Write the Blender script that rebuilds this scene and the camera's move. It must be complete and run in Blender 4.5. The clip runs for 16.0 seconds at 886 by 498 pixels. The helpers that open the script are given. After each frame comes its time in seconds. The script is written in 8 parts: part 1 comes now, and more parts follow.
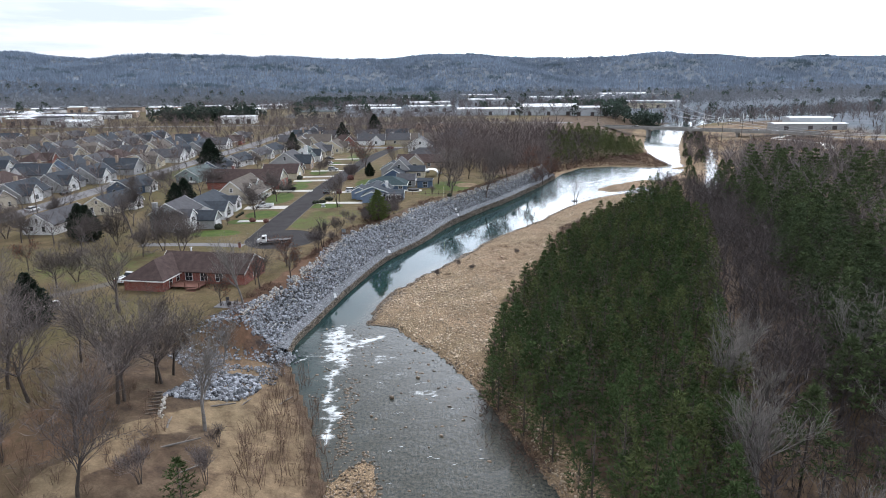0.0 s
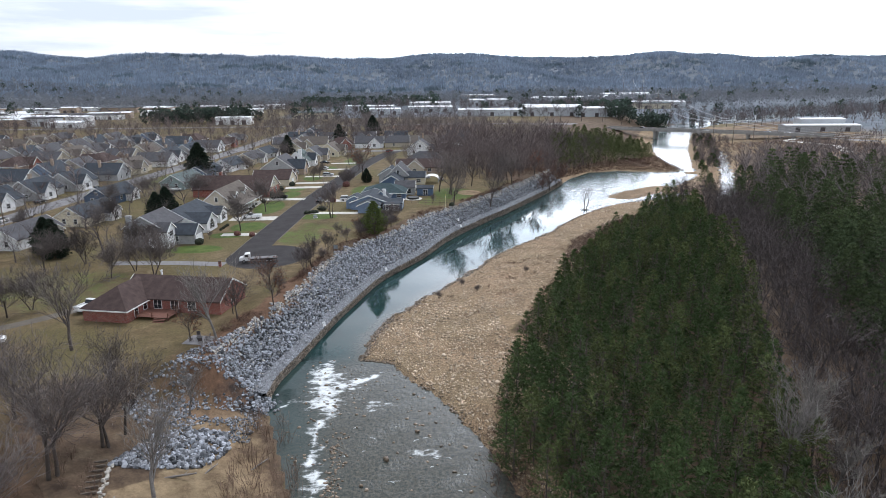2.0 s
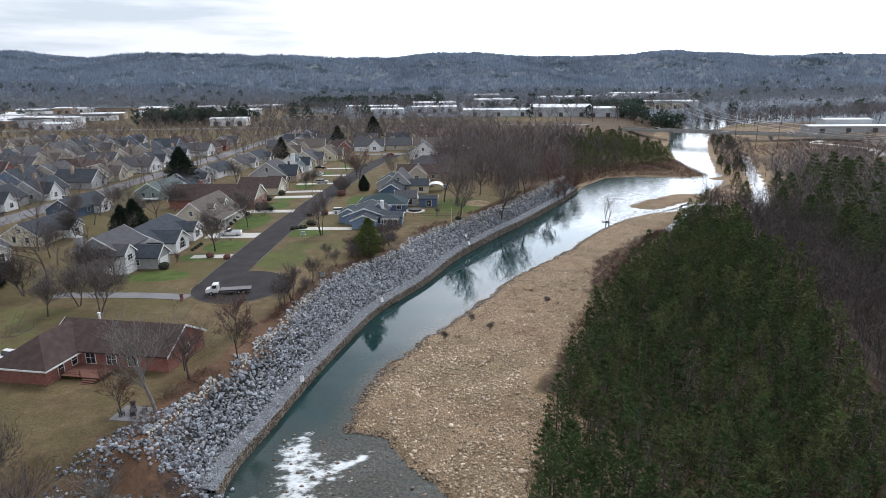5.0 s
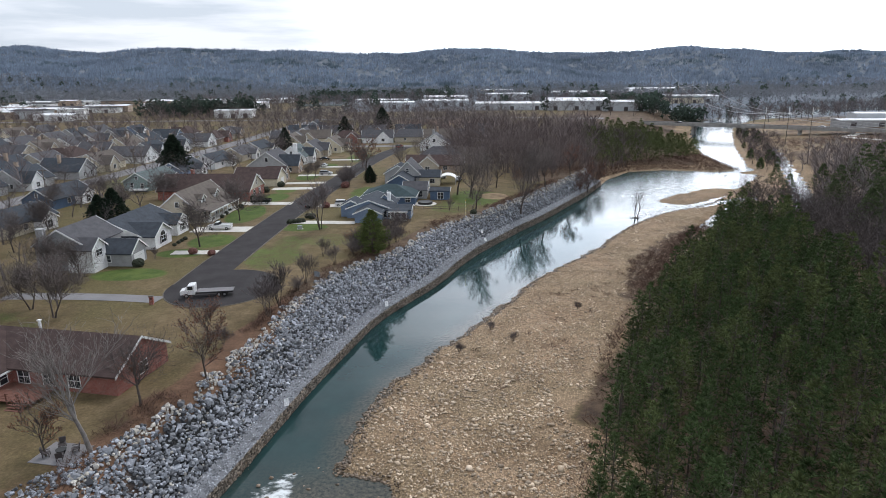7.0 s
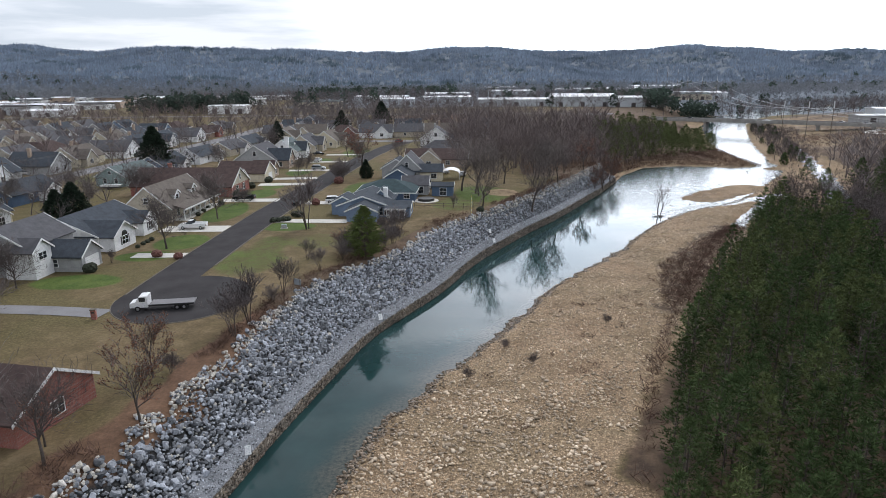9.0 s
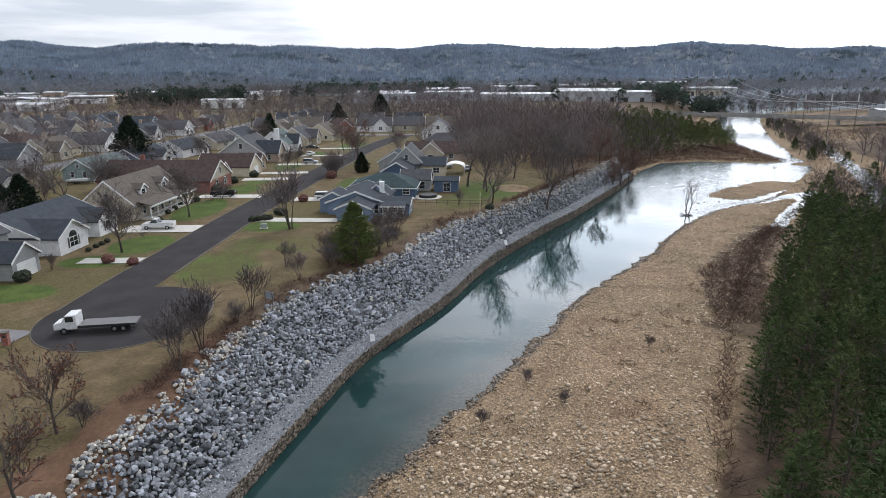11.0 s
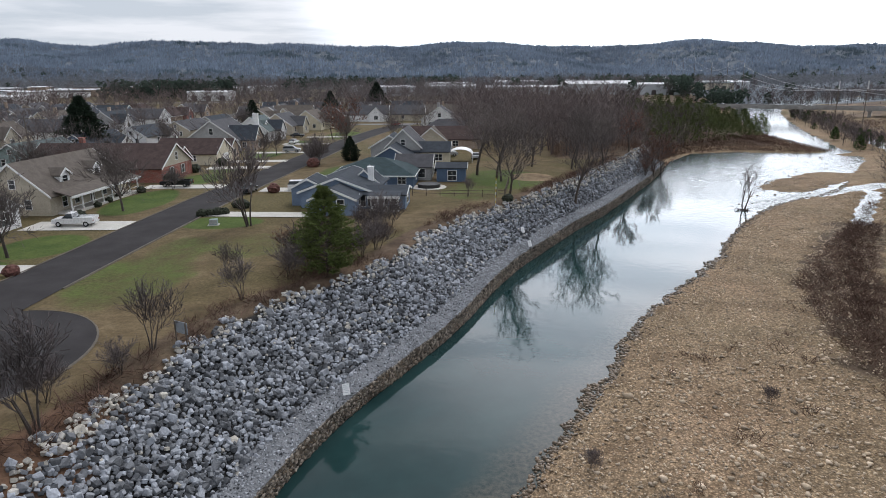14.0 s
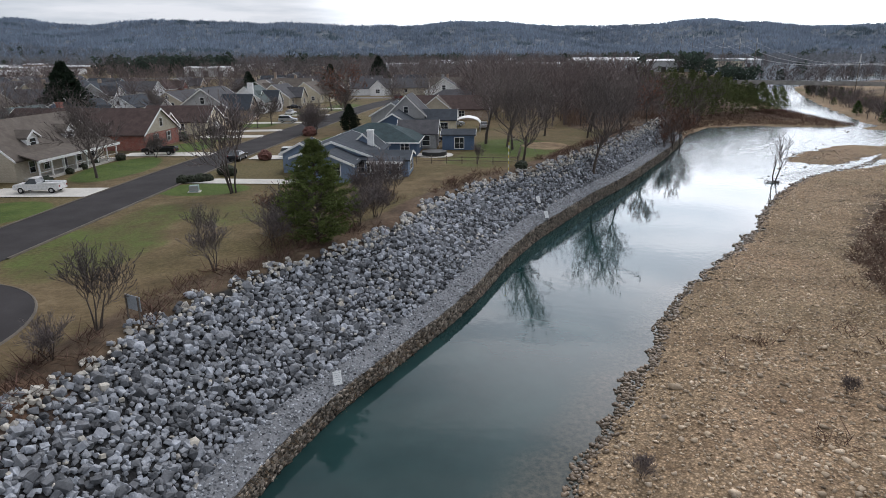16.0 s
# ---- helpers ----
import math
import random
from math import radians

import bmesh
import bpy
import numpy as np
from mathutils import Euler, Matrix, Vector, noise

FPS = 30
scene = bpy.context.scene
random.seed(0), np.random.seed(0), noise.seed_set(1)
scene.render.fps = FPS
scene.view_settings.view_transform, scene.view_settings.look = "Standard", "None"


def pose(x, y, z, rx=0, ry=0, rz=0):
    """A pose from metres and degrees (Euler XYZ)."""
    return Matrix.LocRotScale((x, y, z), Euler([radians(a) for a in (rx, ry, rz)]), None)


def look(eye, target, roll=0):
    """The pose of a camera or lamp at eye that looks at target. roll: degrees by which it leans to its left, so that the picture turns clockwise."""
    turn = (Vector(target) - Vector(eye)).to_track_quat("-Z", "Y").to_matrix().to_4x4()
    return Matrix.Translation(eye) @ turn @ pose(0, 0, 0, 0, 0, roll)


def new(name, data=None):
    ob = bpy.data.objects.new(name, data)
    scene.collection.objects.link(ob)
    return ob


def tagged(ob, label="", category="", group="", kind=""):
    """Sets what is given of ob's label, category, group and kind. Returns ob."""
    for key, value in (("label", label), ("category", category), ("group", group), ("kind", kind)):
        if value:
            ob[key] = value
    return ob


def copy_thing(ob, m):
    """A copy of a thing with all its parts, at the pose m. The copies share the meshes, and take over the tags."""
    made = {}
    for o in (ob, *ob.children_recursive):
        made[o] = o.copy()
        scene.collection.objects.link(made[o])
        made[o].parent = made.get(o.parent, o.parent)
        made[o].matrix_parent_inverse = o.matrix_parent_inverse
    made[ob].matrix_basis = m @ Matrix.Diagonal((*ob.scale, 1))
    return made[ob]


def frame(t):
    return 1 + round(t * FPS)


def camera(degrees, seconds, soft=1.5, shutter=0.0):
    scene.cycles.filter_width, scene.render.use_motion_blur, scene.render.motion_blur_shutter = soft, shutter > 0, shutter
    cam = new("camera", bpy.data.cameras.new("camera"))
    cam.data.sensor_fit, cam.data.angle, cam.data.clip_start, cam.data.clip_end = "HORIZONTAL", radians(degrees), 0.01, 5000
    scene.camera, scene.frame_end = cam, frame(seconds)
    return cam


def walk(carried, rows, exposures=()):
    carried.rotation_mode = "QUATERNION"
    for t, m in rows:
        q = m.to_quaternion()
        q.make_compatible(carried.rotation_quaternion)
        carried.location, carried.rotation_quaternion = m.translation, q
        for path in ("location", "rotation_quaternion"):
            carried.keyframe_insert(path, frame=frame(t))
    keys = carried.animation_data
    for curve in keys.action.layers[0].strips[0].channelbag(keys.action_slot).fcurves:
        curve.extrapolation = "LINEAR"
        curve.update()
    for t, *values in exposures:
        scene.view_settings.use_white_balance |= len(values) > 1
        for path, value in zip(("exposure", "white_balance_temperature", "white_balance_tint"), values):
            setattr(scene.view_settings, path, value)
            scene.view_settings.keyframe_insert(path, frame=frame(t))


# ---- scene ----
cam = camera(70.0, 16.0, 0.6)
EXPO = 0.0
PATH = [
    (0, (6.189, -170.205, 48.092), (6.283, -168.276, 47.572), -0.6),
    (1.5, (6.488, -157.954, 48.217), (6.582, -156.026, 47.696), -0.6),
    (3.5, (6.982, -141.898, 49.016), (7.074, -139.969, 48.496), -0.5),
    (4, (7.414, -137.612, 49.021), (7.503, -135.683, 48.501), -0.6),
    (6.5, (7.231, -115.804, 43.732), (7.291, -113.876, 43.205), -0.5),
    (7, (7.237, -111.269, 42.693), (7.287, -109.341, 42.165), -0.5),
    (8, (7.204, -102.536, 40.371), (7.25, -100.607, 39.844), -0.5),
    (9, (7.184, -93.664, 38.344), (7.231, -91.735, 37.816), -0.5),
    (11.5, (6.913, -71.231, 33.318), (6.957, -69.304, 32.785), -0.4),
    (12.5, (6.854, -61.759, 30.838), (6.9, -59.832, 30.307), -0.4),
    (13.5, (6.705, -53.085, 28.649), (6.75, -51.157, 28.117), -0.4),
    (14.5, (6.54, -45.307, 26.174), (6.586, -43.379, 25.644), -0.5),
    (15, (6.398, -42.717, 25.136), (6.449, -40.791, 24.6), -0.3),
    (15.5, (6.388, -41.163, 24.157), (6.433, -39.237, 23.62), -0.4),
    (16, (6.23, -40.385, 23.432), (6.266, -38.473, 22.849), -0.4),
]
walk(cam, [(t, look(eye, target, roll)) for t, eye, target, roll in PATH], [(0, EXPO + 0.7, 6000, 12), (4, EXPO + 0.48, 6050, 12), (9, EXPO + 0.4, 6100, 12), (12.5, EXPO + 0.3, 6150, 12), (16, EXPO + 0.1, 6200, 13)])

# ---- world and sun: bright overcast, the sun veiled and ahead ----
world = bpy.data.worlds.new("overcast_sky")
scene.world = world
world.use_nodes = True
wt = world.node_tree
wt.nodes.clear()
w_out = wt.nodes.new("ShaderNodeOutputWorld")
w_bg = wt.nodes.new("ShaderNodeBackground")
w_sky = wt.nodes.new("ShaderNodeTexSky")
w_sky.sky_type = "NISHITA"
w_sky.sun_disc = False
SUN_ELEV, SUN_AZ = 53.0, 24.0
w_sky.sun_elevation = radians(SUN_ELEV)
w_sky.sun_rotation = radians(SUN_AZ)
w_sky.dust_density = 3.0
w_tc = wt.nodes.new("ShaderNodeTexCoord")
w_map = wt.nodes.new("ShaderNodeMapping")
w_map.inputs["Scale"].default_value = (1.0, 1.0, 8.0)
w_noise = wt.nodes.new("ShaderNodeTexNoise")
w_noise.inputs["Scale"].default_value = 2.3
w_noise.inputs["Detail"].default_value = 6.0
w_noise.inputs["Roughness"].default_value = 0.55
w_ramp = wt.nodes.new("ShaderNodeValToRGB")
w_ramp.color_ramp.elements[0].position = 0.43
w_ramp.color_ramp.elements[0].color = (7.3, 7.9, 8.4, 1)
w_ramp.color_ramp.elements[1].position = 0.56
w_ramp.color_ramp.elements[1].color = (10.5, 10.7, 10.9, 1)
w_mix = wt.nodes.new("ShaderNodeMixRGB")
w_mix.inputs["Fac"].default_value = 0.88
wt.links.new(w_tc.outputs["Generated"], w_map.inputs["Vector"])
wt.links.new(w_map.outputs["Vector"], w_noise.inputs["Vector"])
wt.links.new(w_noise.outputs["Fac"], w_ramp.inputs["Fac"])
wt.links.new(w_sky.outputs["Color"], w_mix.inputs["Color1"])
wt.links.new(w_ramp.outputs["Color"], w_mix.inputs["Color2"])
w_dot = wt.nodes.new("ShaderNodeVectorMath")
w_dot.operation = "DOT_PRODUCT"
w_dot.inputs[1].default_value = (math.sin(radians(SUN_AZ)) * math.cos(radians(11)), math.cos(radians(SUN_AZ)) * math.cos(radians(11)), math.sin(radians(11)))
w_norm = wt.nodes.new("ShaderNodeVectorMath")
w_norm.operation = "NORMALIZE"
wt.links.new(w_tc.outputs["Generated"], w_norm.inputs[0])
wt.links.new(w_norm.outputs["Vector"], w_dot.inputs[0])
w_glow = wt.nodes.new("ShaderNodeMapRange")
w_glow.interpolation_type = "SMOOTHSTEP"
w_glow.inputs["From Min"].default_value = 0.8
w_glow.inputs["From Max"].default_value = 1.0
w_glow.inputs["To Min"].default_value = 0.8
w_glow.inputs["To Max"].default_value = 3.2
wt.links.new(w_dot.outputs["Value"], w_glow.inputs["Value"])
w_lit = wt.nodes.new("ShaderNodeVectorMath")
w_lit.operation = "SCALE"
wt.links.new(w_mix.outputs["Color"], w_lit.inputs[0])
wt.links.new(w_glow.outputs["Result"], w_lit.inputs["Scale"])
wt.links.new(w_lit.outputs["Vector"], w_bg.inputs["Color"])
w_bg.inputs["Strength"].default_value = 0.096
wt.links.new(w_bg.outputs["Background"], w_out.inputs["Surface"])

sun = new("sun", bpy.data.lights.new("sun", "SUN"))
sun.data.energy = 1.15
sun.data.angle = radians(17)
sun.data.color = (1.0, 0.95, 0.88)
sun_dir = Vector((math.sin(radians(SUN_AZ)) * math.cos(radians(SUN_ELEV)),
                  math.cos(radians(SUN_AZ)) * math.cos(radians(SUN_ELEV)), math.sin(radians(SUN_ELEV))))
sun.matrix_world = look(sun_dir * 400, (0, 0, 0))

# ---- materials ----


def nodes_of(mat):
    nt = mat.node_tree
    return nt, nt.nodes, nt.links


def noise_node(nt, scale, detail=4.0, rough=0.55, coord="Object", stretch=None):
    tc = nt.nodes.new("ShaderNodeTexCoord")
    n = nt.nodes.new("ShaderNodeTexNoise")
    n.inputs["Scale"].default_value = scale
    n.inputs["Detail"].default_value = detail
    n.inputs["Roughness"].default_value = rough
    if stretch:
        m = nt.nodes.new("ShaderNodeMapping")
        m.inputs["Scale"].default_value = stretch
        nt.links.new(tc.outputs[coord], m.inputs["Vector"])
        nt.links.new(m.outputs["Vector"], n.inputs["Vector"])
    else:
        nt.links.new(tc.outputs[coord], n.inputs["Vector"])
    return n


def ramp_node(nt, src, stops):
    r = nt.nodes.new("ShaderNodeValToRGB")
    el = r.color_ramp.elements
    while len(el) < len(stops):
        el.new(0.5)
    for e, (pos, col) in zip(el, stops):
        e.position = pos
        e.color = (*col, 1) if len(col) == 3 else col
    nt.links.new(src, r.inputs["Fac"])
    return r


def mix_node(nt, fac, a, b, mode="MIX"):
    m = nt.nodes.new("ShaderNodeMixRGB")
    m.blend_type = mode
    for key, v in (("Fac", fac), ("Color1", a), ("Color2", b)):
        if isinstance(v, (int, float)):
            m.inputs[key].default_value = v if key == "Fac" else (v, v, v, 1)
        elif isinstance(v, tuple):
            m.inputs[key].default_value = (*v, 1)
        else:
            nt.links.new(v, m.inputs[key])
    return m


def shade(c, k):
    return tuple(min(1.0, v * k) for v in c)


def surface(name, col, rough=0.85, scale=1.5, vary=0.25, fine=12.0, bump=0.3, dist=0.05, metal=0.0, per_island=0.0, per_object=0.0,
            spec=0.3, stretch=None, warm=0.0):
    """A plain surface with variation at two scales, and relief."""
    mat = bpy.data.materials.new(name)
    mat.use_nodes = True
    nt, nd, lk = nodes_of(mat)
    b = nd["Principled BSDF"]
    b.inputs["Roughness"].default_value = rough
    b.inputs["Metallic"].default_value = metal
    b.inputs["Specular IOR Level"].default_value = spec
    n1 = noise_node(nt, scale, 5.0, 0.6, stretch=stretch)
    n2 = noise_node(nt, fine, 3.0, 0.6, stretch=stretch)
    r1 = ramp_node(nt, n1.outputs["Fac"], [(0.3, shade(col, 1 - vary)), (0.7, shade(col, 1 + vary))])
    r2 = ramp_node(nt, n2.outputs["Fac"], [(0.3, (0.82, 0.82, 0.82)), (0.7, (1.14, 1.14, 1.14))])
    c = mix_node(nt, 1.0, r1.outputs["Color"], r2.outputs["Color"], "MULTIPLY").outputs["Color"]
    if per_island or per_object:
        if per_island:
            src = nd.new("ShaderNodeNewGeometry").outputs["Random Per Island"]
        else:
            src = nd.new("ShaderNodeObjectInfo").outputs["Random"]
        k = per_island or per_object
        r3 = ramp_node(nt, src, [(0.0, (1 - k, 1 - k, 1 - k)), (0.5, (1.0, 1.0 - warm * 0.3, 1.0 - warm)), (1.0, (1 + k, 1 + k, 1 + k))])
        c = mix_node(nt, 1.0, c, r3.outputs["Color"], "MULTIPLY").outputs["Color"]
    lk.new(c, b.inputs["Base Color"])
    if bump:
        bp = nd.new("ShaderNodeBump")
        bp.inputs["Strength"].default_value = bump
        bp.inputs["Distance"].default_value = dist
        lk.new(n2.outputs["Fac"], bp.inputs["Height"])
        lk.new(bp.outputs["Normal"], b.inputs["Normal"])
    return mat


def banded(name, col, step, axis="Z", depth=0.02, dark=0.75, rough=0.8, vary=0.12):
    """Rows of lap siding or shingles: a saw of the height, with soft variation."""
    mat = surface(name, col, rough, 0.9, vary, 9.0, 0.0, spec=0.12)
    nt, nd, lk = nodes_of(mat)
    b = nd["Principled BSDF"]
    tc = nd.new("ShaderNodeTexCoord")
    sep = nd.new("ShaderNodeSeparateXYZ")
    lk.new(tc.outputs["Object"], sep.inputs["Vector"])
    m = nd.new("ShaderNodeMath")
    m.operation = "DIVIDE"
    m.inputs[1].default_value = step
    lk.new(sep.outputs[axis], m.inputs[0])
    f = nd.new("ShaderNodeMath")
    f.operation = "FRACT"
    lk.new(m.outputs[0], f.inputs[0])
    old = b.inputs["Base Color"].links[0].from_socket
    rr = ramp_node(nt, f.outputs[0], [(0.0, (dark, dark, dark)), (0.18, (1, 1, 1)), (1.0, (1, 1, 1))])
    c = mix_node(nt, 1.0, old, rr.outputs["Color"], "MULTIPLY")
    lk.new(c.outputs["Color"], b.inputs["Base Color"])
    bp = nd.new("ShaderNodeBump")
    bp.inputs["Strength"].default_value = 0.5
    bp.inputs["Distance"].default_value = depth
    lk.new(f.outputs[0], bp.inputs["Height"])
    lk.new(bp.outputs["Normal"], b.inputs["Normal"])
    return mat


def bricked(name, col, mortar):
    mat = bpy.data.materials.new(name)
    mat.use_nodes = True
    nt, nd, lk = nodes_of(mat)
    b = nd["Principled BSDF"]
    b.inputs["Roughness"].default_value = 0.9
    tc = nd.new("ShaderNodeTexCoord")
    mp = nd.new("ShaderNodeMapping")
    mp.inputs["Rotation"].default_value = (radians(90), 0, radians(35))
    lk.new(tc.outputs["Object"], mp.inputs["Vector"])
    br = nd.new("ShaderNodeTexBrick")
    br.inputs["Scale"].default_value = 1.0
    br.inputs["Brick Width"].default_value = 0.24
    br.inputs["Row Height"].default_value = 0.08
    br.inputs["Mortar Size"].default_value = 0.008
    br.inputs["Color1"].default_value = (*col, 1)
    br.inputs["Color2"].default_value = (*shade(col, 0.7), 1)
    br.inputs["Mortar"].default_value = (*mortar, 1)
    lk.new(mp.outputs["Vector"], br.inputs["Vector"])
    n = noise_node(nt, 1.2)
    r = ramp_node(nt, n.outputs["Fac"], [(0.3, (0.8, 0.8, 0.8)), (0.7, (1.15, 1.15, 1.15))])
    c = mix_node(nt, 1.0, br.outputs["Color"], r.outputs["Color"], "MULTIPLY")
    lk.new(c.outputs["Color"], b.inputs["Base Color"])
    return mat


M = {}
M["asphalt"] = surface("asphalt", (0.042, 0.039, 0.04), 0.95, 0.25, 0.25, 30.0, 0.2, 0.01, spec=0.12)
M["asphalt_old"] = surface("asphalt_old", (0.19, 0.185, 0.19), 0.9, 0.2, 0.18, 20.0, 0.2, 0.01)
M["concrete"] = surface("concrete", (0.52, 0.5, 0.46), 0.85, 0.6, 0.14, 15.0, 0.15, 0.01)
M["kerb"] = surface("kerb_concrete", (0.125, 0.108, 0.088), 0.85, 0.6, 0.2, 15.0, 0.15, 0.01)
M["riprap"] = surface("quarried_limestone", (0.225, 0.237, 0.262), 0.8, 1.2, 0.35, 8.0, 0.6, 0.06, per_island=0.75, warm=0.04)
M["riprap_piece"] = surface("quarried_limestone_block", (0.225, 0.237, 0.262), 0.8, 1.2, 0.35, 8.0, 0.6, 0.06, per_object=0.75, warm=0.04)
M["pale_rock"] = surface("pale_limestone", (0.46, 0.44, 0.41), 0.85, 1.2, 0.2, 8.0, 0.5, 0.05, per_island=0.35, warm=0.1)
M["cobble"] = surface("river_cobble", (0.45, 0.365, 0.275), 0.85, 0.22, 0.34, 10.0, 0.3, 0.03, per_island=0.42, warm=0.1)
M["wet_cobble"] = surface("wet_cobble", (0.17, 0.13, 0.095), 0.45, 1.0, 0.25, 10.0, 0.3, 0.03, per_island=0.5, warm=0.1)
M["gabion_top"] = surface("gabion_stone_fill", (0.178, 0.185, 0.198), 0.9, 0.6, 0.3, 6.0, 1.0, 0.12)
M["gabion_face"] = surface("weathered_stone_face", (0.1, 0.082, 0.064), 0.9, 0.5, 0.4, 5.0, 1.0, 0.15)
M["wall_stone"] = surface("wall_stones", (0.27, 0.28, 0.3), 0.9, 1.2, 0.25, 8.0, 0.3, 0.03, per_island=0.8)
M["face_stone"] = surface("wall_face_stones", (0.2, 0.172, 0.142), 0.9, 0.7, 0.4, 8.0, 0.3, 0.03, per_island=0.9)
M["twig_dark"] = surface("dark_bare_twigs", (0.132, 0.112, 0.104), 0.95, 0.4, 0.25, 6.0, 0.0, per_object=0.35)
M["dead_grass"] = surface("dead_grass_stems", (0.22, 0.15, 0.09), 0.95, 0.5, 0.35, 6.0, 0.0, per_island=0.6)
M["bridge_concrete"] = surface("bridge_concrete", (0.27, 0.26, 0.245), 0.88, 0.3, 0.25, 6.0, 0.2, 0.02)
M["pale_steel"] = surface("pale_galvanised_steel", (0.5, 0.5, 0.5), 0.6, 1.0, 0.1, 8.0, 0.0)
M["briar"] = surface("dark_russet_briars", (0.11, 0.066, 0.05), 0.95, 0.5, 0.35, 6.0, 0.0, per_island=0.4)
M["bark"] = surface("grey_bark", (0.085, 0.07, 0.06), 0.95, 1.5, 0.3, 10.0, 0.5, 0.03, per_object=0.25)
M["twig"] = surface("bare_twigs", (0.142, 0.12, 0.117), 0.95, 0.4, 0.25, 6.0, 0.0, per_object=0.3)
# darker copy of the bare twigs: shade of the dense right-bank woods in its colour
M["shaded_twig"] = surface("shaded_bare_twigs", (0.088, 0.073, 0.07), 0.95, 0.4, 0.3, 6.0, 0.0, per_island=0.3)
M["twig_red"] = surface("russet_leaves", (0.17, 0.075, 0.045), 0.95, 0.6, 0.35, 6.0, 0.0, per_object=0.2)
M["sycamore"] = surface("pale_sycamore_bark", (0.2, 0.182, 0.166), 0.9, 1.2, 0.3, 8.0, 0.3, 0.03)
M["brush"] = surface("dry_brush", (0.17, 0.115, 0.085), 0.95, 0.5, 0.35, 6.0, 0.0, per_island=0.35)
M["needles"] = surface("pine_needles", (0.062, 0.09, 0.036), 0.9, 0.3, 0.5, 3.0, 0.0, spec=0.05, per_island=0.3)
M["needles_tree"] = surface("pine_needles_single", (0.075, 0.104, 0.042), 0.9, 0.3, 0.45, 3.0, 0.0, spec=0.05, per_object=0.3)
M["needles_bright"] = surface("bright_pine_needles", (0.122, 0.152, 0.052), 0.9, 0.5, 0.35, 3.0, 0.0, spec=0.05, per_island=0.4)
M["needles_olive"] = surface("olive_pine_needles", (0.098, 0.118, 0.048), 0.9, 0.3, 0.45, 3.0, 0.0, spec=0.05, per_island=0.3)
# old pine needles again, darkened: the shadow on the tall row is in the colour
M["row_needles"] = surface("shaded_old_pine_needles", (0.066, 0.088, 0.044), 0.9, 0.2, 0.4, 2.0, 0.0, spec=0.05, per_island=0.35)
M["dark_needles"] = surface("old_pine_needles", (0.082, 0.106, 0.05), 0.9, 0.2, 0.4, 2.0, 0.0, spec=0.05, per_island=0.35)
# hill canopy: pale blue because distance haze is put into the base colour
M["hazy_canopy"] = surface("hazy_hill_canopy", (0.205, 0.25, 0.315), 0.95, 0.004, 0.25, 0.03, 0.0, per_island=0.22)
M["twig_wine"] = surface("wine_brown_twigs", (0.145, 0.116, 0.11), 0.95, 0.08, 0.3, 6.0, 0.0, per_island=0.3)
# hill evergreens, lightened and blued by the same painted-in haze
M["hazy_needles"] = surface("hill_evergreens", (0.12, 0.158, 0.19), 0.95, 0.004, 0.2, 0.03, 0.0, per_island=0.15)
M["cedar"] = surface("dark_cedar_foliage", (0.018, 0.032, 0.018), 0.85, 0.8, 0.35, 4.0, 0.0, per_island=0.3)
# valley woods far off: a weaker haze tint mixed into the twig colour
M["hazy_twig"] = surface("hazy_bare_woods", (0.16, 0.168, 0.185), 0.95, 0.006, 0.22, 0.05, 0.0, per_island=0.2)
M["far_needles"] = surface("far_evergreens", (0.045, 0.064, 0.05), 0.9, 0.01, 0.3, 0.1, 0.0, per_island=0.35)


def let_light_through(mat, share):
    """Fine twigs pass part of the light to their far side."""
    nt, nd, lk = nodes_of(mat)
    b = nd["Principled BSDF"]
    tr = nd.new("ShaderNodeBsdfTranslucent")
    mx = nd.new("ShaderNodeMixShader")
    mx.inputs["Fac"].default_value = share
    lk.new(b.inputs["Base Color"].links[0].from_socket, tr.inputs["Color"])
    lk.new(b.outputs["BSDF"], mx.inputs[1])
    lk.new(tr.outputs["BSDF"], mx.inputs[2])
    lk.new(mx.outputs["Shader"], nd["Material Output"].inputs["Surface"])


for key in ("hazy_canopy", "hazy_needles", "hazy_twig", "far_needles"):
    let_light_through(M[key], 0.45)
M["white_siding"] = banded("white_lap_siding", (0.78, 0.78, 0.78), 0.2, dark=0.85)
M["grey_siding"] = banded("grey_lap_siding", (0.36, 0.36, 0.36), 0.2)
M["tan_siding"] = banded("tan_lap_siding", (0.46, 0.41, 0.33), 0.2)
M["cream_siding"] = banded("cream_lap_siding", (0.62, 0.56, 0.43), 0.2)
M["blue_siding"] = banded("slate_blue_lap_siding", (0.2, 0.26, 0.36), 0.2)
M["navy_siding"] = banded("dark_blue_lap_siding", (0.09, 0.13, 0.2), 0.2)
M["green_siding"] = banded("grey_green_lap_siding", (0.27, 0.34, 0.33), 0.2)
M["red_brick"] = bricked("red_brick_wall", (0.3, 0.085, 0.06), (0.32, 0.26, 0.23))
M["tan_brick"] = bricked("tan_brick_wall", (0.4, 0.29, 0.21), (0.42, 0.38, 0.33))
M["slate_roof"] = banded("slate_grey_shingles", (0.056, 0.064, 0.076), 0.14, depth=0.015, dark=0.7, rough=0.9, vary=0.2)
M["grey_roof"] = banded("weathered_grey_shingles", (0.09, 0.089, 0.096), 0.14, depth=0.015, dark=0.75, rough=0.9, vary=0.2)
M["brown_roof"] = banded("brown_shingles", (0.076, 0.054, 0.05), 0.14, depth=0.015, dark=0.7, rough=0.9, vary=0.25)
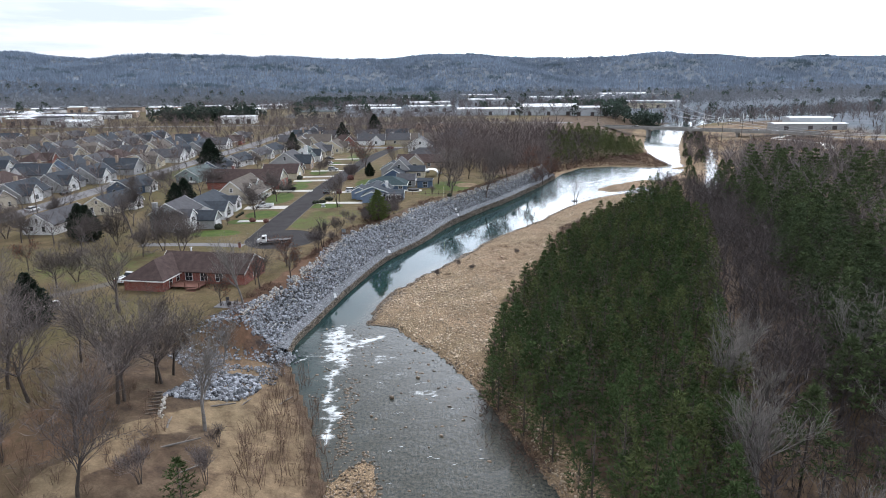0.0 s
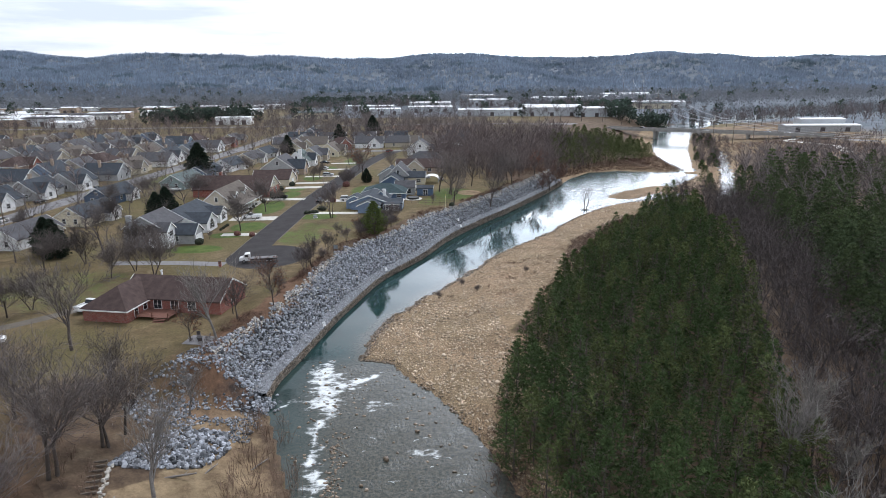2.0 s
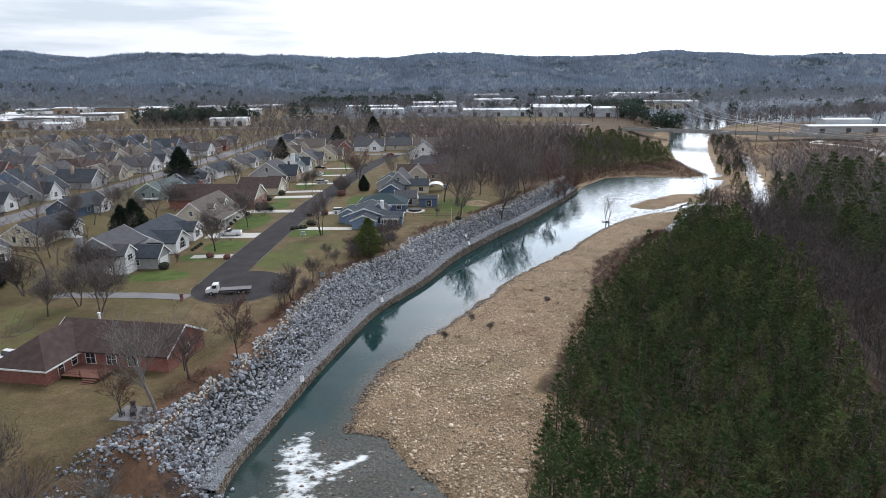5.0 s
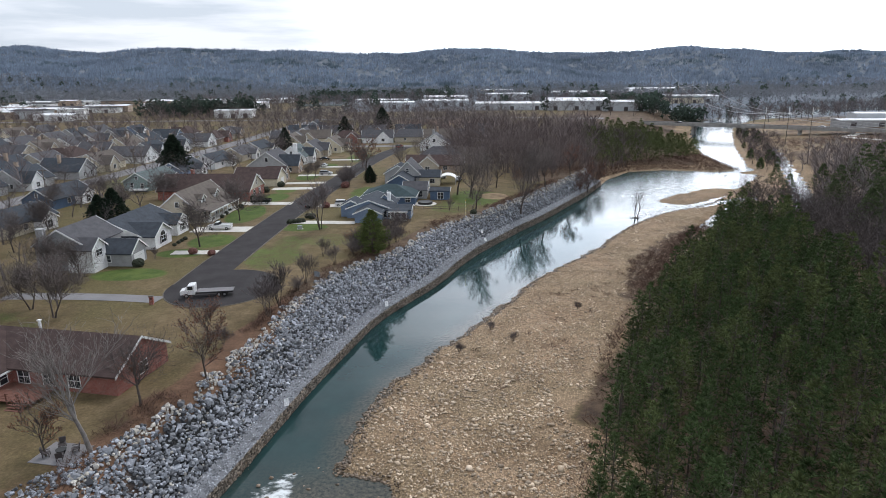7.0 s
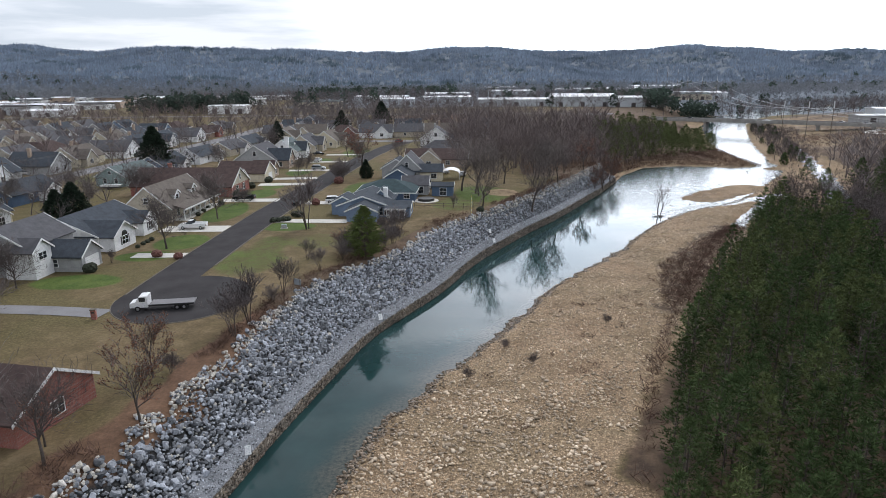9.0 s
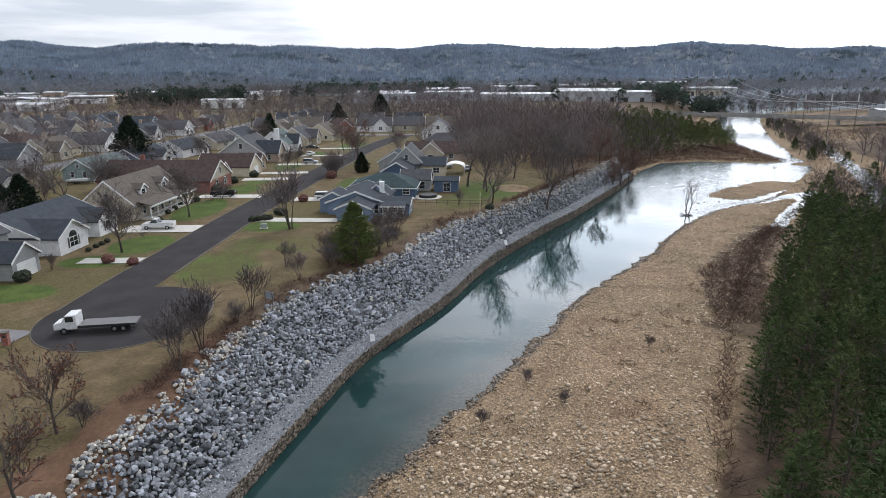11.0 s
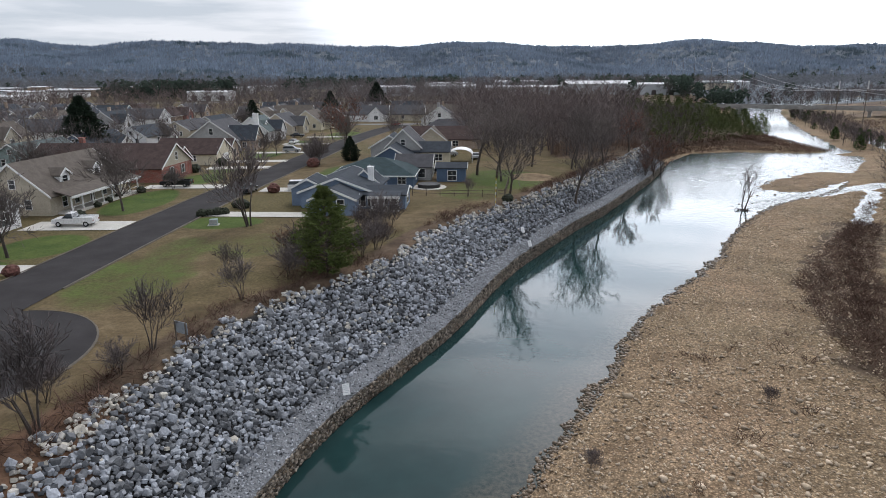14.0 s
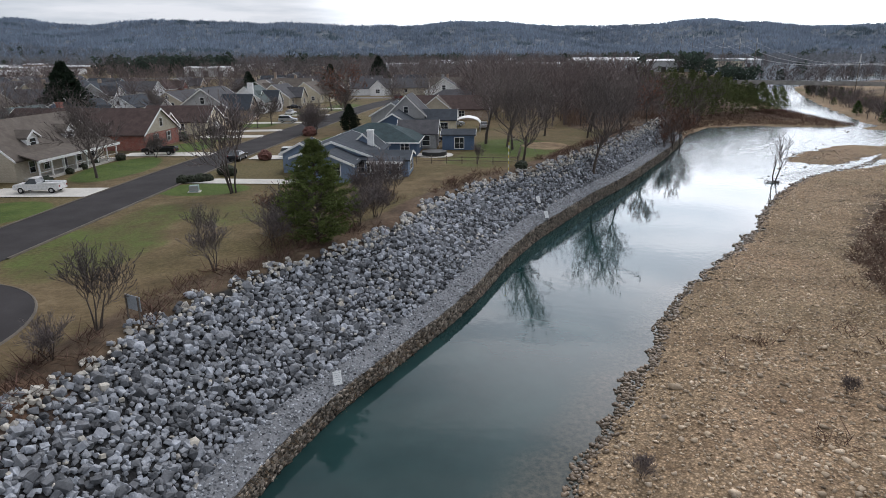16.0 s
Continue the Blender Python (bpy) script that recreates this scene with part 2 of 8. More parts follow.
M["tan_roof"] = banded("tan_brown_shingles", (0.128, 0.11, 0.096), 0.14, depth=0.015, dark=0.75, rough=0.9, vary=0.2)
M["teal_roof"] = banded("dark_teal_shingles", (0.046, 0.068, 0.074), 0.14, depth=0.015, dark=0.7, rough=0.9, vary=0.2)
M["green_roof"] = banded("green_grey_shingles", (0.115, 0.14, 0.14), 0.14, depth=0.015, dark=0.75, rough=0.9, vary=0.2)
M["white_paint"] = surface("white_painted_trim", (0.78, 0.78, 0.77), 0.6, 1.0, 0.06, 8.0, 0.05, 0.01)
M["yellow_paint"] = surface("yellow_paint", (0.6, 0.47, 0.06), 0.6, 1.0, 0.06, 8.0, 0.0)
M["metal_roof"] = surface("white_metal_roof", (0.74, 0.75, 0.77), 0.75, 0.05, 0.12, 0.6, 0.0)
M["metal_wall"] = surface("ribbed_metal_wall", (0.5, 0.52, 0.54), 0.6, 0.08, 0.15, 2.0, 0.1, 0.05)
M["dark_door"] = surface("dark_painted_door", (0.07, 0.06, 0.06), 0.5, 1.0, 0.1, 8.0, 0.05, 0.01)
M["timber"] = surface("new_timber", (0.5, 0.36, 0.2), 0.8, 1.0, 0.15, 10.0, 0.1, 0.01, stretch=(8, 1, 1))
M["deck_wood"] = surface("stained_deck_wood", (0.16, 0.075, 0.055), 0.8, 1.0, 0.2, 10.0, 0.1, 0.01, stretch=(8, 1, 1))
M["pole_wood"] = surface("weathered_pole_wood", (0.14, 0.115, 0.095), 0.9, 1.0, 0.2, 10.0, 0.1, 0.01)
M["car_white"] = surface("white_car_paint", (0.72, 0.72, 0.72), 0.25, 0.5, 0.03, 4.0, 0.0, spec=0.6)
M["car_dark"] = surface("black_car_paint", (0.018, 0.019, 0.022), 0.25, 0.5, 0.05, 4.0, 0.0, spec=0.6)
M["car_silver"] = surface("silver_car_paint", (0.42, 0.43, 0.45), 0.3, 0.5, 0.03, 4.0, 0.0, metal=0.4)
M["car_red"] = surface("dark_red_car_paint", (0.2, 0.02, 0.018), 0.25, 0.5, 0.05, 4.0, 0.0, spec=0.6)
M["rubber"] = surface("tyre_rubber", (0.022, 0.022, 0.022), 0.85, 2.0, 0.1, 12.0, 0.1, 0.01)
M["chrome"] = surface("bright_wheel_metal", (0.55, 0.55, 0.56), 0.35, 2.0, 0.05, 12.0, 0.0, metal=0.9)
M["black_metal"] = surface("black_metal", (0.03, 0.03, 0.03), 0.5, 2.0, 0.1, 12.0, 0.0)
M["sign_white"] = surface("white_sign_sheet", (0.88, 0.88, 0.87), 0.5, 2.0, 0.03, 12.0, 0.0)
M["sign_back"] = surface("grey_sign_panel", (0.3, 0.33, 0.36), 0.5, 2.0, 0.1, 12.0, 0.0)
M["hedge"] = surface("dark_shrub_foliage", (0.03, 0.035, 0.022), 0.9, 2.0, 0.3, 8.0, 0.6, 0.1, per_island=0.3)
M["russet_shrub"] = surface("russet_shrub_foliage", (0.12, 0.055, 0.045), 0.9, 2.0, 0.3, 8.0, 0.6, 0.1, per_island=0.3)

glass = bpy.data.materials.new("window_glass")
glass.use_nodes = True
gb = glass.node_tree.nodes["Principled BSDF"]
gb.inputs["Base Color"].default_value = (0.025, 0.03, 0.035, 1)
gb.inputs["Roughness"].default_value = 0.06
gb.inputs["Specular IOR Level"].default_value = 0.7
M["glass"] = glass


def ground_material():
    """Winter lawn, woodland litter, gravel and bare earth, blended by the zones stored on the ground sheet."""
    mat = bpy.data.materials.new("ground_cover")
    mat.use_nodes = True
    nt, nd, lk = nodes_of(mat)
    b = nd["Principled BSDF"]
    b.inputs["Roughness"].default_value = 0.95
    b.inputs["Specular IOR Level"].default_value = 0.15
    big = noise_node(nt, 0.05, 4.0, 0.6)
    mid = noise_node(nt, 0.35, 5.0, 0.65)
    fine = noise_node(nt, 3.0, 4.0, 0.7)
    vf = noise_node(nt, 14.0, 2.0, 0.7)

    def zone(attr, lo=0.35, hi=0.65, wob=0.5):
        a = nd.new("ShaderNodeAttribute")
        a.attribute_name = attr
        m1 = nd.new("ShaderNodeMath")
        m1.operation = "MULTIPLY_ADD"
        lk.new(mid.outputs["Fac"], m1.inputs[0])
        m1.inputs[1].default_value = wob
        m1.inputs[2].default_value = -wob * 0.5
        m2 = nd.new("ShaderNodeMath")
        m2.operation = "ADD"
        lk.new(a.outputs["Fac"], m2.inputs[0])
        lk.new(m1.outputs[0], m2.inputs[1])
        mr = nd.new("ShaderNodeMapRange")
        mr.interpolation_type = "SMOOTHSTEP"
        mr.inputs["From Min"].default_value = lo
        mr.inputs["From Max"].default_value = hi
        lk.new(m2.outputs[0], mr.inputs["Value"])
        return mr.outputs["Result"]

    lawn = ramp_node(nt, mid.outputs["Fac"], [(0.28, (0.092, 0.07, 0.039)), (0.5, (0.16, 0.116, 0.067)), (0.72, (0.225, 0.166, 0.102))])
    straw = ramp_node(nt, fine.outputs["Fac"], [(0.3, (0.064, 0.061, 0.027)), (0.7, (0.14, 0.118, 0.056))])
    lawn = mix_node(nt, ramp_node(nt, big.outputs["Fac"], [(0.42, (0, 0, 0)), (0.6, (0.85, 0.85, 0.85))]).outputs["Color"], lawn.outputs["Color"], straw.outputs["Color"])
    lush = ramp_node(nt, mid.outputs["Fac"], [(0.3, (0.055, 0.09, 0.022)), (0.7, (0.1, 0.132, 0.036))])
    litter = ramp_node(nt, mid.outputs["Fac"], [(0.3, (0.058, 0.041, 0.031)), (0.5, (0.112, 0.078, 0.055)), (0.72, (0.19, 0.142, 0.098))])
    gravel = ramp_node(nt, fine.outputs["Fac"], [(0.3, (0.2, 0.15, 0.105)), (0.5, (0.37, 0.285, 0.2)), (0.72, (0.48, 0.39, 0.29))])
    earth = ramp_node(nt, mid.outputs["Fac"], [(0.3, (0.13, 0.09, 0.058)), (0.7, (0.34, 0.255, 0.165))])
    rust = ramp_node(nt, mid.outputs["Fac"], [(0.3, (0.1, 0.06, 0.04)), (0.7, (0.2, 0.12, 0.08))])
    # floor of the far woods: blue-grey, distance haze painted into the ground colour
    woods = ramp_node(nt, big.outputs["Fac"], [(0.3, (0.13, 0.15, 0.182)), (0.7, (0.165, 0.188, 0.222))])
    # ground under the riprap: dirty stone, blackened with painted shade for the gaps
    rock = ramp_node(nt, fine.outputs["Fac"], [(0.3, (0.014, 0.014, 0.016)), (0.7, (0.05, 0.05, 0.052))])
    bed = ramp_node(nt, fine.outputs["Fac"], [(0.3, (0.07, 0.062, 0.045)), (0.7, (0.19, 0.165, 0.12))])
    vor = nd.new("ShaderNodeTexVoronoi")
    vor.inputs["Scale"].default_value = 5.5
    vtc = nd.new("ShaderNodeTexCoord")
    lk.new(vtc.outputs["Object"], vor.inputs["Vector"])
    vdk = ramp_node(nt, vor.outputs["Distance"], [(0.15, (1.25, 1.25, 1.25)), (0.55, (0.5, 0.48, 0.45))])
    vtone = ramp_node(nt, vor.outputs["Color"], [(0.2, (0.7, 0.7, 0.72)), (0.8, (1.3, 1.25, 1.2))])
    peb = mix_node(nt, 1.0, vdk.outputs["Color"], vtone.outputs["Color"], "MULTIPLY")
    stain = ramp_node(nt, noise_node(nt, 0.16, 5.0, 0.7).outputs["Fac"], [(0.36, (0.74, 0.7, 0.66)), (0.54, (1.05, 1.03, 1.0))])
    gravel = mix_node(nt, 1.0, gravel.outputs["Color"], stain.outputs["Color"], "MULTIPLY")
    gravel = mix_node(nt, 0.85, gravel.outputs["Color"], mix_node(nt, 1.0, gravel.outputs["Color"], peb.outputs["Color"], "MULTIPLY").outputs["Color"])
    c = lawn.outputs["Color"]
    for attr, col in (("z_lush", lush), ("z_litter", litter), ("z_gravel", gravel), ("z_earth", earth), ("z_rock_shade", rock), ("z_rust", rust), ("z_woods", woods), ("z_bed", bed)):
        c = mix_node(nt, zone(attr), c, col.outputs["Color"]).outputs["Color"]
    r = ramp_node(nt, fine.outputs["Fac"], [(0.25, (0.72, 0.72, 0.72)), (0.75, (1.2, 1.2, 1.2))])
    c = mix_node(nt, 1.0, c, r.outputs["Color"], "MULTIPLY").outputs["Color"]
    r = ramp_node(nt, big.outputs["Fac"], [(0.3, (0.82, 0.85, 0.8)), (0.7, (1.12, 1.08, 1.05))])
    c = mix_node(nt, 1.0, c, r.outputs["Color"], "MULTIPLY").outputs["Color"]
    lk.new(c, b.inputs["Base Color"])
    bp = nd.new("ShaderNodeBump")
    bp.inputs["Strength"].default_value = 0.6
    bp.inputs["Distance"].default_value = 0.12
    lk.new(vf.outputs["Fac"], bp.inputs["Height"])
    lk.new(bp.outputs["Normal"], b.inputs["Normal"])
    return mat


def water_material():
    mat = bpy.data.materials.new("river_water")
    mat.use_nodes = True
    nt, nd, lk = nodes_of(mat)
    b = nd["Principled BSDF"]
    b.inputs["IOR"].default_value = 1.33
    b.inputs["Specular IOR Level"].default_value = 0.5
    sh = nd.new("ShaderNodeAttribute")
    sh.attribute_name = "shallow"
    ra = nd.new("ShaderNodeAttribute")
    ra.attribute_name = "rapid"
    n0 = noise_node(nt, 0.12, 4.0, 0.6)
    deep = ramp_node(nt, n0.outputs["Fac"], [(0.3, (0.011, 0.03, 0.031)), (0.7, (0.021, 0.05, 0.05))])
    stony = ramp_node(nt, noise_node(nt, 2.2, 5.0, 0.75).outputs["Fac"], [(0.35, (0.014, 0.02, 0.02)), (0.65, (0.12, 0.105, 0.08))])
    c = mix_node(nt, sh.outputs["Fac"], deep.outputs["Color"], stony.outputs["Color"])
    fo = nd.new("ShaderNodeAttribute")
    fo.attribute_name = "foam"
    fn = noise_node(nt, 0.62, 7.0, 0.66, stretch=(0.8, 1.25, 1))
    fs = nd.new("ShaderNodeMath")
    fs.operation = "ADD"
    lk.new(fo.outputs["Fac"], fs.inputs[0])
    lk.new(fn.outputs["Fac"], fs.inputs[1])
    fm = nd.new("ShaderNodeMapRange")
    fm.interpolation_type = "SMOOTHSTEP"
    fm.inputs["From Min"].default_value = 0.98
    fm.inputs["From Max"].default_value = 1.2
    lk.new(fs.outputs[0], fm.inputs["Value"])
    c = mix_node(nt, fm.outputs["Result"], c.outputs["Color"], (0.66, 0.69, 0.7))
    lk.new(c.outputs["Color"], b.inputs["Base Color"])
    rr = nd.new("ShaderNodeMath")
    rr.operation = "MULTIPLY_ADD"
    lk.new(ra.outputs["Fac"], rr.inputs[0])
    rr.inputs[1].default_value = 0.05
    rr.inputs[2].default_value = 0.03
    rf = nd.new("ShaderNodeAttribute")
    rf.attribute_name = "riffle"
    r2 = nd.new("ShaderNodeMath")
    r2.operation = "MULTIPLY_ADD"
    lk.new(rf.outputs["Fac"], r2.inputs[0])
    r2.inputs[1].default_value = 0.11
    lk.new(rr.outputs[0], r2.inputs[2])
    r3 = nd.new("ShaderNodeMath")
    r3.operation = "MULTIPLY_ADD"
    lk.new(fm.outputs["Result"], r3.inputs[0])
    r3.inputs[1].default_value = 0.6
    lk.new(r2.outputs[0], r3.inputs[2])
    lk.new(r3.outputs[0], b.inputs["Roughness"])
    calm = noise_node(nt, 0.9, 3.0, 0.5)
    rough = noise_node(nt, 1.1, 5.0, 0.65, stretch=(1.6, 0.7, 1))
    st = nd.new("ShaderNodeMath")
    st.operation = "MULTIPLY_ADD"
    lk.new(ra.outputs["Fac"], st.inputs[0])
    st.inputs[1].default_value = 0.6
    st.inputs[2].default_value = 0.012
    bp = nd.new("ShaderNodeBump")
    bp.inputs["Distance"].default_value = 0.3
    lk.new(st.outputs[0], bp.inputs["Strength"])
    hm = mix_node(nt, ra.outputs["Fac"], calm.outputs["Fac"], rough.outputs["Fac"])
    lk.new(hm.outputs["Color"], bp.inputs["Height"])
    lk.new(bp.outputs["Normal"], b.inputs["Normal"])
    return mat


M["ground"] = ground_material()
M["water"] = water_material()
M["foam"] = surface("white_water", (0.62, 0.65, 0.66), 0.6, 1.5, 0.1, 6.0, 0.4, 0.05)

# ---- helpers for meshes ----


def mesh_np(name, verts, tris, material=None, smooth=False):
    verts = np.asarray(verts, dtype=np.float32).reshape(-1, 3)
    tris = np.asarray(tris, dtype=np.int32)
    k = tris.shape[1]
    me = bpy.data.meshes.new(name)
    me.vertices.add(len(verts))
    me.vertices.foreach_set("co", verts.ravel())
    me.loops.add(tris.size)
    me.loops.foreach_set("vertex_index", tris.ravel())
    me.polygons.add(len(tris))
    me.polygons.foreach_set("loop_start", np.arange(0, tris.size, k, dtype=np.int32))
    me.polygons.foreach_set("loop_total", np.full(len(tris), k, dtype=np.int32))
    me.polygons.foreach_set("use_smooth", np.full(len(tris), smooth))
    me.update(calc_edges=True)
    if material:
        me.materials.append(material)
    return me


def put(name, data, parent=None, label=""):
    ob = new(name, data)
    if parent:
        ob.parent = parent
    return tagged(ob, label) if label else ob


def part(name, bm, material, parent, label=""):
    """Links a bmesh as one mesh object under a thing or a part."""
    bmesh.ops.recalc_face_normals(bm, faces=bm.faces)
    me = bpy.data.meshes.new(name)
    bm.to_mesh(me)
    bm.free()
    me.materials.append(material)
    return put(name, me, parent, label)


def thing(name, m, label, category, group="", kind=""):
    ob = new(name)
    ob.empty_display_size = 0.3
    ob.matrix_basis = m
    return tagged(ob, label, category, group, kind)


def add_box(bm, x0, x1, y0, y1, z0, z1):
    vs = [bm.verts.new(p) for p in ((x0, y0, z0), (x1, y0, z0), (x1, y1, z0), (x0, y1, z0), (x0, y0, z1), (x1, y0, z1), (x1, y1, z1), (x0, y1, z1))]
    for f in ((3, 2, 1, 0), (4, 5, 6, 7), (0, 1, 5, 4), (1, 2, 6, 5), (2, 3, 7, 6), (3, 0, 4, 7)):
        bm.faces.new([vs[i] for i in f])
    return bm


def box(*a):
    return add_box(bmesh.new(), *a)


def prism(outline, lo, hi, place):
    """A closed solid: the outline, pushed from lo to hi; place turns (s, a, b) into a point."""
    bm = bmesh.new()
    A = [bm.verts.new(place(lo, a, b)) for a, b in outline]
    B = [bm.verts.new(place(hi, a, b)) for a, b in outline]
    n = len(outline)
    bm.faces.new(A[::-1])
    bm.faces.new(B)
    for i in range(n):
        bm.faces.new((A[i], A[(i + 1) % n], B[(i + 1) % n], B[i]))
    return bm


def cylinder(bm, p, q, r0, r1, n=10):
    p, q = Vector(p), Vector(q)
    d = (q - p).normalized()
    a = d.orthogonal().normalized()
    b = d.cross(a)
    A = [bm.verts.new(p + (a * math.cos(i * math.tau / n) + b * math.sin(i * math.tau / n)) * r0) for i in range(n)]
    B = [bm.verts.new(q + (a * math.cos(i * math.tau / n) + b * math.sin(i * math.tau / n)) * r1) for i in range(n)]
    bm.faces.new(A[::-1])
    bm.faces.new(B)
    for i in range(n):
        bm.faces.new((A[i], A[(i + 1) % n], B[(i + 1) % n], B[i]))
    return bm


# ---- the lie of the land ----
LEFT_BANK = np.array([(-160, -620), (-60, -380), (-22, -230), (-8, -150), (-5, -118), (-5.5, -100), (-9, -86), (-13.2, -74), (-16.2, -64), (-16, -58), (-13.6, -49), (-11.0, -38),
                      (-9.4, -31.3), (-7.2, -23.7), (-4.8, -15.6), (-2.6, -8.2), (-0.1, -2.2), (1.2, 0.2), (4.5, 6.1), (8, 12.2), (11.4, 19.3), (15.5, 29.5), (20, 38.8), (25.2, 47.5), (33, 60.5), (42.5, 74.5),
                      (54.2, 94.4), (64.6, 112.2), (77, 136), (84, 151), (99, 171), (116, 175), (138, 168), (150, 172), (153, 198), (160, 233), (178, 291), (222, 397), (262, 470),
                      (340, 560), (460, 650), (700, 760)], dtype=float)
RIGHT_BANK = np.array([(-110, -640), (-10, -400), (22, -250), (30, -170), (28, -130), (22.5, -106), (20, -95), (17.9, -87.6), (16.2, -80.6), (12.4, -70.3), (8.8, -63), (4.6, -57.4),
                       (2, -51.5), (-2.8, -49), (-2.2, -42), (0, -34), (2.6, -28), (6.3, -22.6), (10.1, -15.4), (15.5, -7.5), (20.4, 0.6), (24, 6), (27.5, 12.5), (31.5, 19.5),
                       (39, 28), (45.2, 35.2), (52, 44.4), (59, 56), (68.2, 68), (81.6, 83), (101, 95), (116, 111), (128, 128), (142, 145), (152.5, 161), (160, 187),
                       (180, 238), (215, 320), (260, 412), (300, 470), (380, 545), (500, 615), (720, 700)], dtype=float)
BAR_CHANNEL = np.array([(73, 79), (85, 89), (96, 93.5), (108, 99), (122, 106)], dtype=float)
BRIARS = np.array([(50, 3), (56, 19), (61, 30), (71, 43), (84, 59)], dtype=float)
BACK_CHANNEL = np.array([(112, 96), (105, 87), (97, 77), (91, 69), (86, 62)], dtype=float)
SIDE_CHANNEL = np.array([(128, 84), (143, 110), (157, 138), (177, 182), (197, 226), (212, 262)], dtype=float)
WALL_FROM, WALL_TO = -65.0, 138.0
PLAIN = 7.4


def to_line(P, line):
    """Distance of points to an open line, and the side they lie on (+1: to its left)."""
    best = np.full(len(P), 1e9)
    side = np.ones(len(P))
    for a, b in zip(line[:-1], line[1:]):
        d = b - a
        t = np.clip(((P - a) @ d) / (d @ d), 0, 1)
        q = P - (a + t[:, None] * d)
        r = np.hypot(q[:, 0], q[:, 1])
        near = r < best - 1e-9
        best[near] = r[near]
        s = np.sign(d[0] * q[:, 1] - d[1] * q[:, 0])
        side[near] = s[near]
    return best, side


def ease(a, b, x):
    t = np.clip((x - a) / (b - a), 0, 1)
    return t * t * (3 - 2 * t)


def waves(P, size, seed):
    """Smooth, repeatable undulation between about -1 and 1."""
    r = np.random.RandomState(seed)
    out = np.zeros(len(P))
    for k in range(6):
        a = r.uniform(0, math.tau)
        f = math.tau / size * r.uniform(0.6, 1.7)
        out += np.sin((P[:, 0] * math.cos(a) + P[:, 1] * math.sin(a)) * f + r.uniform(0, math.tau))
    return out / 3.2


def plain_height(P):
    x, y = P[:, 0], P[:, 1]
    z = PLAIN + 3.2 * ease(210, 450, y)
    z = z - 1.8 * ease(60, 130, x) * (1 - ease(330, 440, y))
    crest = 119 + 5 * waves(P, 230, 25) + 3 * waves(P, 90, 26) + 8 * np.sin(x / 310.0 + 0.6) + 5 * np.sin(x / 127.0) + 5 * waves(P, 520, 5) + 16 * ease(-150, -500, x) + 8 * ease(-700, -1400, x) + 6 * ease(500, 800, x) * (1 - ease(850, 1000, x))
    fold = 0.5 + 0.5 * waves(P, 700, 9)
    hill = ease(1150, 2150, y + 160 * waves(P, 900, 3)) ** 1.25
    z = z + (crest - 12) * hill * (0.86 + 0.14 * fold) + 26 * ease(900, 1400, y) * (1 - ease(1500, 1900, y)) * ease(-100, -900, x)
    z = z + (20 * ease(2600, 4200, y)) * (1 + 0.6 * waves(P, 900, 12))
    return z


def slope_width(P):
    y = P[:, 1]
    return np.interp(y, [-60, -45, -36, -23, -9, 0, 8, 15, 30, 39, 55, 80], [8.6, 8.0, 7.6, 8.8, 10.0, 10.8, 10.6, 8.8, 9.2, 8.4, 5.8, 5.4])


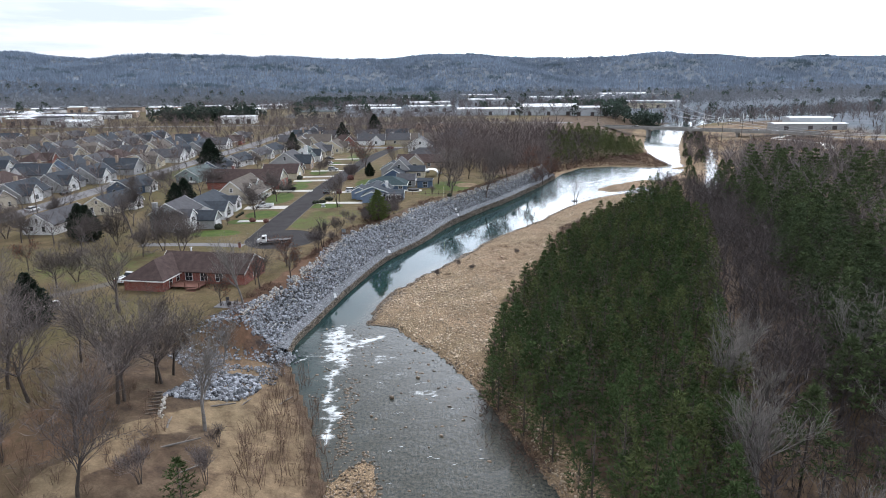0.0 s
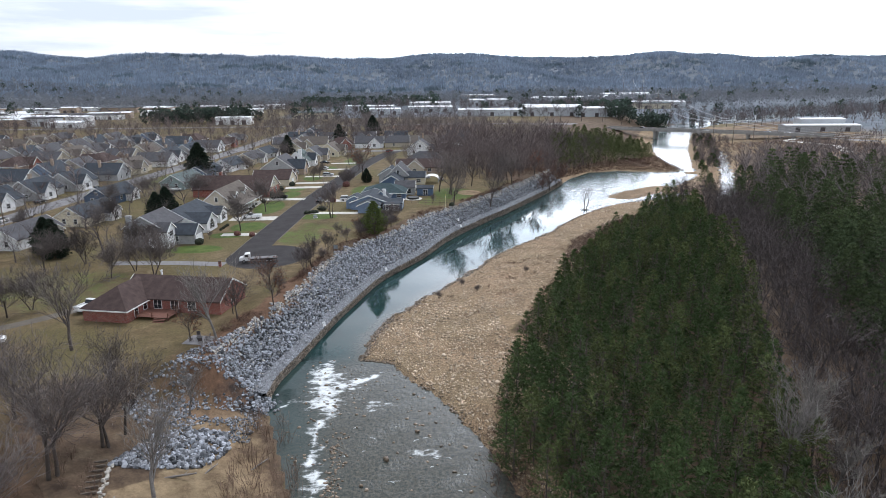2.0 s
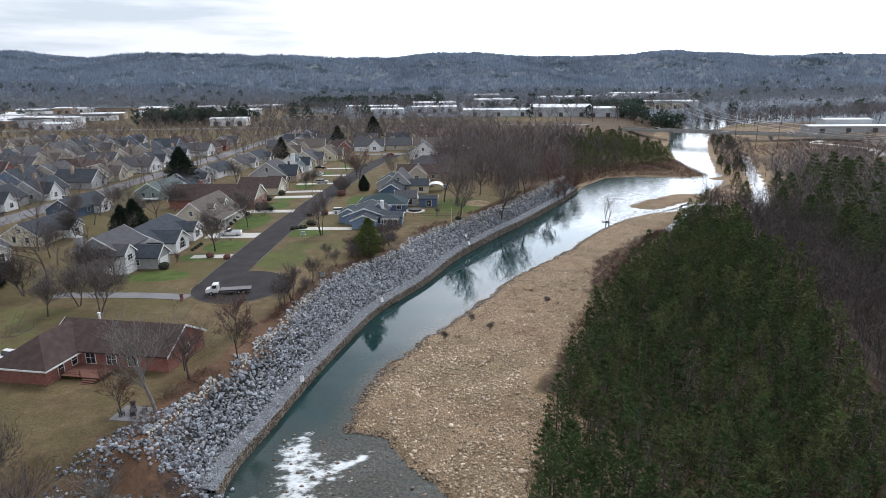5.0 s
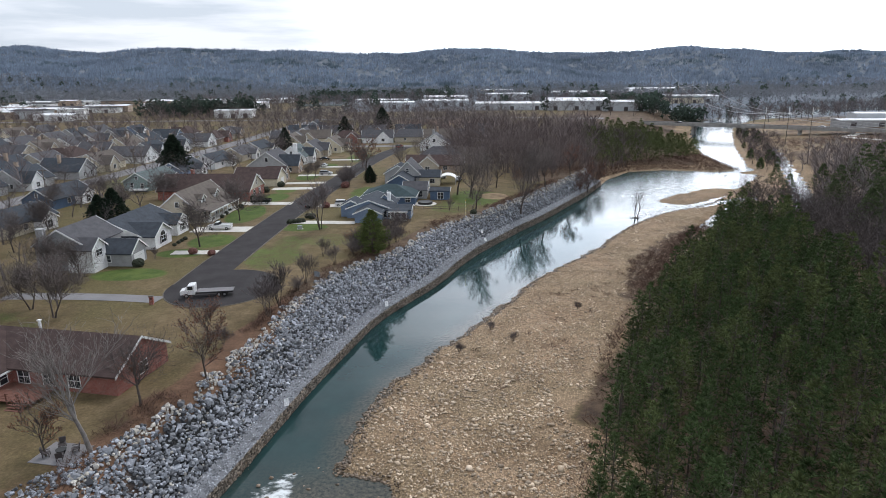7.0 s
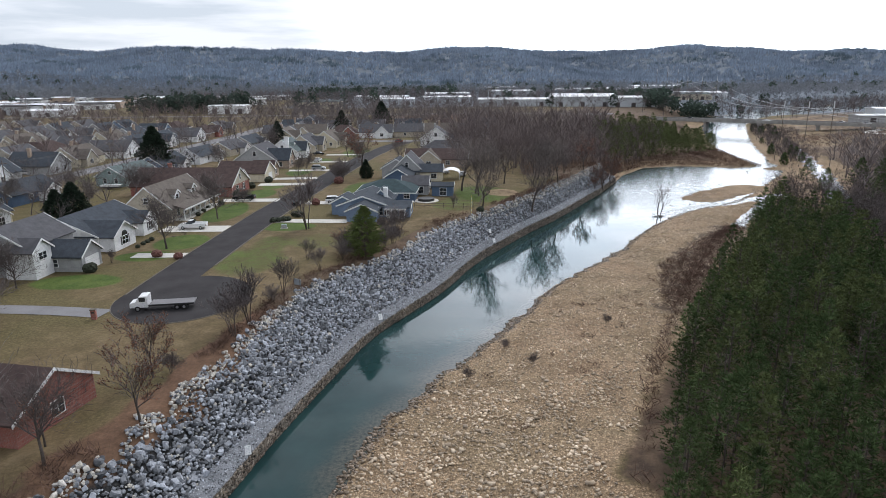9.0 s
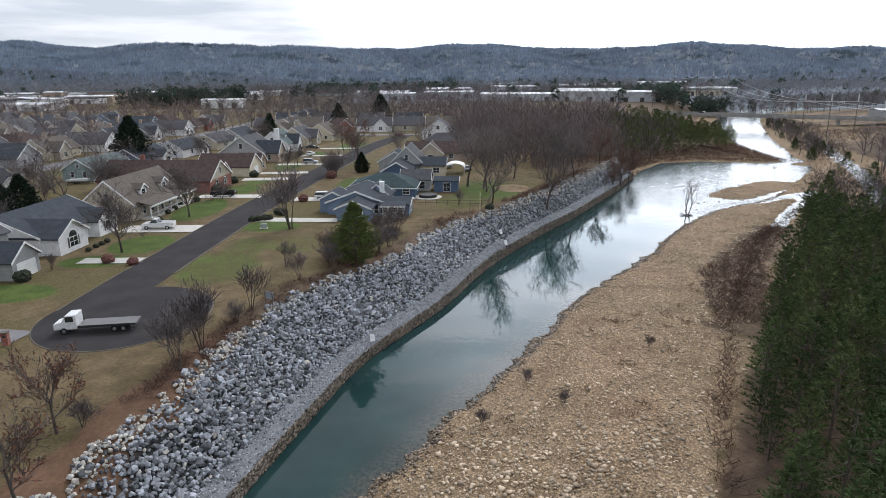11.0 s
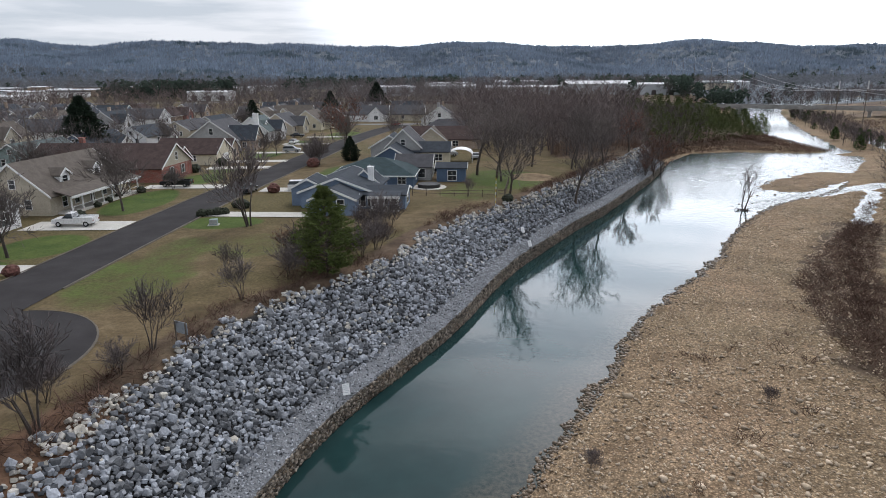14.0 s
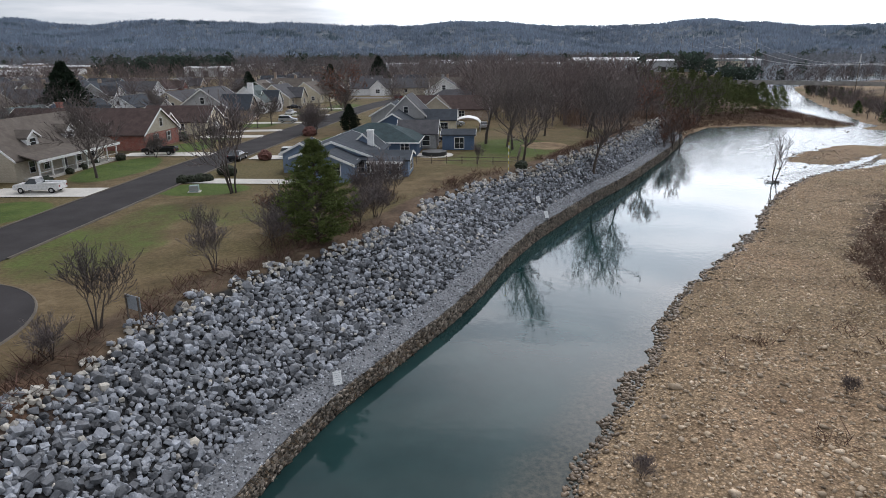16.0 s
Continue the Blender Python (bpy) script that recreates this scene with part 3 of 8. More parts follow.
def land(P):
    """Height of the ground, with its zones."""
    P = np.asarray(P, dtype=float).reshape(-1, 2)
    x, y = P[:, 0], P[:, 1]
    dl, sl = to_line(P, LEFT_BANK)
    dr, sr = to_line(P, RIGHT_BANK)
    dl, dr = dl * sl, -dr * sr
    dr = dr + (0.55 * waves(P, 6.5, 28) + 0.35 * waves(P, 3.4, 29)) * ease(-60, -46, y) * (1 - ease(110, 140, y))
    dc, _ = to_line(P, SIDE_CHANNEL)
    top = plain_height(P)
    walled = ease(WALL_FROM - 4, WALL_FROM + 1, y) * (1 - ease(WALL_TO - 6, WALL_TO + 4, y))
    slope_w = slope_width(P)
    lift = 0.7 * ease(-5, 40, y)
    bank = -0.5 + (1.7 + lift) * ease(0.9, 2.0, dl) + 0.6 * ease(1.6, 2.6, dl) + (top - 1.8 - lift) * np.clip((dl - 2.4) / (slope_w - 2.4), 0, 1)
    wild = 0.25 * ease(0, 1.5, dl) + 1.6 * ease(1, 8, dl) + (top - 1.85) * ease(4, 30, dl) + 0.35 * waves(P, 13, 2) * ease(2, 8, dl) * (1 - ease(28, 40, dl))
    upper = 0.3 * ease(0, 2, dl) + 0.8 * ease(3, 20, dl) + (top - 1.1) * ease(12, 46, dl)
    zl = np.where(y < 20, wild, upper) * (1 - walled) + bank * walled
    zr = 0.3 * ease(0, 1.6, dr) + 0.45 * ease(1, 10, dr) + 0.55 * ease(8, 24, dr) + (top - 1.3) * 0.62 * ease(18, 85, dr) + 0.08 * waves(P, 7, 4) * ease(1, 4, dr) + 0.16 * waves(P, 21, 6) * ease(3, 9, dr)
    zr = zr + 1.6 * ease(0.5, 6, dr) * (1 - ease(-72, -60, y))
    bed = -np.minimum(1.4, 0.3 + 0.16 * np.minimum(np.abs(dl), np.abs(dr)))
    z = np.where(dl > 0, zl, np.where(dr > 0, zr, bed))
    z = np.where(dc < 14, np.minimum(z, -0.5 + np.maximum(0, dc - 2.6) * 0.6), z)
    inside = (dl <= 0) & (dr <= 0)
    # a gravel tongue in the shallows by the left bank, and stones awash above it
    tongue = np.hypot((x + 1.5 - 0.12 * (y + 100)) / 4.2, (y + 106) / 12.0)
    z = np.where(inside, np.maximum(z, 0.4 - 0.55 * tongue), z)
    isle = to_line(P, np.array([(94.0, 102.0), (106.0, 112.0), (119.0, 122.0)]))[0] + 1.2 * waves(P, 9, 15)
    z = np.where(inside, np.maximum(z, 0.32 - 0.055 * isle), z)
    db = to_line(P, BAR_CHANNEL)[0] + 0.9 * waves(P, 6, 18)
    z = np.where(db < 8, np.minimum(z, -0.25 + np.maximum(0, db - 1.5) * 0.22), z)
    db = to_line(P, BACK_CHANNEL)[0] + 0.6 * waves(P, 5, 16)
    z = np.where(db < 7, np.minimum(z, -0.3 + np.maximum(0, db - 1.1) * 0.5), z)
    isle2 = np.hypot((x - 150) / 4.0, (y - 164) / 5.0)
    z = np.where(inside, np.maximum(z, 1.0 - 1.2 * isle2), z)
    zones = {}
    zones["z_bed"] = np.where(inside, 1.0 - ease(-0.2, 0.1, z), 0.0)
    zones["z_rock_shade"] = np.where((dl > 1.5) & (y < 140) & (y > WALL_FROM - 8), ease(WALL_FROM - 8, WALL_FROM, y) * (1 - ease(-0.8, 0.8, dl - slope_w + 0.3)), 0.0)
    reach = 22.5 - 20.5 * (1 - ease(-78, -62, y))
    pine = np.clip((dr - reach) / 6, 0, 1)
    zones["z_gravel"] = np.where(inside, ease(-0.2, 0.1, z), np.where(dr > 0, 1 - pine, 0.0)) * (1 - ease(330, 400, y))
    zones["z_litter"] = np.maximum(np.where((dr > 0) & (dl <= 0), pine, 0.0), np.where((dl > 0), np.maximum(ease(-58, -74, y) * ease(-75, -35, x + 0.25 * (y + 60)) * 0.78, ease(24, 44, x - 0.3 * (y - 100)) * ease(96, 112, y)), 0))
    zones["z_litter"] = np.maximum(zones["z_litter"], np.where((dl > 0) & (walled > 0.5), (1 - ease(0.8, 3.6, np.abs(dl - slope_w - 1.0))) * 0.78, 0))
    briar = 1 - ease(3.0, 7.5, to_line(P, BRIARS)[0] + 1.4 * waves(P, 7, 19))
    zones["z_litter"] = np.maximum(zones["z_litter"], np.where(dr > 3, briar * 0.9, 0))
    zones["z_gravel"] = zones["z_gravel"] * (1 - np.where(dr > 3, briar * 0.8, 0))
    zones["z_earth"] = np.where((dl > 0) & (y < 20), (1 - walled) * ease(0, 3, dl) * (1 - ease(11, 19, dl)) * ease(-140, -110, y), 0.0)
    zones["z_earth"] = np.maximum(zones["z_earth"], np.where((dl > 0) & (y > 130) & (y < 420), 1 - ease(8, 20, dl), 0))
    zones["z_earth"] = np.maximum(zones["z_earth"], ease(150, 200, x) * ease(150, 220, y) * (1 - ease(430, 520, y)) * (sr < 0) * (0.45 + 0.3 * waves(P, 90, 31)))
    path = to_line(P, np.array([(-19.5, -84.5), (-21.9, -89.5), (-25.5, -94), (-30, -101), (-33, -112)]))[0] + 0.9 * waves(P, 6, 66)
    zones["z_earth"] = np.maximum(zones["z_earth"] * np.where(y < -60, 0.62, 1.0), np.where(dl > 0, 1 - ease(1.2, 3.2, path), 0))
    zones["z_earth"] = np.maximum(zones["z_earth"], 1 - ease(0.6, 1.15, np.hypot((x - 27.6) / 5.0, (y - 77.3) / 6.0)))
    zones["z_rust"] = np.where((dl > 0) & (walled > 0.5), (1 - ease(1.2, 4.6, np.abs(dl - slope_w - 0.9) + 0.8 * waves(P, 6, 68))) * (1 - 0.75 * ease(-24, 2, y)) * 0.85, 0.0)
    zones["z_rust"] = np.maximum(zones["z_rust"], np.where(dl > 1, (1 - ease(0.5, 1.2, np.hypot((x + 25) / 10.0, (y + 65) / 13.0))) * 0.5, 0))
    zones["z_rust"] = np.maximum(zones["z_rust"], (1 - ease(20, 40, np.hypot((x - 28) / 1.5, y - 374))) * 0.9)
    zones["z_rust"] = np.maximum(zones["z_rust"], (1 - ease(0.5, 1.2, np.hypot((x + 38) / 9.0, (y + 99) / 11.0))) * 0.55)
    zones["z_gravel"] = np.maximum(zones["z_gravel"], (1 - ease(0.5, 1.1, np.hypot((x - 335) / 55.0, (y - 600) / 85.0) + 0.2 * waves(P, 60, 67))) * 0.62)
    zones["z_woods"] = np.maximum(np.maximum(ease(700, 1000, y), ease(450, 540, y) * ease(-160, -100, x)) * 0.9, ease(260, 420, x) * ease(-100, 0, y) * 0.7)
    lush = np.zeros(len(P))
    for cx, cy, rx, ry, k in LUSH:
        lush = np.maximum(lush, k * (1 - ease(0.6, 1.15, np.hypot((x - cx) / rx, (y - cy) / ry))))
    zones["z_lush"] = lush
    return z, zones, dl, dr


# greener lawns: centre, radii and how green
LUSH = [(-44, 17.5, 6, 4, 0.95), (-48.5, 3, 8, 4.5, 0.95), (-41, 27.5, 6, 7, 0.9), (-41, 56, 5.5, 13, 0.95), (-39, 80, 5, 8, 0.95), (-38, 92, 4, 5, 0.8), (-36, 120, 5, 9, 0.8), (-33, 150, 5, 9, 0.7),
        (-23, 39.5, 7, 4.5, 1.0), (-24, 14, 8, 12, 0.52), (-15, 27, 8, 8, 0.46), (-23, 25, 5, 9, 0.5), (-12, 85, 6, 16, 0.6), (14, 62, 8, 12, 0.5), (22, 76, 10, 16, 0.6), (-64, -28, 22, 18, 0.45), (-40, -78, 14, 18, 0.4),
        (-100, 120, 8, 30, 0.5), (-140, 90, 12, 30, 0.4), (-4, 30, 7, 6, 0.35), (-22, -42, 8, 16, 0.2), (265, 300, 60, 30, 0.6), (-22, 175, 8, 20, 0.6)]


def height(x, y):
    return float(land([(x, y)])[0][0])


def spread(a, b, near, far, grow):
    """Steps from a to b, fine between the two ends of near, and growing outwards."""
    mid = list(np.arange(near[0], near[1], far))
    s, v, lo = far, near[0], []
    while v > a:
        s *= grow
        v -= s
        lo.append(v)
    s, v, hi = far, near[1], []
    while v < b:
        hi.append(v)
        s *= grow
        v += s
    hi.append(v)
    return np.array(lo[::-1] + mid + hi)


GX = spread(-4200, 4200, (-58, 110), 1.25, 1.07)
GY = spread(-700, 4400, (-125, 150), 1.25, 1.05)
gx, gy = np.meshgrid(GX, GY)
gp = np.stack([gx.ravel(), gy.ravel()], 1)
gz, gzones, g_dl, g_dr = land(gp)
nx, ny = len(GX), len(GY)
ii = (np.arange(ny - 1)[:, None] * nx + np.arange(nx - 1)[None, :]).ravel()
ground_me = mesh_np("ground", np.column_stack([gp, gz]), np.column_stack([ii, ii + 1, ii + nx + 1, ii + nx]), M["ground"], True)
for key, val in gzones.items():
    att = ground_me.attributes.new(key, "FLOAT", "POINT")
    att.data.foreach_set("value", val.astype(np.float32))
tagged(new("ground", ground_me), "winter valley floor with dry lawns, gravel bar and wooded hills", "ground", kind="structure")

# ---- the river ----
WX = spread(-160, 720, (-26, 100), 1.4, 1.12)
WY = spread(-620, 780, (-125, 120), 1.4, 1.1)
wx, wy = np.meshgrid(WX, WY)
wp = np.stack([wx.ravel(), wy.ravel()], 1)
wz, _, w_dl, w_dr = land(wp)
nx, ny = len(WX), len(WY)
ii = (np.arange(ny - 1)[:, None] * nx + np.arange(nx - 1)[None, :]).ravel()
wv = np.column_stack([wp, np.zeros(len(wp))])
rapid = np.maximum(ease(-46, -56, wp[:, 1]) * 0.85, 0.55 * ease(62, 92, wp[:, 0] * 0.6 + wp[:, 1] * 0.5) * (1 - ease(180, 240, wp[:, 1])))
riffle = ease(74, 96, wp[:, 0] * 0.6 + wp[:, 1] * 0.5 + 3 * waves(wp, 12, 17))
rapid = rapid * np.where(wp[:, 1] < 0, 0.62 + 0.38 * waves(wp, 7, 27), 1.0) * np.where(wp[:, 1] < 0, 1 - 0.75 * (1 - ease(1.5, 5, -w_dl)), 1.0)
rapid = np.clip(rapid, 0.02, 1)
near_r = np.where(w_dr < 0, -w_dr, 0)
shallow = np.maximum(0.85 * ease(-44, -54, wp[:, 1]) * (1 - 0.75 * (1 - ease(2, 9, -w_dl)) * ease(-100, -60, wp[:, 1])), 0.75 * (1 - ease(0.3, 4.5, near_r)))
FOAM_LINES = [(np.array([(-9.2, -52.5), (-8.2, -59.0), (-7.5, -66.0)]), 2.6, 110), (np.array([(-7.5, -66.0), (-7.5, -75.0), (-6.7, -84.6), (-6.3, -91.5)]), 1.2, 110),
              (np.array([(-15.0, -67.5), (-14.0, -65.3), (-12.2, -62.5)]), 0.9, 60), (np.array([(-8.0, -61.0), (-3.4, -57.4), (-0.6, -55.4)]), 1.5, 100),
              (np.array([(-2.5, -63.5), (0.8, -66.5), (3.4, -66.0)]), 1.3, 60), (np.array([(6.0, -78.0), (9.0, -80.0)]), 1.0, 20), (np.array([(-5.0, -61.5), (-1.5, -60.0)]), 0.9, 20), (np.array([(1.0, -62.0), (3.5, -63.5)]), 0.8, 20)]
foam = np.zeros(len(wp))
for line, wide, count in FOAM_LINES:
    swing = np.column_stack([1.1 * waves(wp, 7, 91), 0.8 * waves(wp, 6, 92)])
    foam = np.maximum(foam, np.exp(-(to_line(wp + swing, line)[0] / (wide * 1.7)) ** 2) * (0.57 if count < 100 else 0.655))
foam = np.maximum(foam, 0.14 * ease(-50, -58, wp[:, 1]))
wv[:, 2] += 0.07 * rapid * waves(wp, 3.1, 22)
quads = np.column_stack([ii, ii + 1, ii + nx + 1, ii + nx])
keep = ((w_dl < 3) & (w_dr < 3) | (to_line(wp, SIDE_CHANNEL)[0] < 12) | (to_line(wp, BACK_CHANNEL)[0] < 6) | (to_line(wp, BAR_CHANNEL)[0] < 7))[quads].any(1)
water_me = mesh_np("river", wv, quads[keep], M["water"], True)
for key, val in (("rapid", rapid), ("shallow", shallow), ("riffle", riffle), ("foam", foam)):
    att = water_me.attributes.new(key, "FLOAT", "POINT")
    att.data.foreach_set("value", val.astype(np.float32))
tagged(new("river", water_me), "calm teal river that mirrors a pale sky", "river", kind="structure")

# ---- stones ----


def inside_poly(P, poly):
    x, y = P[:, 0], P[:, 1]
    out = np.zeros(len(P), bool)
    for (x0, y0), (x1, y1) in zip(poly, poly[1:] + poly[:1]):
        c = (y0 > y) != (y1 > y)
        out ^= c & (x < (x1 - x0) * (y - y0) / (y1 - y0 + 1e-12) + x0)
    return out


def hull_rock(seed, n=13, flat=0.75, rounded=False):
    """An angular or rounded stone about 1 m across."""
    r = random.Random(seed)
    bm = bmesh.new()
    for i in range(n):
        v = Vector((r.gauss(0, 1), r.gauss(0, 1), r.gauss(0, 1))).normalized()
        if rounded:
            bm.verts.new((v.x * 0.5 * r.uniform(0.95, 1.25), v.y * 0.5, v.z * 0.5 * flat))
        elif i < 8:
            c = ((i & 1) * 2 - 1, (i & 2) - 1, (i & 4) / 2 - 1)
            bm.verts.new((c[0] * 0.4 * r.uniform(0.6, 1.08), c[1] * 0.32 * r.uniform(0.55, 1.08), c[2] * 0.38 * flat * r.uniform(0.5, 1.08)))
        else:
            bm.verts.new((v.x * 0.52, v.y * 0.45, v.z * 0.5 * flat))
    res = bmesh.ops.convex_hull(bm, input=bm.verts)
    bmesh.ops.delete(bm, geom=[e for e in res["geom_interior"] if isinstance(e, bmesh.types.BMVert)], context="VERTS")
    bmesh.ops.triangulate(bm, faces=bm.faces)
    bm.verts.index_update()
    V = np.array([v.co[:] for v in bm.verts])
    F = np.array([[v.index for v in f.verts] for f in bm.faces])
    bm.free()
    return V, F


def turn_z(a):
    c, s = math.cos(a), math.sin(a)
    return np.array([[c, -s, 0], [s, c, 0], [0, 0, 1]])


def turn_any(r):
    e = Euler((r.uniform(-0.7, 0.7), r.uniform(-0.7, 0.7), r.uniform(0, math.tau)))
    return np.array(e.to_matrix())


def gather(items):
    """Joins (vertices, faces, place, turn, size) into one pair of arrays."""
    VV, FF, n = [], [], 0
    for V, F, p, R, s in items:
        VV.append((V * s) @ R.T + p)
        FF.append(F + n)
        n += len(V)
    return np.concatenate(VV), np.concatenate(FF)


ROCKS = [hull_rock(100 + i, 13 + i % 4, 0.66 + 0.08 * (i % 4)) for i in range(20)]
COBBLES = [hull_rock(300 + i, 11, 0.5 + 0.06 * (i % 4), True) for i in range(14)]

# ---- the wall along the left bank ----
wall_line = [Vector((x, y)) for x, y in LEFT_BANK if WALL_FROM - 1 < y < WALL_TO]


def resample(pts, step):
    out, carry = [pts[0].copy()], 0.0
    for a, b in zip(pts[:-1], pts[1:]):
        L = (b - a).length
        t = step - carry
        while t < L:
            out.append(a.lerp(b, t / L))
            t += step
        carry = L - (t - step)
    out.append(pts[-1].copy())
    return out


wall_pts = resample(wall_line, 0.8)
for _ in range(6):
    wall_pts = [wall_pts[0]] + [(a + b * 2 + c) / 4 for a, b, c in zip(wall_pts[:-2], wall_pts[1:-1], wall_pts[2:])] + [wall_pts[-1]]


def wall_height(y):
    return 2.0 + 0.7 * float(ease(-5, 40, np.float64(y)))


def wall_strip(name, profile, material, jitter, parent, label, seed):
    """Sweeps a cross-section (distance from the water, height) along the bank."""
    r = random.Random(seed)
    V, F = [], []
    k = len(profile)
    for i, p in enumerate(wall_pts):
        d = (wall_pts[min(i + 1, len(wall_pts) - 1)] - wall_pts[max(i - 1, 0)]).normalized()
        n = Vector((-d.y, d.x))
        hz = wall_height(p.y) / 2.0
        for j, (a, z) in enumerate(profile):
            q = p + n * (a + r.uniform(-jitter, jitter))
            V.append((q.x, q.y, z * (hz if z > 0 else 1) + r.uniform(-jitter, jitter) * (0.7 if z > 0 else 0)))
    for i in range(len(wall_pts) - 1):
        for j in range(k - 1):
            a = i * k + j
            F.append((a, a + 1, a + k + 1, a + k))
    ob = put(name, mesh_np(name, V, np.array(F), material), parent, label)
    return ob


gabion = thing("retaining_wall", pose(0, 0, 0), "long low stone gabion wall at the water's edge", "wall", kind="structure")
FACE = [(0.28, -1.2), (0.3, 0.1), (0.36, 0.6), (0.42, 1.1), (0.52, 1.42)]
LEDGE = [(0.48, 1.38), (0.75, 1.52), (1.2, 1.66), (1.7, 1.8), (2.2, 1.94), (2.6, 2.0), (3.1, 1.5)]
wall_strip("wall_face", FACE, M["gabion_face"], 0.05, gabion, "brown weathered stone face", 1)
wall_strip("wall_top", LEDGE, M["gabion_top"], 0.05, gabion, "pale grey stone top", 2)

PEBBLES = [hull_rock(700 + i, 9, 0.7) for i in range(10)]
rr = random.Random(8)
items, face = [], []
for i, p in enumerate(wall_pts[:-1]):
    d = (wall_pts[i + 1] - p).normalized()
    n = Vector((-d.y, d.x))
    hz = wall_height(p.y) / 2.0
    for _ in range(42 if p.y < 60 else 22):
        a = rr.uniform(0.5, 2.7)
        q = p + d * rr.uniform(0, 0.8) + n * a
        V, F = rr.choice(PEBBLES)
        items.append((V, F, np.array((q.x, q.y, hz * float(np.interp(a, *zip(*LEDGE))) + rr.uniform(-0.03, 0.05))), turn_any(rr), rr.uniform(0.1, 0.24)))
    for k in range(7):
        for _ in range(4):
            u = (k + rr.uniform(0.1, 0.7)) / 7
            q = p + d * rr.uniform(0, 0.8) + n * (0.3 + 0.2 * u + rr.uniform(-0.03, 0.03))
            V, F = rr.choice(PEBBLES)
            face.append((V, F, np.array((q.x, q.y, 0.05 + 1.35 * hz * u)), turn_z(math.atan2(d.y, d.x) + rr.gauss(0, 0.25)), rr.uniform(0.2, 0.42)))
V, F = gather(items)
tagged(put("stone_fill", mesh_np("stone_fill", V, F, M["wall_stone"]), gabion, "small grey stones packed along the wall"), kind="stuff")
V, F = gather(face)
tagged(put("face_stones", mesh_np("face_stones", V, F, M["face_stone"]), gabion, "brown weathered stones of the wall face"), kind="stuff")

# dead grass and stems hanging over the wall
V, F = [], []
for i, p in enumerate(wall_pts[:-1]):
    d = (wall_pts[i + 1] - p).normalized()
    n = Vector((-d.y, d.x))
    thick = 0.5 + 0.5 * math.sin(p.y * 0.37) * math.sin(p.y * 0.11 + 1)
    for _ in range(int(10 + 50 * thick)):
        u = rr.random() ** 0.7
        q = p + d * rr.uniform(0, 0.8) + n * (0.24 + 0.3 * u)
        z = 0.15 + 1.3 * u
        tip = Vector((q.x, q.y, z)) + Vector((-n.x * rr.uniform(0.05, 0.35) + rr.gauss(0, 0.15), -n.y * rr.uniform(0.05, 0.35) + rr.gauss(0, 0.15), rr.uniform(-0.45, 0.3)))
        k = len(V)
        V += [(q.x - d.x * 0.014, q.y - d.y * 0.014, z), (q.x + d.x * 0.014, q.y + d.y * 0.014, z), tip[:]]
        F.append((k, k + 1, k + 2))
tagged(put("dead_grass", mesh_np("dead_grass", V, np.array(F), M["dead_grass"]), gabion, "dry brown weeds on the wall face"), kind="stuff")

# ---- riprap: broken limestone on the bank above the wall ----
riprap = thing("riprap", pose(0, 0, 0), "grey broken limestone riprap covering the river bank", "riprap", kind="structure")
rr = random.Random(21)
cand = []
for _ in range(150000):
    i = rr.randrange(len(wall_pts) - 1)
    p, d = wall_pts[i], (wall_pts[i + 1] - wall_pts[i]).normalized()
    q = p + d * rr.uniform(0, 0.8) + Vector((-d.y, d.x)) * rr.uniform(2.3, 14.5)
    cand.append(q[:])
cand = np.array(cand)
cz, _, cdl, _ = land(cand)
sw = slope_width(cand)
edge = 0.9 * waves(cand, 6, 41) + 0.6 * waves(cand, 2.2, 43)
keep = (cdl > 2.3) & (cdl < sw + 0.1 + 0.8 * edge)
bare = (1 - ease(-30, -8, cand[:, 1])) * (np.abs(cdl - sw + 1.6 + 0.8 * waves(cand, 5, 44)) < 1.3) * 0.68
keep &= bare < np.array([rr.random() for _ in cand])
cand, cz, cdl, sw = cand[keep], cz[keep], cdl[keep], sw[keep]
# thin out what lies too close together
cell, chosen = {}, []
for i in np.argsort(np.array([rr.random() for _ in cand])):
    x, y = cand[i]
    key = (int(x // 0.275), int(y // 0.275))
    if cell.get(key, 0) < 1:
        cell[key] = cell.get(key, 0) + 1
        chosen.append(i)
singles, items, pale = [], [], []
for i in chosen:
    x, y = cand[i]
    s = min(1.0, 0.27 * math.exp(rr.gauss(0, 0.45)) + 0.16)
    V, F = rr.choice(ROCKS)
    p = np.array((x, y, cz[i] + rr.uniform(0.0, 0.24)))
    if -8 < y < 1 and len(singles) < 300:
        singles.append((p, s))
    elif cdl[i] > sw[i] - 0.9 and rr.random() < 0.6 or rr.random() < 0.05:
        pale.append((V, F, p, turn_any(rr), s * 0.8))
    else:
        items.append((V, F, p, turn_any(rr), s))
V, F = gather(items)
tagged(put("broken_rock", mesh_np("broken_rock", V, F, M["riprap"]), riprap, "blue-grey angular quarried rock"), kind="stuff")
V, F = gather(pale)
tagged(put("pale_rubble", mesh_np("pale_rubble", V, F, M["pale_rock"]), riprap, "pale dusty rubble along the upper edge"), kind="stuff")

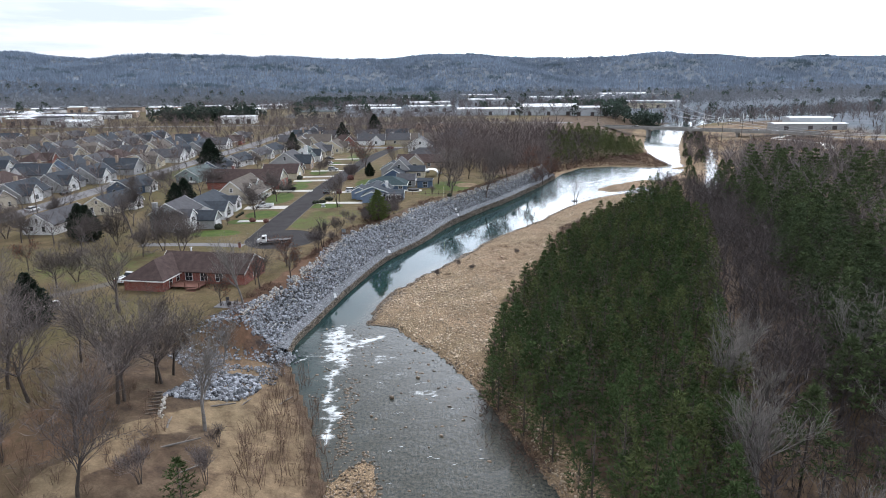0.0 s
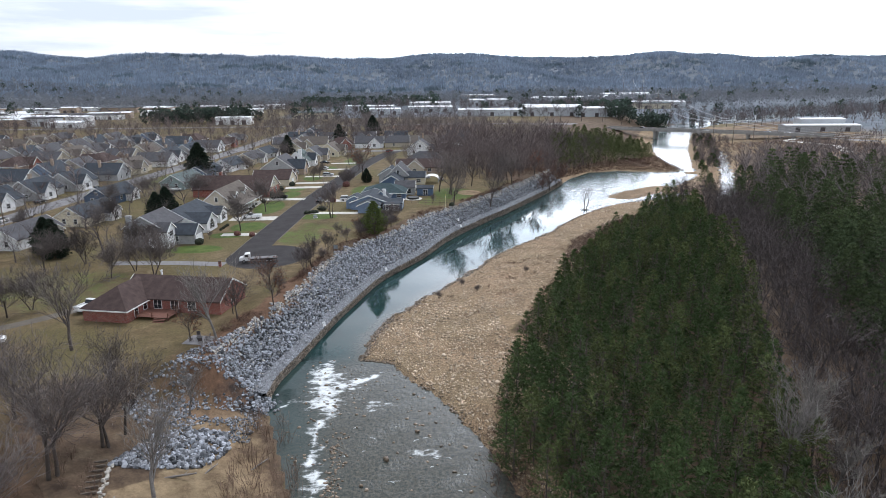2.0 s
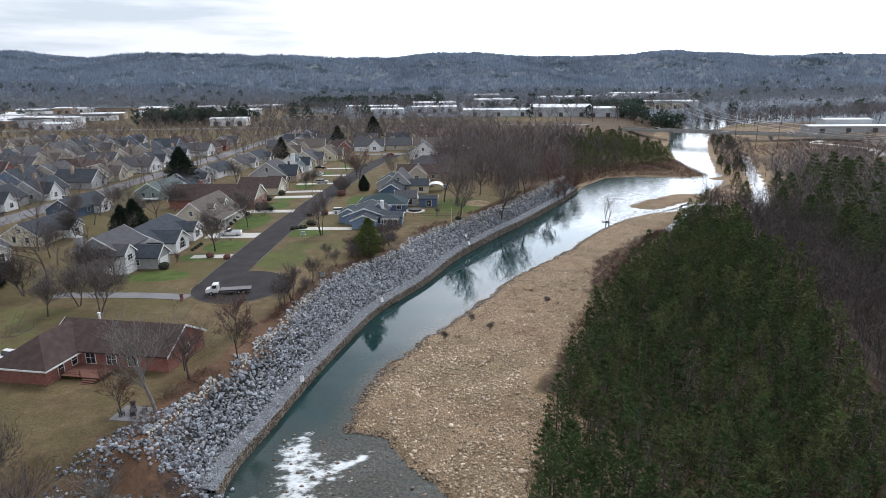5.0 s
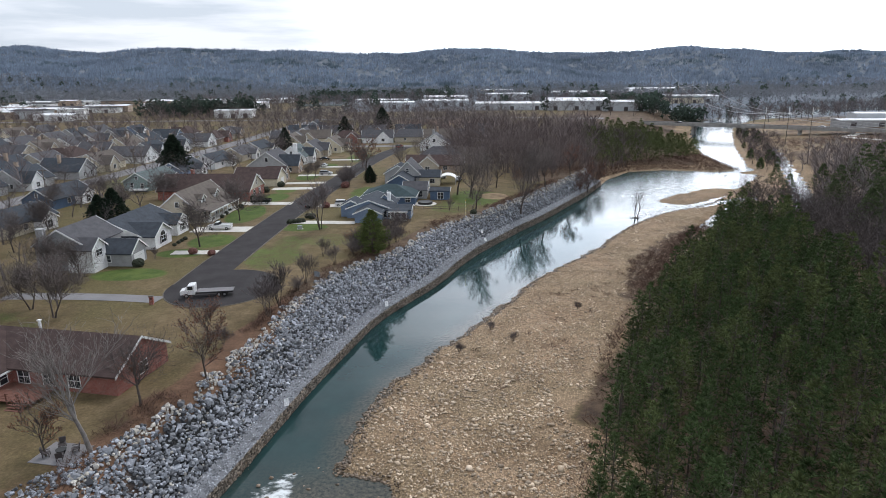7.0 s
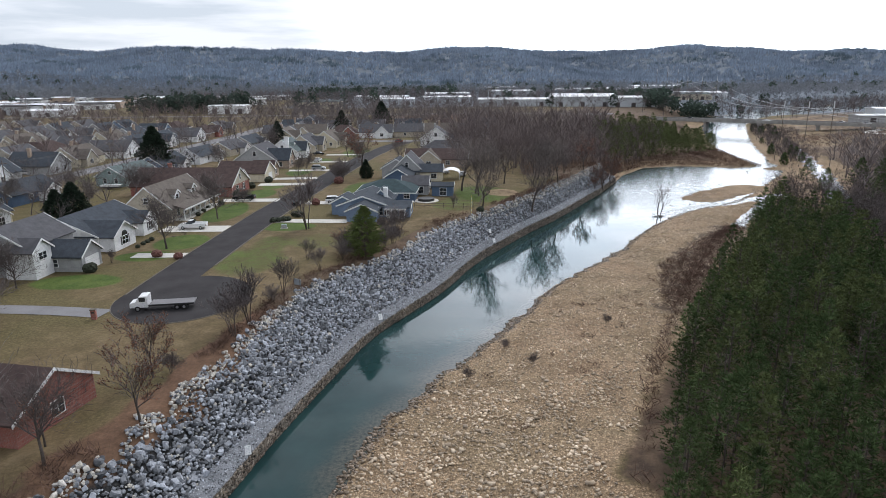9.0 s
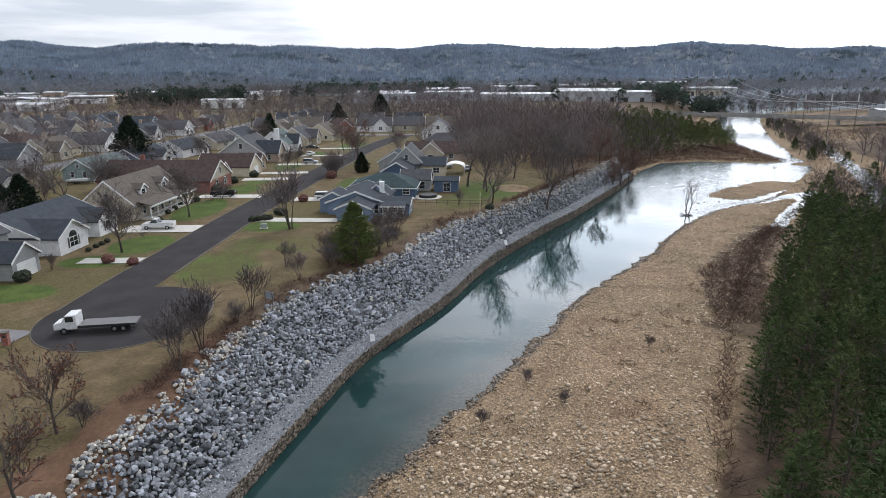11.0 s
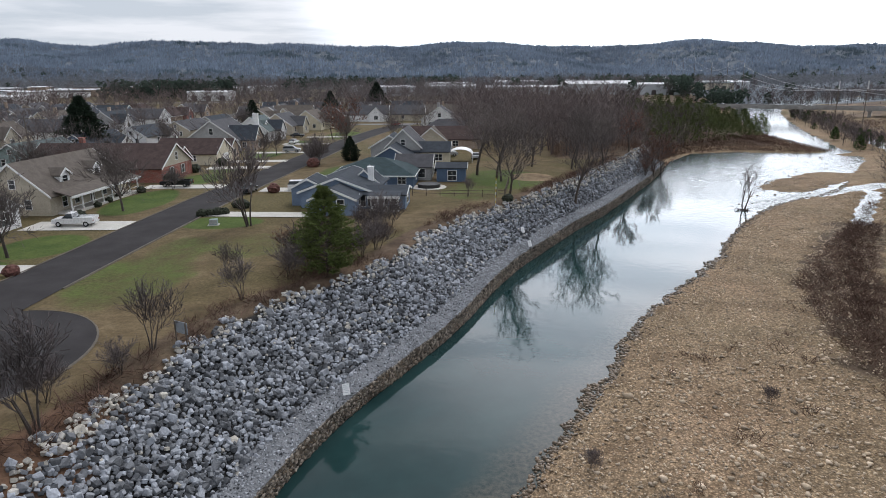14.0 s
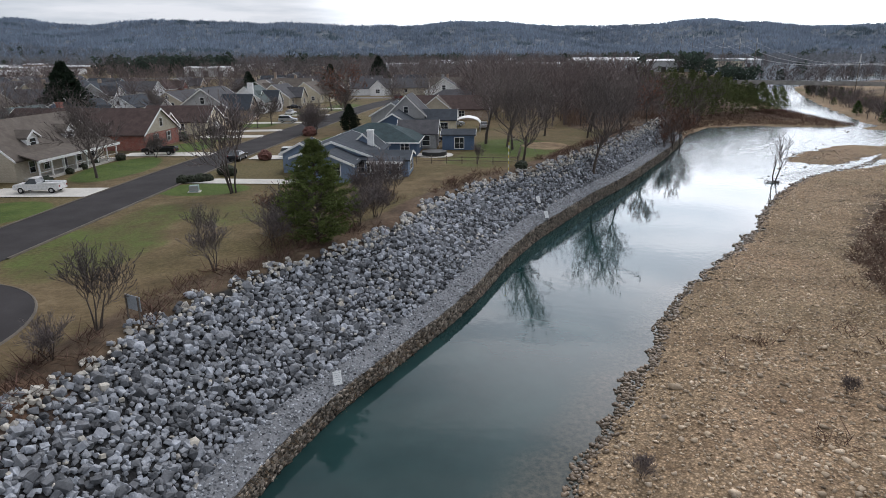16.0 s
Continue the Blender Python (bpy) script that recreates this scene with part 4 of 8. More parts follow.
# tumbled rock at the downstream end, where the wall gives out
items = []
PILE = [(-29.5, -88), (-25, -87), (-20, -84.5), (-18, -80), (-19.5, -76), (-23, -75.5), (-27.5, -80)]
rs = np.random.RandomState(2)
spill = np.column_stack([rs.uniform(-37, -13, 9000), rs.uniform(-90, -51, 9000)])
pile = inside_poly(spill, PILE)
tongue_d = to_line(spill, np.array([(-15.5, -58.0), (-17.2, -68.0), (-18.4, -75.5)]))[0]
upper_d = to_line(spill, np.array([(-22.5, -54.0), (-27.5, -62.0), (-29.0, -69.0), (-26.5, -77.0)]))[0]
spread_in = inside_poly(spill, [(-14.6, -52), (-24, -54), (-33, -65), (-34, -74), (-29, -79), (-22, -76), (-17, -72), (-15.3, -60)])
ragged = waves(spill, 5, 81) + 0.5 * waves(spill, 2, 82)
spill_ok = pile | (tongue_d < 1.7 + 0.5 * ragged) | (upper_d < 1.9 + 0.8 * ragged) | (spread_in & (ragged > -0.15))
spill = spill[spill_ok]
spill_z, _, spill_d, _ = land(spill)
for (x, y), z, dl, big in zip(spill, spill_z, spill_d, pile[spill_ok]):
    if dl > 0.6:
        V, F = rr.choice(ROCKS)
        items.append((V, F, np.array((x, y, z + rr.uniform(0, 0.3 if big else 0.15))), turn_any(rr), rr.uniform(0.3, 0.95) if big else 0.16 + 0.42 * rr.random() ** 1.6))
for _ in range(150):
    x, y = rr.gauss(-16.9, 0.9), rr.gauss(-65.2, 1.1)
    V, F = rr.choice(ROCKS)
    items.append((V, F, np.array((x, y, max(height(x, y), 0.1) + rr.uniform(0, 1.1) * max(0, 1 - math.hypot(x + 16.9, y + 64.6) / 2))), turn_any(rr), rr.uniform(0.35, 0.9)))
V, F = gather(items)
tagged(put("tumbled_rock", mesh_np("tumbled_rock", V, F, M["riprap"]), riprap, "loose grey rock spilling down the bank"), kind="stuff")

# ---- gravel bar ----
rr = random.Random(33)
pts = np.column_stack([np.random.RandomState(5).uniform(-6, 112, 150000), np.random.RandomState(6).uniform(-115, 118, 150000)])
pz, pzones, pdl, pdr = land(pts)
ok = (pdr > 0.1) & (pdr < np.where(pts[:, 1] < -68, 3.5, 24 + 3 * waves(pts, 9, 51))) & (pz > -0.05)
ok |= (pdl < 0) & (pdr < 0) & (pz > -0.12)
pts, pz, pdr = pts[ok], pz[ok], pdr[ok]
patch = waves(pts, 8, 61) + 0.6 * waves(pts, 3, 63)
dry, wet = [], []
for i in range(len(pts)):
    x, y = pts[i]
    near = y < 70
    if not near and rr.random() < 0.4:
        continue
    s = 0.13 + 0.24 * rr.random() ** 2.2 + (0.16 * rr.random() ** 2 if patch[i] > 0.6 else 0)
    if rr.random() < 0.008:
        s += rr.uniform(0.15, 0.4)
    if patch[i] < -0.7 and rr.random() < 0.55:
        continue
    if y < -22 or (y < 5 and rr.random() < 0.2):
        s *= 1.55
    V, F = rr.choice(COBBLES)
    rec = (V, F, np.array((x, y, pz[i] + s * 0.1)), turn_any(rr) if s < 0.5 else turn_z(rr.uniform(0, 6)), s)
    (wet if pdr[i] < 1.3 else dry).append(rec)
rr.shuffle(dry)
dry = dry[:30000]
rs = np.random.RandomState(35)
ks = rs.randint(12, len(RIGHT_BANK) - 12, 9000)
shore = RIGHT_BANK[ks] + (RIGHT_BANK[ks + 1] - RIGHT_BANK[ks]) * rs.rand(9000)[:, None] + rs.normal(0, 0.9, (9000, 2))
shore_d = land(shore)[3]
for (x, y), d in zip(shore, shore_d):
    if -0.45 < d < 0.5 + 0.5 * rr.random():
        V, F = rr.choice(COBBLES)
        wet.append((V, F, np.array((x, y, 0.04)), turn_z(rr.uniform(0, 6)), 0.14 + 0.4 * rr.random() ** 2))
# stones standing in the shallows
for _ in range(420):
    x, y = rr.uniform(-12, 16), rr.uniform(-112, -48)
    z, _, dl, dr = land([(x, y)])
    if dl[0] < -0.5 and dr[0] < -0.5 and (x < -2 + 0.1 * (y + 80) or rr.random() < 0.25 or dr[0] > -6):
        V, F = rr.choice(COBBLES)
        wet.append((V, F, np.array((x, y, -0.02)), turn_z(rr.uniform(0, 6)), rr.uniform(0.25, 0.75)))
for _ in range(260):
    x, y = rr.uniform(70, 150), rr.uniform(80, 172)
    z, _, dl, dr = land([(x, y)])
    if dl[0] < 0 and dr[0] < 0 and dr[0] > -14:
        V, F = rr.choice(COBBLES)
        wet.append((V, F, np.array((x, y, 0.0)), turn_z(rr.uniform(0, 6)), rr.uniform(0.3, 1.0)))
for _ in range(330):
    t = rr.random()
    x, y = -4.9 + 0.9 * t + rr.gauss(0, 0.75), -74 - 22 * t + rr.gauss(0, 1)
    V, F = rr.choice(COBBLES)
    wet.append((V, F, np.array((x, y, -0.02)), turn_z(rr.uniform(0, 6)), 0.2 + 0.45 * rr.random() ** 2))
for x, y, k in ((2.4, -80.5, 1.1), (-0.6, -86, 0.7), (6.5, -74, 0.8), (9.5, -92, 0.7)):
    V, F = COBBLES[3]
    wet.append((V, F, np.array((x, y, 0.08)), turn_z(x), k))
V, F = gather(dry)
tagged(new("river_cobbles", mesh_np("river_cobbles", V, F, M["cobble"], True)), "tan rounded cobbles strewn over the gravel bar", "cobbles", kind="stuff")
V, F = gather(wet)
tagged(new("shoreline_stones", mesh_np("shoreline_stones", V, F, M["wet_cobble"], True)), "dark wet stones along the waterline", "stones", kind="stuff")

# ---- white water ----
V, F = [], []


def crest(x, y, length, width, a):
    """A low ragged lick of foam."""
    k = len(V)
    c, s = math.cos(a), math.sin(a)
    n, bow = 6, rr.uniform(0.2, 1.2)
    for i in range(n):
        t = i / (n - 1) - 0.5
        w = width * (0.25 + math.sin(math.pi * (i + 0.5) / n)) * rr.uniform(0.5, 1.2)
        ox, oy = t * length, rr.gauss(0, 0.05) - bow * t * t * length
        for v, z in ((-w / 2, 0.015), (0, 0.03 + 0.12 * width * rr.random()), (w / 2, 0.015)):
            V.append((x + c * ox - s * (v + oy), y + s * ox + c * (v + oy), z))
    for i in range(n - 1):
        for j in range(2):
            q = k + i * 3 + j
            F.append((q, q + 1, q + 4, q + 3))


for _ in range(40):
    crest(rr.uniform(-4, 16), rr.uniform(-104, -58), rr.uniform(0.3, 1.0), rr.uniform(0.05, 0.14), rr.gauss(0, 0.4))
for _ in range(420):
    k = rr.randrange(len(BAR_CHANNEL) - 1)
    p = BAR_CHANNEL[k] + (BAR_CHANNEL[k + 1] - BAR_CHANNEL[k]) * rr.random()
    crest(p[0] + rr.gauss(0, 1.6), p[1] + rr.gauss(0, 1.2), rr.uniform(0.5, 2.2), rr.uniform(0.15, 0.5), rr.gauss(0.4, 0.4))
for _ in range(420):
    t = rr.random()
    crest(84 + 66 * t + rr.gauss(0, 5), 112 + 48 * t + rr.gauss(0, 6), rr.uniform(0.6, 2.4), rr.uniform(0.1, 0.35), rr.gauss(0.4, 0.35))
for _ in range(120):
    k = rr.randrange(len(BACK_CHANNEL) - 1)
    p = BACK_CHANNEL[k] + (BACK_CHANNEL[k + 1] - BACK_CHANNEL[k]) * rr.random()
    crest(p[0] + rr.gauss(0, 0.6), p[1] + rr.gauss(0, 0.6), rr.uniform(0.5, 1.6), rr.uniform(0.15, 0.4), rr.gauss(0.9, 0.4))
fv = np.array(V)
f_z, _, f_dl, f_dr = land(fv[:, :2])
inside = (f_dl < -0.2) & ((f_dr < -0.2) | (f_z < -0.05))
fq = np.array(F)
fq = fq[inside[fq].all(1)]
tagged(new("rapids_foam", mesh_np("rapids_foam", V, fq, M["foam"], True)), "white broken water over a shallow riffle", "rapids", kind="stuff")

# ---- plants ----


def limbs(segs, sides=3):
    """Tapered limbs from rows of (x, y, z, x, y, z, r0, r1)."""
    S = np.array(segs)
    p, q, r0, r1 = S[:, 0:3], S[:, 3:6], S[:, 6], S[:, 7]
    d = q - p
    d /= np.linalg.norm(d, axis=1)[:, None] + 1e-9
    up = np.where(np.abs(d[:, 2:3]) > 0.9, np.array([[1.0, 0, 0]]), np.array([[0, 0, 1.0]]))
    a = np.cross(d, up)
    a /= np.linalg.norm(a, axis=1)[:, None]
    b = np.cross(d, a)
    n = len(S)
    V = np.zeros((n, 2 * sides, 3))
    for k in range(sides):
        c, s = math.cos(k * math.tau / sides), math.sin(k * math.tau / sides)
        o = a * c + b * s
        V[:, k] = p + o * r0[:, None]
        V[:, sides + k] = q + o * r1[:, None]
    base = (np.arange(n) * 2 * sides)[:, None]
    F = []
    for k in range(sides):
        k2 = (k + 1) % sides
        F.append(np.concatenate([base + k, base + k2, base + sides + k2], 1))
        F.append(np.concatenate([base + k, base + sides + k2, base + sides + k], 1))
    return V.reshape(-1, 3), np.concatenate(F)


def twigs_of(segs, seed=1):
    """Fine twigs: one narrow tapered blade each, turned at random about its length."""
    S = np.array(segs)
    p, q, r0, r1 = S[:, 0:3], S[:, 3:6], S[:, 6:7], S[:, 7:8]
    d = q - p
    d /= np.linalg.norm(d, axis=1)[:, None] + 1e-9
    a = np.cross(d, np.random.RandomState(seed).normal(size=d.shape))
    a /= np.linalg.norm(a, axis=1)[:, None] + 1e-9
    V = np.stack([p - a * r0, p + a * r0, q + a * r1, q - a * r1], 1)
    base = (np.arange(len(S)) * 4)[:, None]
    F = np.concatenate([base + np.array([[0, 1, 2]]), base + np.array([[0, 2, 3]])])
    return V.reshape(-1, 3), F


def joined(*pairs):
    n, VV, FF = 0, [], []
    for V, F in pairs:
        VV.append(V)
        FF.append(F + n)
        n += len(V)
    return np.concatenate(VV), np.concatenate(FF)


def limbs_and_twigs(rows, thin=0.03, sides=3):
    """Thick limbs round, thin ones as blades."""
    thick = [r for r in rows if r[6] > thin]
    fine = [r for r in rows if r[6] <= thin]
    out = []
    if thick:
        out.append(limbs(thick, sides))
    if fine:
        out.append(twigs_of(fine))
    return joined(*out)


def bare_tree(seed, h=10.0, spread_k=0.8, levels=4, stems=1, fork=0.28, kids=(4, 3, 3), lean=0.0, twig=0.02, thick=1.0):
    """Skeleton of a leafless tree: rows for the trunk and rows for the branches."""
    r = random.Random(seed)
    trunk, branches = [], []

    def grow(p, d, length, rad, level):
        n = 3 if level < 2 else 2
        q, dd = p, d
        for i in range(n):
            dd = (dd + Vector((r.gauss(0, 0.1), r.gauss(0, 0.1), r.gauss(0.03, 0.06))) * (1 + level * 0.7)).normalized()
            e = q + dd * (length / n)
            ra, rb = rad * (1 - 0.5 * i / n), rad * (1 - 0.5 * (i + 1) / n)
            (trunk if level == 0 else branches).append((*q, *e, max(ra, twig), max(rb, twig)))
            if level < levels and (level > 0 or i >= 1):
                for _ in range(kids[min(level, len(kids) - 1)] if i == n - 1 else max(1, kids[min(level, len(kids) - 1)] - 1)):
                    a = r.uniform(0, math.tau)
                    side = dd.orthogonal().normalized()
                    side = Matrix.Rotation(a, 3, dd) @ side
                    out = r.uniform(0.4, 0.95) * spread_k * (1.5 if level == 0 else 1.0)
                    nd_ = (dd + side * out + Vector((0, 0, 0.16))).normalized()
                    grow(e - dd * r.uniform(0, length / n * 0.6), nd_, length * r.uniform(0.5, 0.78) * (1.2 if level == 0 else 1), rb * 0.62, level + 1)
            q = e

    for s in range(stems):
        d = Vector((lean + (r.gauss(0, 0.22) if stems > 1 else r.gauss(0, 0.03)), r.gauss(0, 0.22) if stems > 1 else r.gauss(0, 0.03), 1)).normalized()
        grow(Vector((r.gauss(0, 0.12) * (stems > 1), r.gauss(0, 0.12) * (stems > 1), -0.15)), d, h * fork * r.uniform(0.9, 1.1), h * 0.018 * thick / (stems ** 0.35), 0)
    top = max(s[5] for s in branches + trunk)
    k = h / top
    f = lambda rows: [(s[0] * k, s[1] * k, s[2] * k, s[3] * k, s[4] * k, s[5] * k, s[6], s[7]) for s in rows]
    return f(trunk), f(branches)


def tree_thing(name, skeleton, label, bark="bark", twigs="twig_dark", category="tree", group="bare trees"):
    ob = thing(name, pose(0, 0, -300), label, category, group)
    V, F = limbs(skeleton[0], 6)
    put("trunk", mesh_np("trunk", V, F, M[bark], True), ob)
    V, F = limbs_and_twigs(skeleton[1], 0.035, 4)
    put("crown", mesh_np("crown", V, F, M[twigs]), ob)
    return ob


def leaf_cards(skeleton, seed, n, size, low=0.0):
    """Small withered leaves or needles hung on the outer twigs."""
    r = random.Random(seed)
    rows = skeleton[1][len(skeleton[1]) // 3:]
    V, F = [], []
    for _ in range(n):
        s = r.choice(rows)
        t = r.random()
        c = Vector(s[0:3]).lerp(Vector(s[3:6]), t)
        if c.z < low:
            continue
        a = Vector((r.gauss(0, 1), r.gauss(0, 1), r.gauss(0, 1))).normalized() * size * r.uniform(0.6, 1.3)
        b = Vector((r.gauss(0, 1), r.gauss(0, 1), r.gauss(0, 1))).normalized() * size * 0.6
        k = len(V)
        V += [c[:], (c + a)[:], (c + b)[:]]
        F.append((k, k + 1, k + 2))
    return np.array(V), np.array(F)


def needle_tree(seed, h=8.0, w=2.6, whorls=11, per=6, tufts=3, low=0.06, blades=9, blade=0.62, up=0.42, wide=0.05):
    """A young pine: a straight stem, whorls of rising branches, tufts of needles."""
    r = random.Random(seed)
    stem = [(0, 0, -0.2, 0, 0, h * 0.5, h * 0.013, h * 0.009), (0, 0, h * 0.5, 0, 0, h * 0.98, h * 0.009, 0.02)]
    rows, V, F = [], [], []

    def tuft(c, d):
        for _ in range(blades):
            a = (d * 0.7 + Vector((r.gauss(0, 0.6), r.gauss(0, 0.6), r.gauss(0.25, 0.5)))).normalized()
            s = a.orthogonal().normalized()
            s = Matrix.Rotation(r.uniform(0, 6.3), 3, a) @ s * wide * r.uniform(0.7, 1.3)
            k = len(V)
            e = c + a * blade * r.uniform(0.6, 1.2)
            V.extend([(c - s)[:], (c + s)[:], e[:]])
            F.append((k, k + 1, k + 2))

    for i in range(whorls):
        t = low + (1 - low) * (i + 0.4) / whorls
        z = h * t
        reach = w * min(1.0, (1.04 - t) * 1.55) * (0.65 + 0.35 * min(1, t / 0.25))
        for j in range(per):
            a = j * math.tau / per + r.uniform(-0.45, 0.45) + i * 1.1
            L = reach * r.uniform(0.7, 1.15)
            d = Vector((math.cos(a), math.sin(a), up * r.uniform(0.4, 1.3)))
            p = Vector((0, 0, z + r.gauss(0, 0.12)))
            e = p + d * L
            rows.append((*p, *e, 0.03, 0.012))
            for m in range(tufts):
                tuft(p.lerp(e, 1 - m * 0.62 / tufts - r.uniform(0, 0.12)), d.normalized())
    for _ in range(4):
        tuft(Vector((0, 0, h * r.uniform(0.92, 1.0))), Vector((0, 0, 1)))
    return stem, rows, np.array(V), np.array(F)


def pine_thing(name, data, label, leaf="needles_tree", category="pine tree", group="pines"):
    stem, rows, V, F = data
    ob = thing(name, pose(0, 0, -300), label, category, group)
    a, b = limbs(stem + rows, 4)
    put("trunk", mesh_np("trunk", a, b, M["bark"], True), ob)
    put("crown", mesh_np("crown", V, F, M[leaf]), ob)
    return ob


def plant(kind, places, seed, size=(0.85, 1.15), sink=0.0):
    """Sets copies of a thing on the ground; the first place takes the original."""
    r = random.Random(seed)
    for i, row in enumerate(places):
        x, y = row[0], row[1]
        s = row[2] if len(row) > 2 else r.uniform(*size)
        m = Matrix.Translation((x, y, height(x, y) - sink)) @ Matrix.Rotation(r.uniform(0, math.tau), 4, "Z") @ Matrix.Scale(s, 4)
        if i == 0:
            kind.matrix_basis = m
        else:
            c = copy_thing(kind, pose(0, 0, 0))
            c.matrix_basis = m


def sow(poly, gap, seed, tries=6):
    """Places inside an outline that keep about gap metres from one another."""
    r = np.random.RandomState(seed)
    poly = [tuple(p) for p in poly]
    a = np.array(poly)
    lo, hi = a.min(0), a.max(0)
    n = int((hi[0] - lo[0]) * (hi[1] - lo[1]) / gap ** 2 * tries)
    P = r.uniform(lo, hi, (n, 2))
    P = P[inside_poly(P, poly)]
    grid, out = {}, []
    for p in P:
        c = (int(p[0] // gap), int(p[1] // gap))
        if all((p[0] - q[0]) ** 2 + (p[1] - q[1]) ** 2 > gap * gap * 0.8 for i in (-1, 0, 1) for j in (-1, 0, 1) for q in grid.get((c[0] + i, c[1] + j), [])):
            grid.setdefault(c, []).append(p)
            out.append(p)
    return np.array(out)


def thicket(name, shapes, places, sizes, material, label, category, seed, smooth=False):
    """Many plants that nobody could count, as one mesh."""
    r = random.Random(seed)
    z = land(places)[0]
    items = [(*r.choice(shapes), np.array((p[0], p[1], zz)), turn_z(r.uniform(0, 6.28)), r.uniform(*sizes)) for p, zz in zip(places, z)]
    V, F = gather(items)
    return tagged(new(name, mesh_np(name, V, F, material, smooth)), label, category, kind="stuff")


# young pines on the right bank
PINE_STAND = [(17.5, -84), (19, -72), (23, -60), (28, -47), (34.3, -30), (44, -11), (58.5, 12), (81, 45), (98, 72), (104, 72), (101, 52), (90, 14), (78, -25), (66, -52), (56, -78), (48, -100), (40, -118), (30, -126), (26, -112), (22, -98)]
pp = sow(PINE_STAND, 2.75, 71)
pines = [needle_tree(400 + i, 9.0 + 0.5 * i, 2.6, blades=6, wide=0.068) for i in range(5)]
edge_d = to_line(pp, np.array(PINE_STAND[:9], dtype=float))[0]
front = pp[edge_d < 3.2]
rest = pp[edge_d >= 3.2]
kinds = [pine_thing("young_pine", d, "young green pine at the edge of a dense stand", group="young pines") for d in pines]
for i, k in enumerate(kinds):
    plant(k, [tuple(p) for p in front[i::5]] + ([(-16.5, -116), (-18.5, -112), (-13, -120)] if i == 0 else []), 500 + i, (0.55, 0.9))
thicket("pine_stand", [(d[2], d[3]) for d in pines], rest[np.arange(len(rest)) % 3 != 0], (0.58, 1.08), M["needles"], "dense stand of young dark green pines", "pine stand", 72)
thicket("pine_stand", [(d[2], d[3]) for d in pines], rest[::3], (0.65, 1.15), M["needles_olive"], "paler olive pines scattered through the stand", "pine stand", 73)
stems = [joined(limbs(d[0], 4), twigs_of(d[1])) for d in pines]
thicket("pine_stems", stems, rest, (0.58, 1.08), M["bark"], "bare stems inside the pine stand", "stems", 72)

# a taller lone pine on the bank, and older pines on the right
bank_pine = pine_thing("pine_tree", needle_tree(450, 9.0, 3.6, 24, 11, 8, 0.02, 12, 0.5, 0.3, 0.034), "bushy green pine on the grassy bank", "needles_bright", group="")
plant(bank_pine, [(-4.0, 15.0, 1.0)], 1)
talls = [pine_thing("tall_pine", needle_tree(460 + i, 14.0, 4.6, 12, 7, 4, 0.3, 9, 0.8, 0.14, 0.07), "tall old pine with a bare lower trunk", "dark_needles", group="tall pines") for i in range(3)]
TALL = [(62, -98), (70, -86), (78, -72), (84, -50), (66, -108), (90, -62), (95, -30), (100, -8), (108, 12), (113, 34), (121, 60), (128, 50), (118, 10), (106, -40), (96, -82), (84, -96), (74, -112), (134, 78),
        (140, 96), (132, 110), (122, 84), (150, 84), (146, 60), (136, 30), (128, -4), (118, -36), (56, -116), (48, -112), (160, 110), (166, 96), (172, 130), (180, 118), (190, 140), (158, 70), (104, -66), (92, -104)]
for i, k in enumerate(talls):
    plant(k, TALL[i::3], 610 + i, (0.7, 1.05))

# leafless trees: several builds, each used more than once
BARE = {
    "round": tree_thing("shade_tree", bare_tree(11, 9.5, 1.05, 4, 1, 0.22, (5, 3, 3, 3), 0, 0.019), "leafless round-headed shade tree in a lawn"),
    "round_b": tree_thing("shade_tree", bare_tree(12, 9.5, 0.85, 4, 2, 0.26, (4, 3, 3, 3), 0, 0.019), "leafless shade tree with a forked trunk"),
    "tall": tree_thing("bare_tree", bare_tree(13, 14, 0.9, 4, 1, 0.3, (4, 3, 3, 2)), "tall grey leafless hardwood tree"),
    "tall_b": tree_thing("bare_tree", bare_tree(14, 14, 0.95, 4, 1, 0.27, (4, 3, 3, 2)), "tall leafless hardwood tree with upswept limbs"),
    "many": tree_thing("bare_tree", bare_tree(15, 6, 0.5, 4, 4, 0.36, (2, 3, 2, 2), 0, 0.016), "small leafless tree with several stems", twigs="twig"),
    "lean": tree_thing("leaning_tree", bare_tree(16, 10, 0.8, 4, 1, 0.3, (4, 3, 2, 2), 0.7), "leafless tree leaning over a back lawn", group=""),
    "pale": tree_thing("sycamore_tree", bare_tree(17, 16, 0.5, 4, 1, 0.34, (4, 3, 3, 2), 0, 0.018), "pale-barked leafless sycamore beside the river", "sycamore", "sycamore", group="sycamores"),
    "shrub": tree_thing("bare_shrub", bare_tree(18, 3.6, 0.8, 3, 6, 0.34, (3, 3, 3), 0, 0.012), "leafless many-stemmed brown shrub on the bank", twigs="twig", category="shrub", group="bare shrubs"),
}
russet_bones = bare_tree(19, 8, 0.85, 4, 1, 0.26, (4, 3, 2, 2))
russet = tree_thing("russet_oak", russet_bones, "oak holding withered russet leaves", group="russet oaks")
V, F = leaf_cards(russet_bones, 3, 1500, 0.2, 0.8)
put("leaves", mesh_np("leaves", V, F, M["twig_red"]), russet, "withered russet leaves")
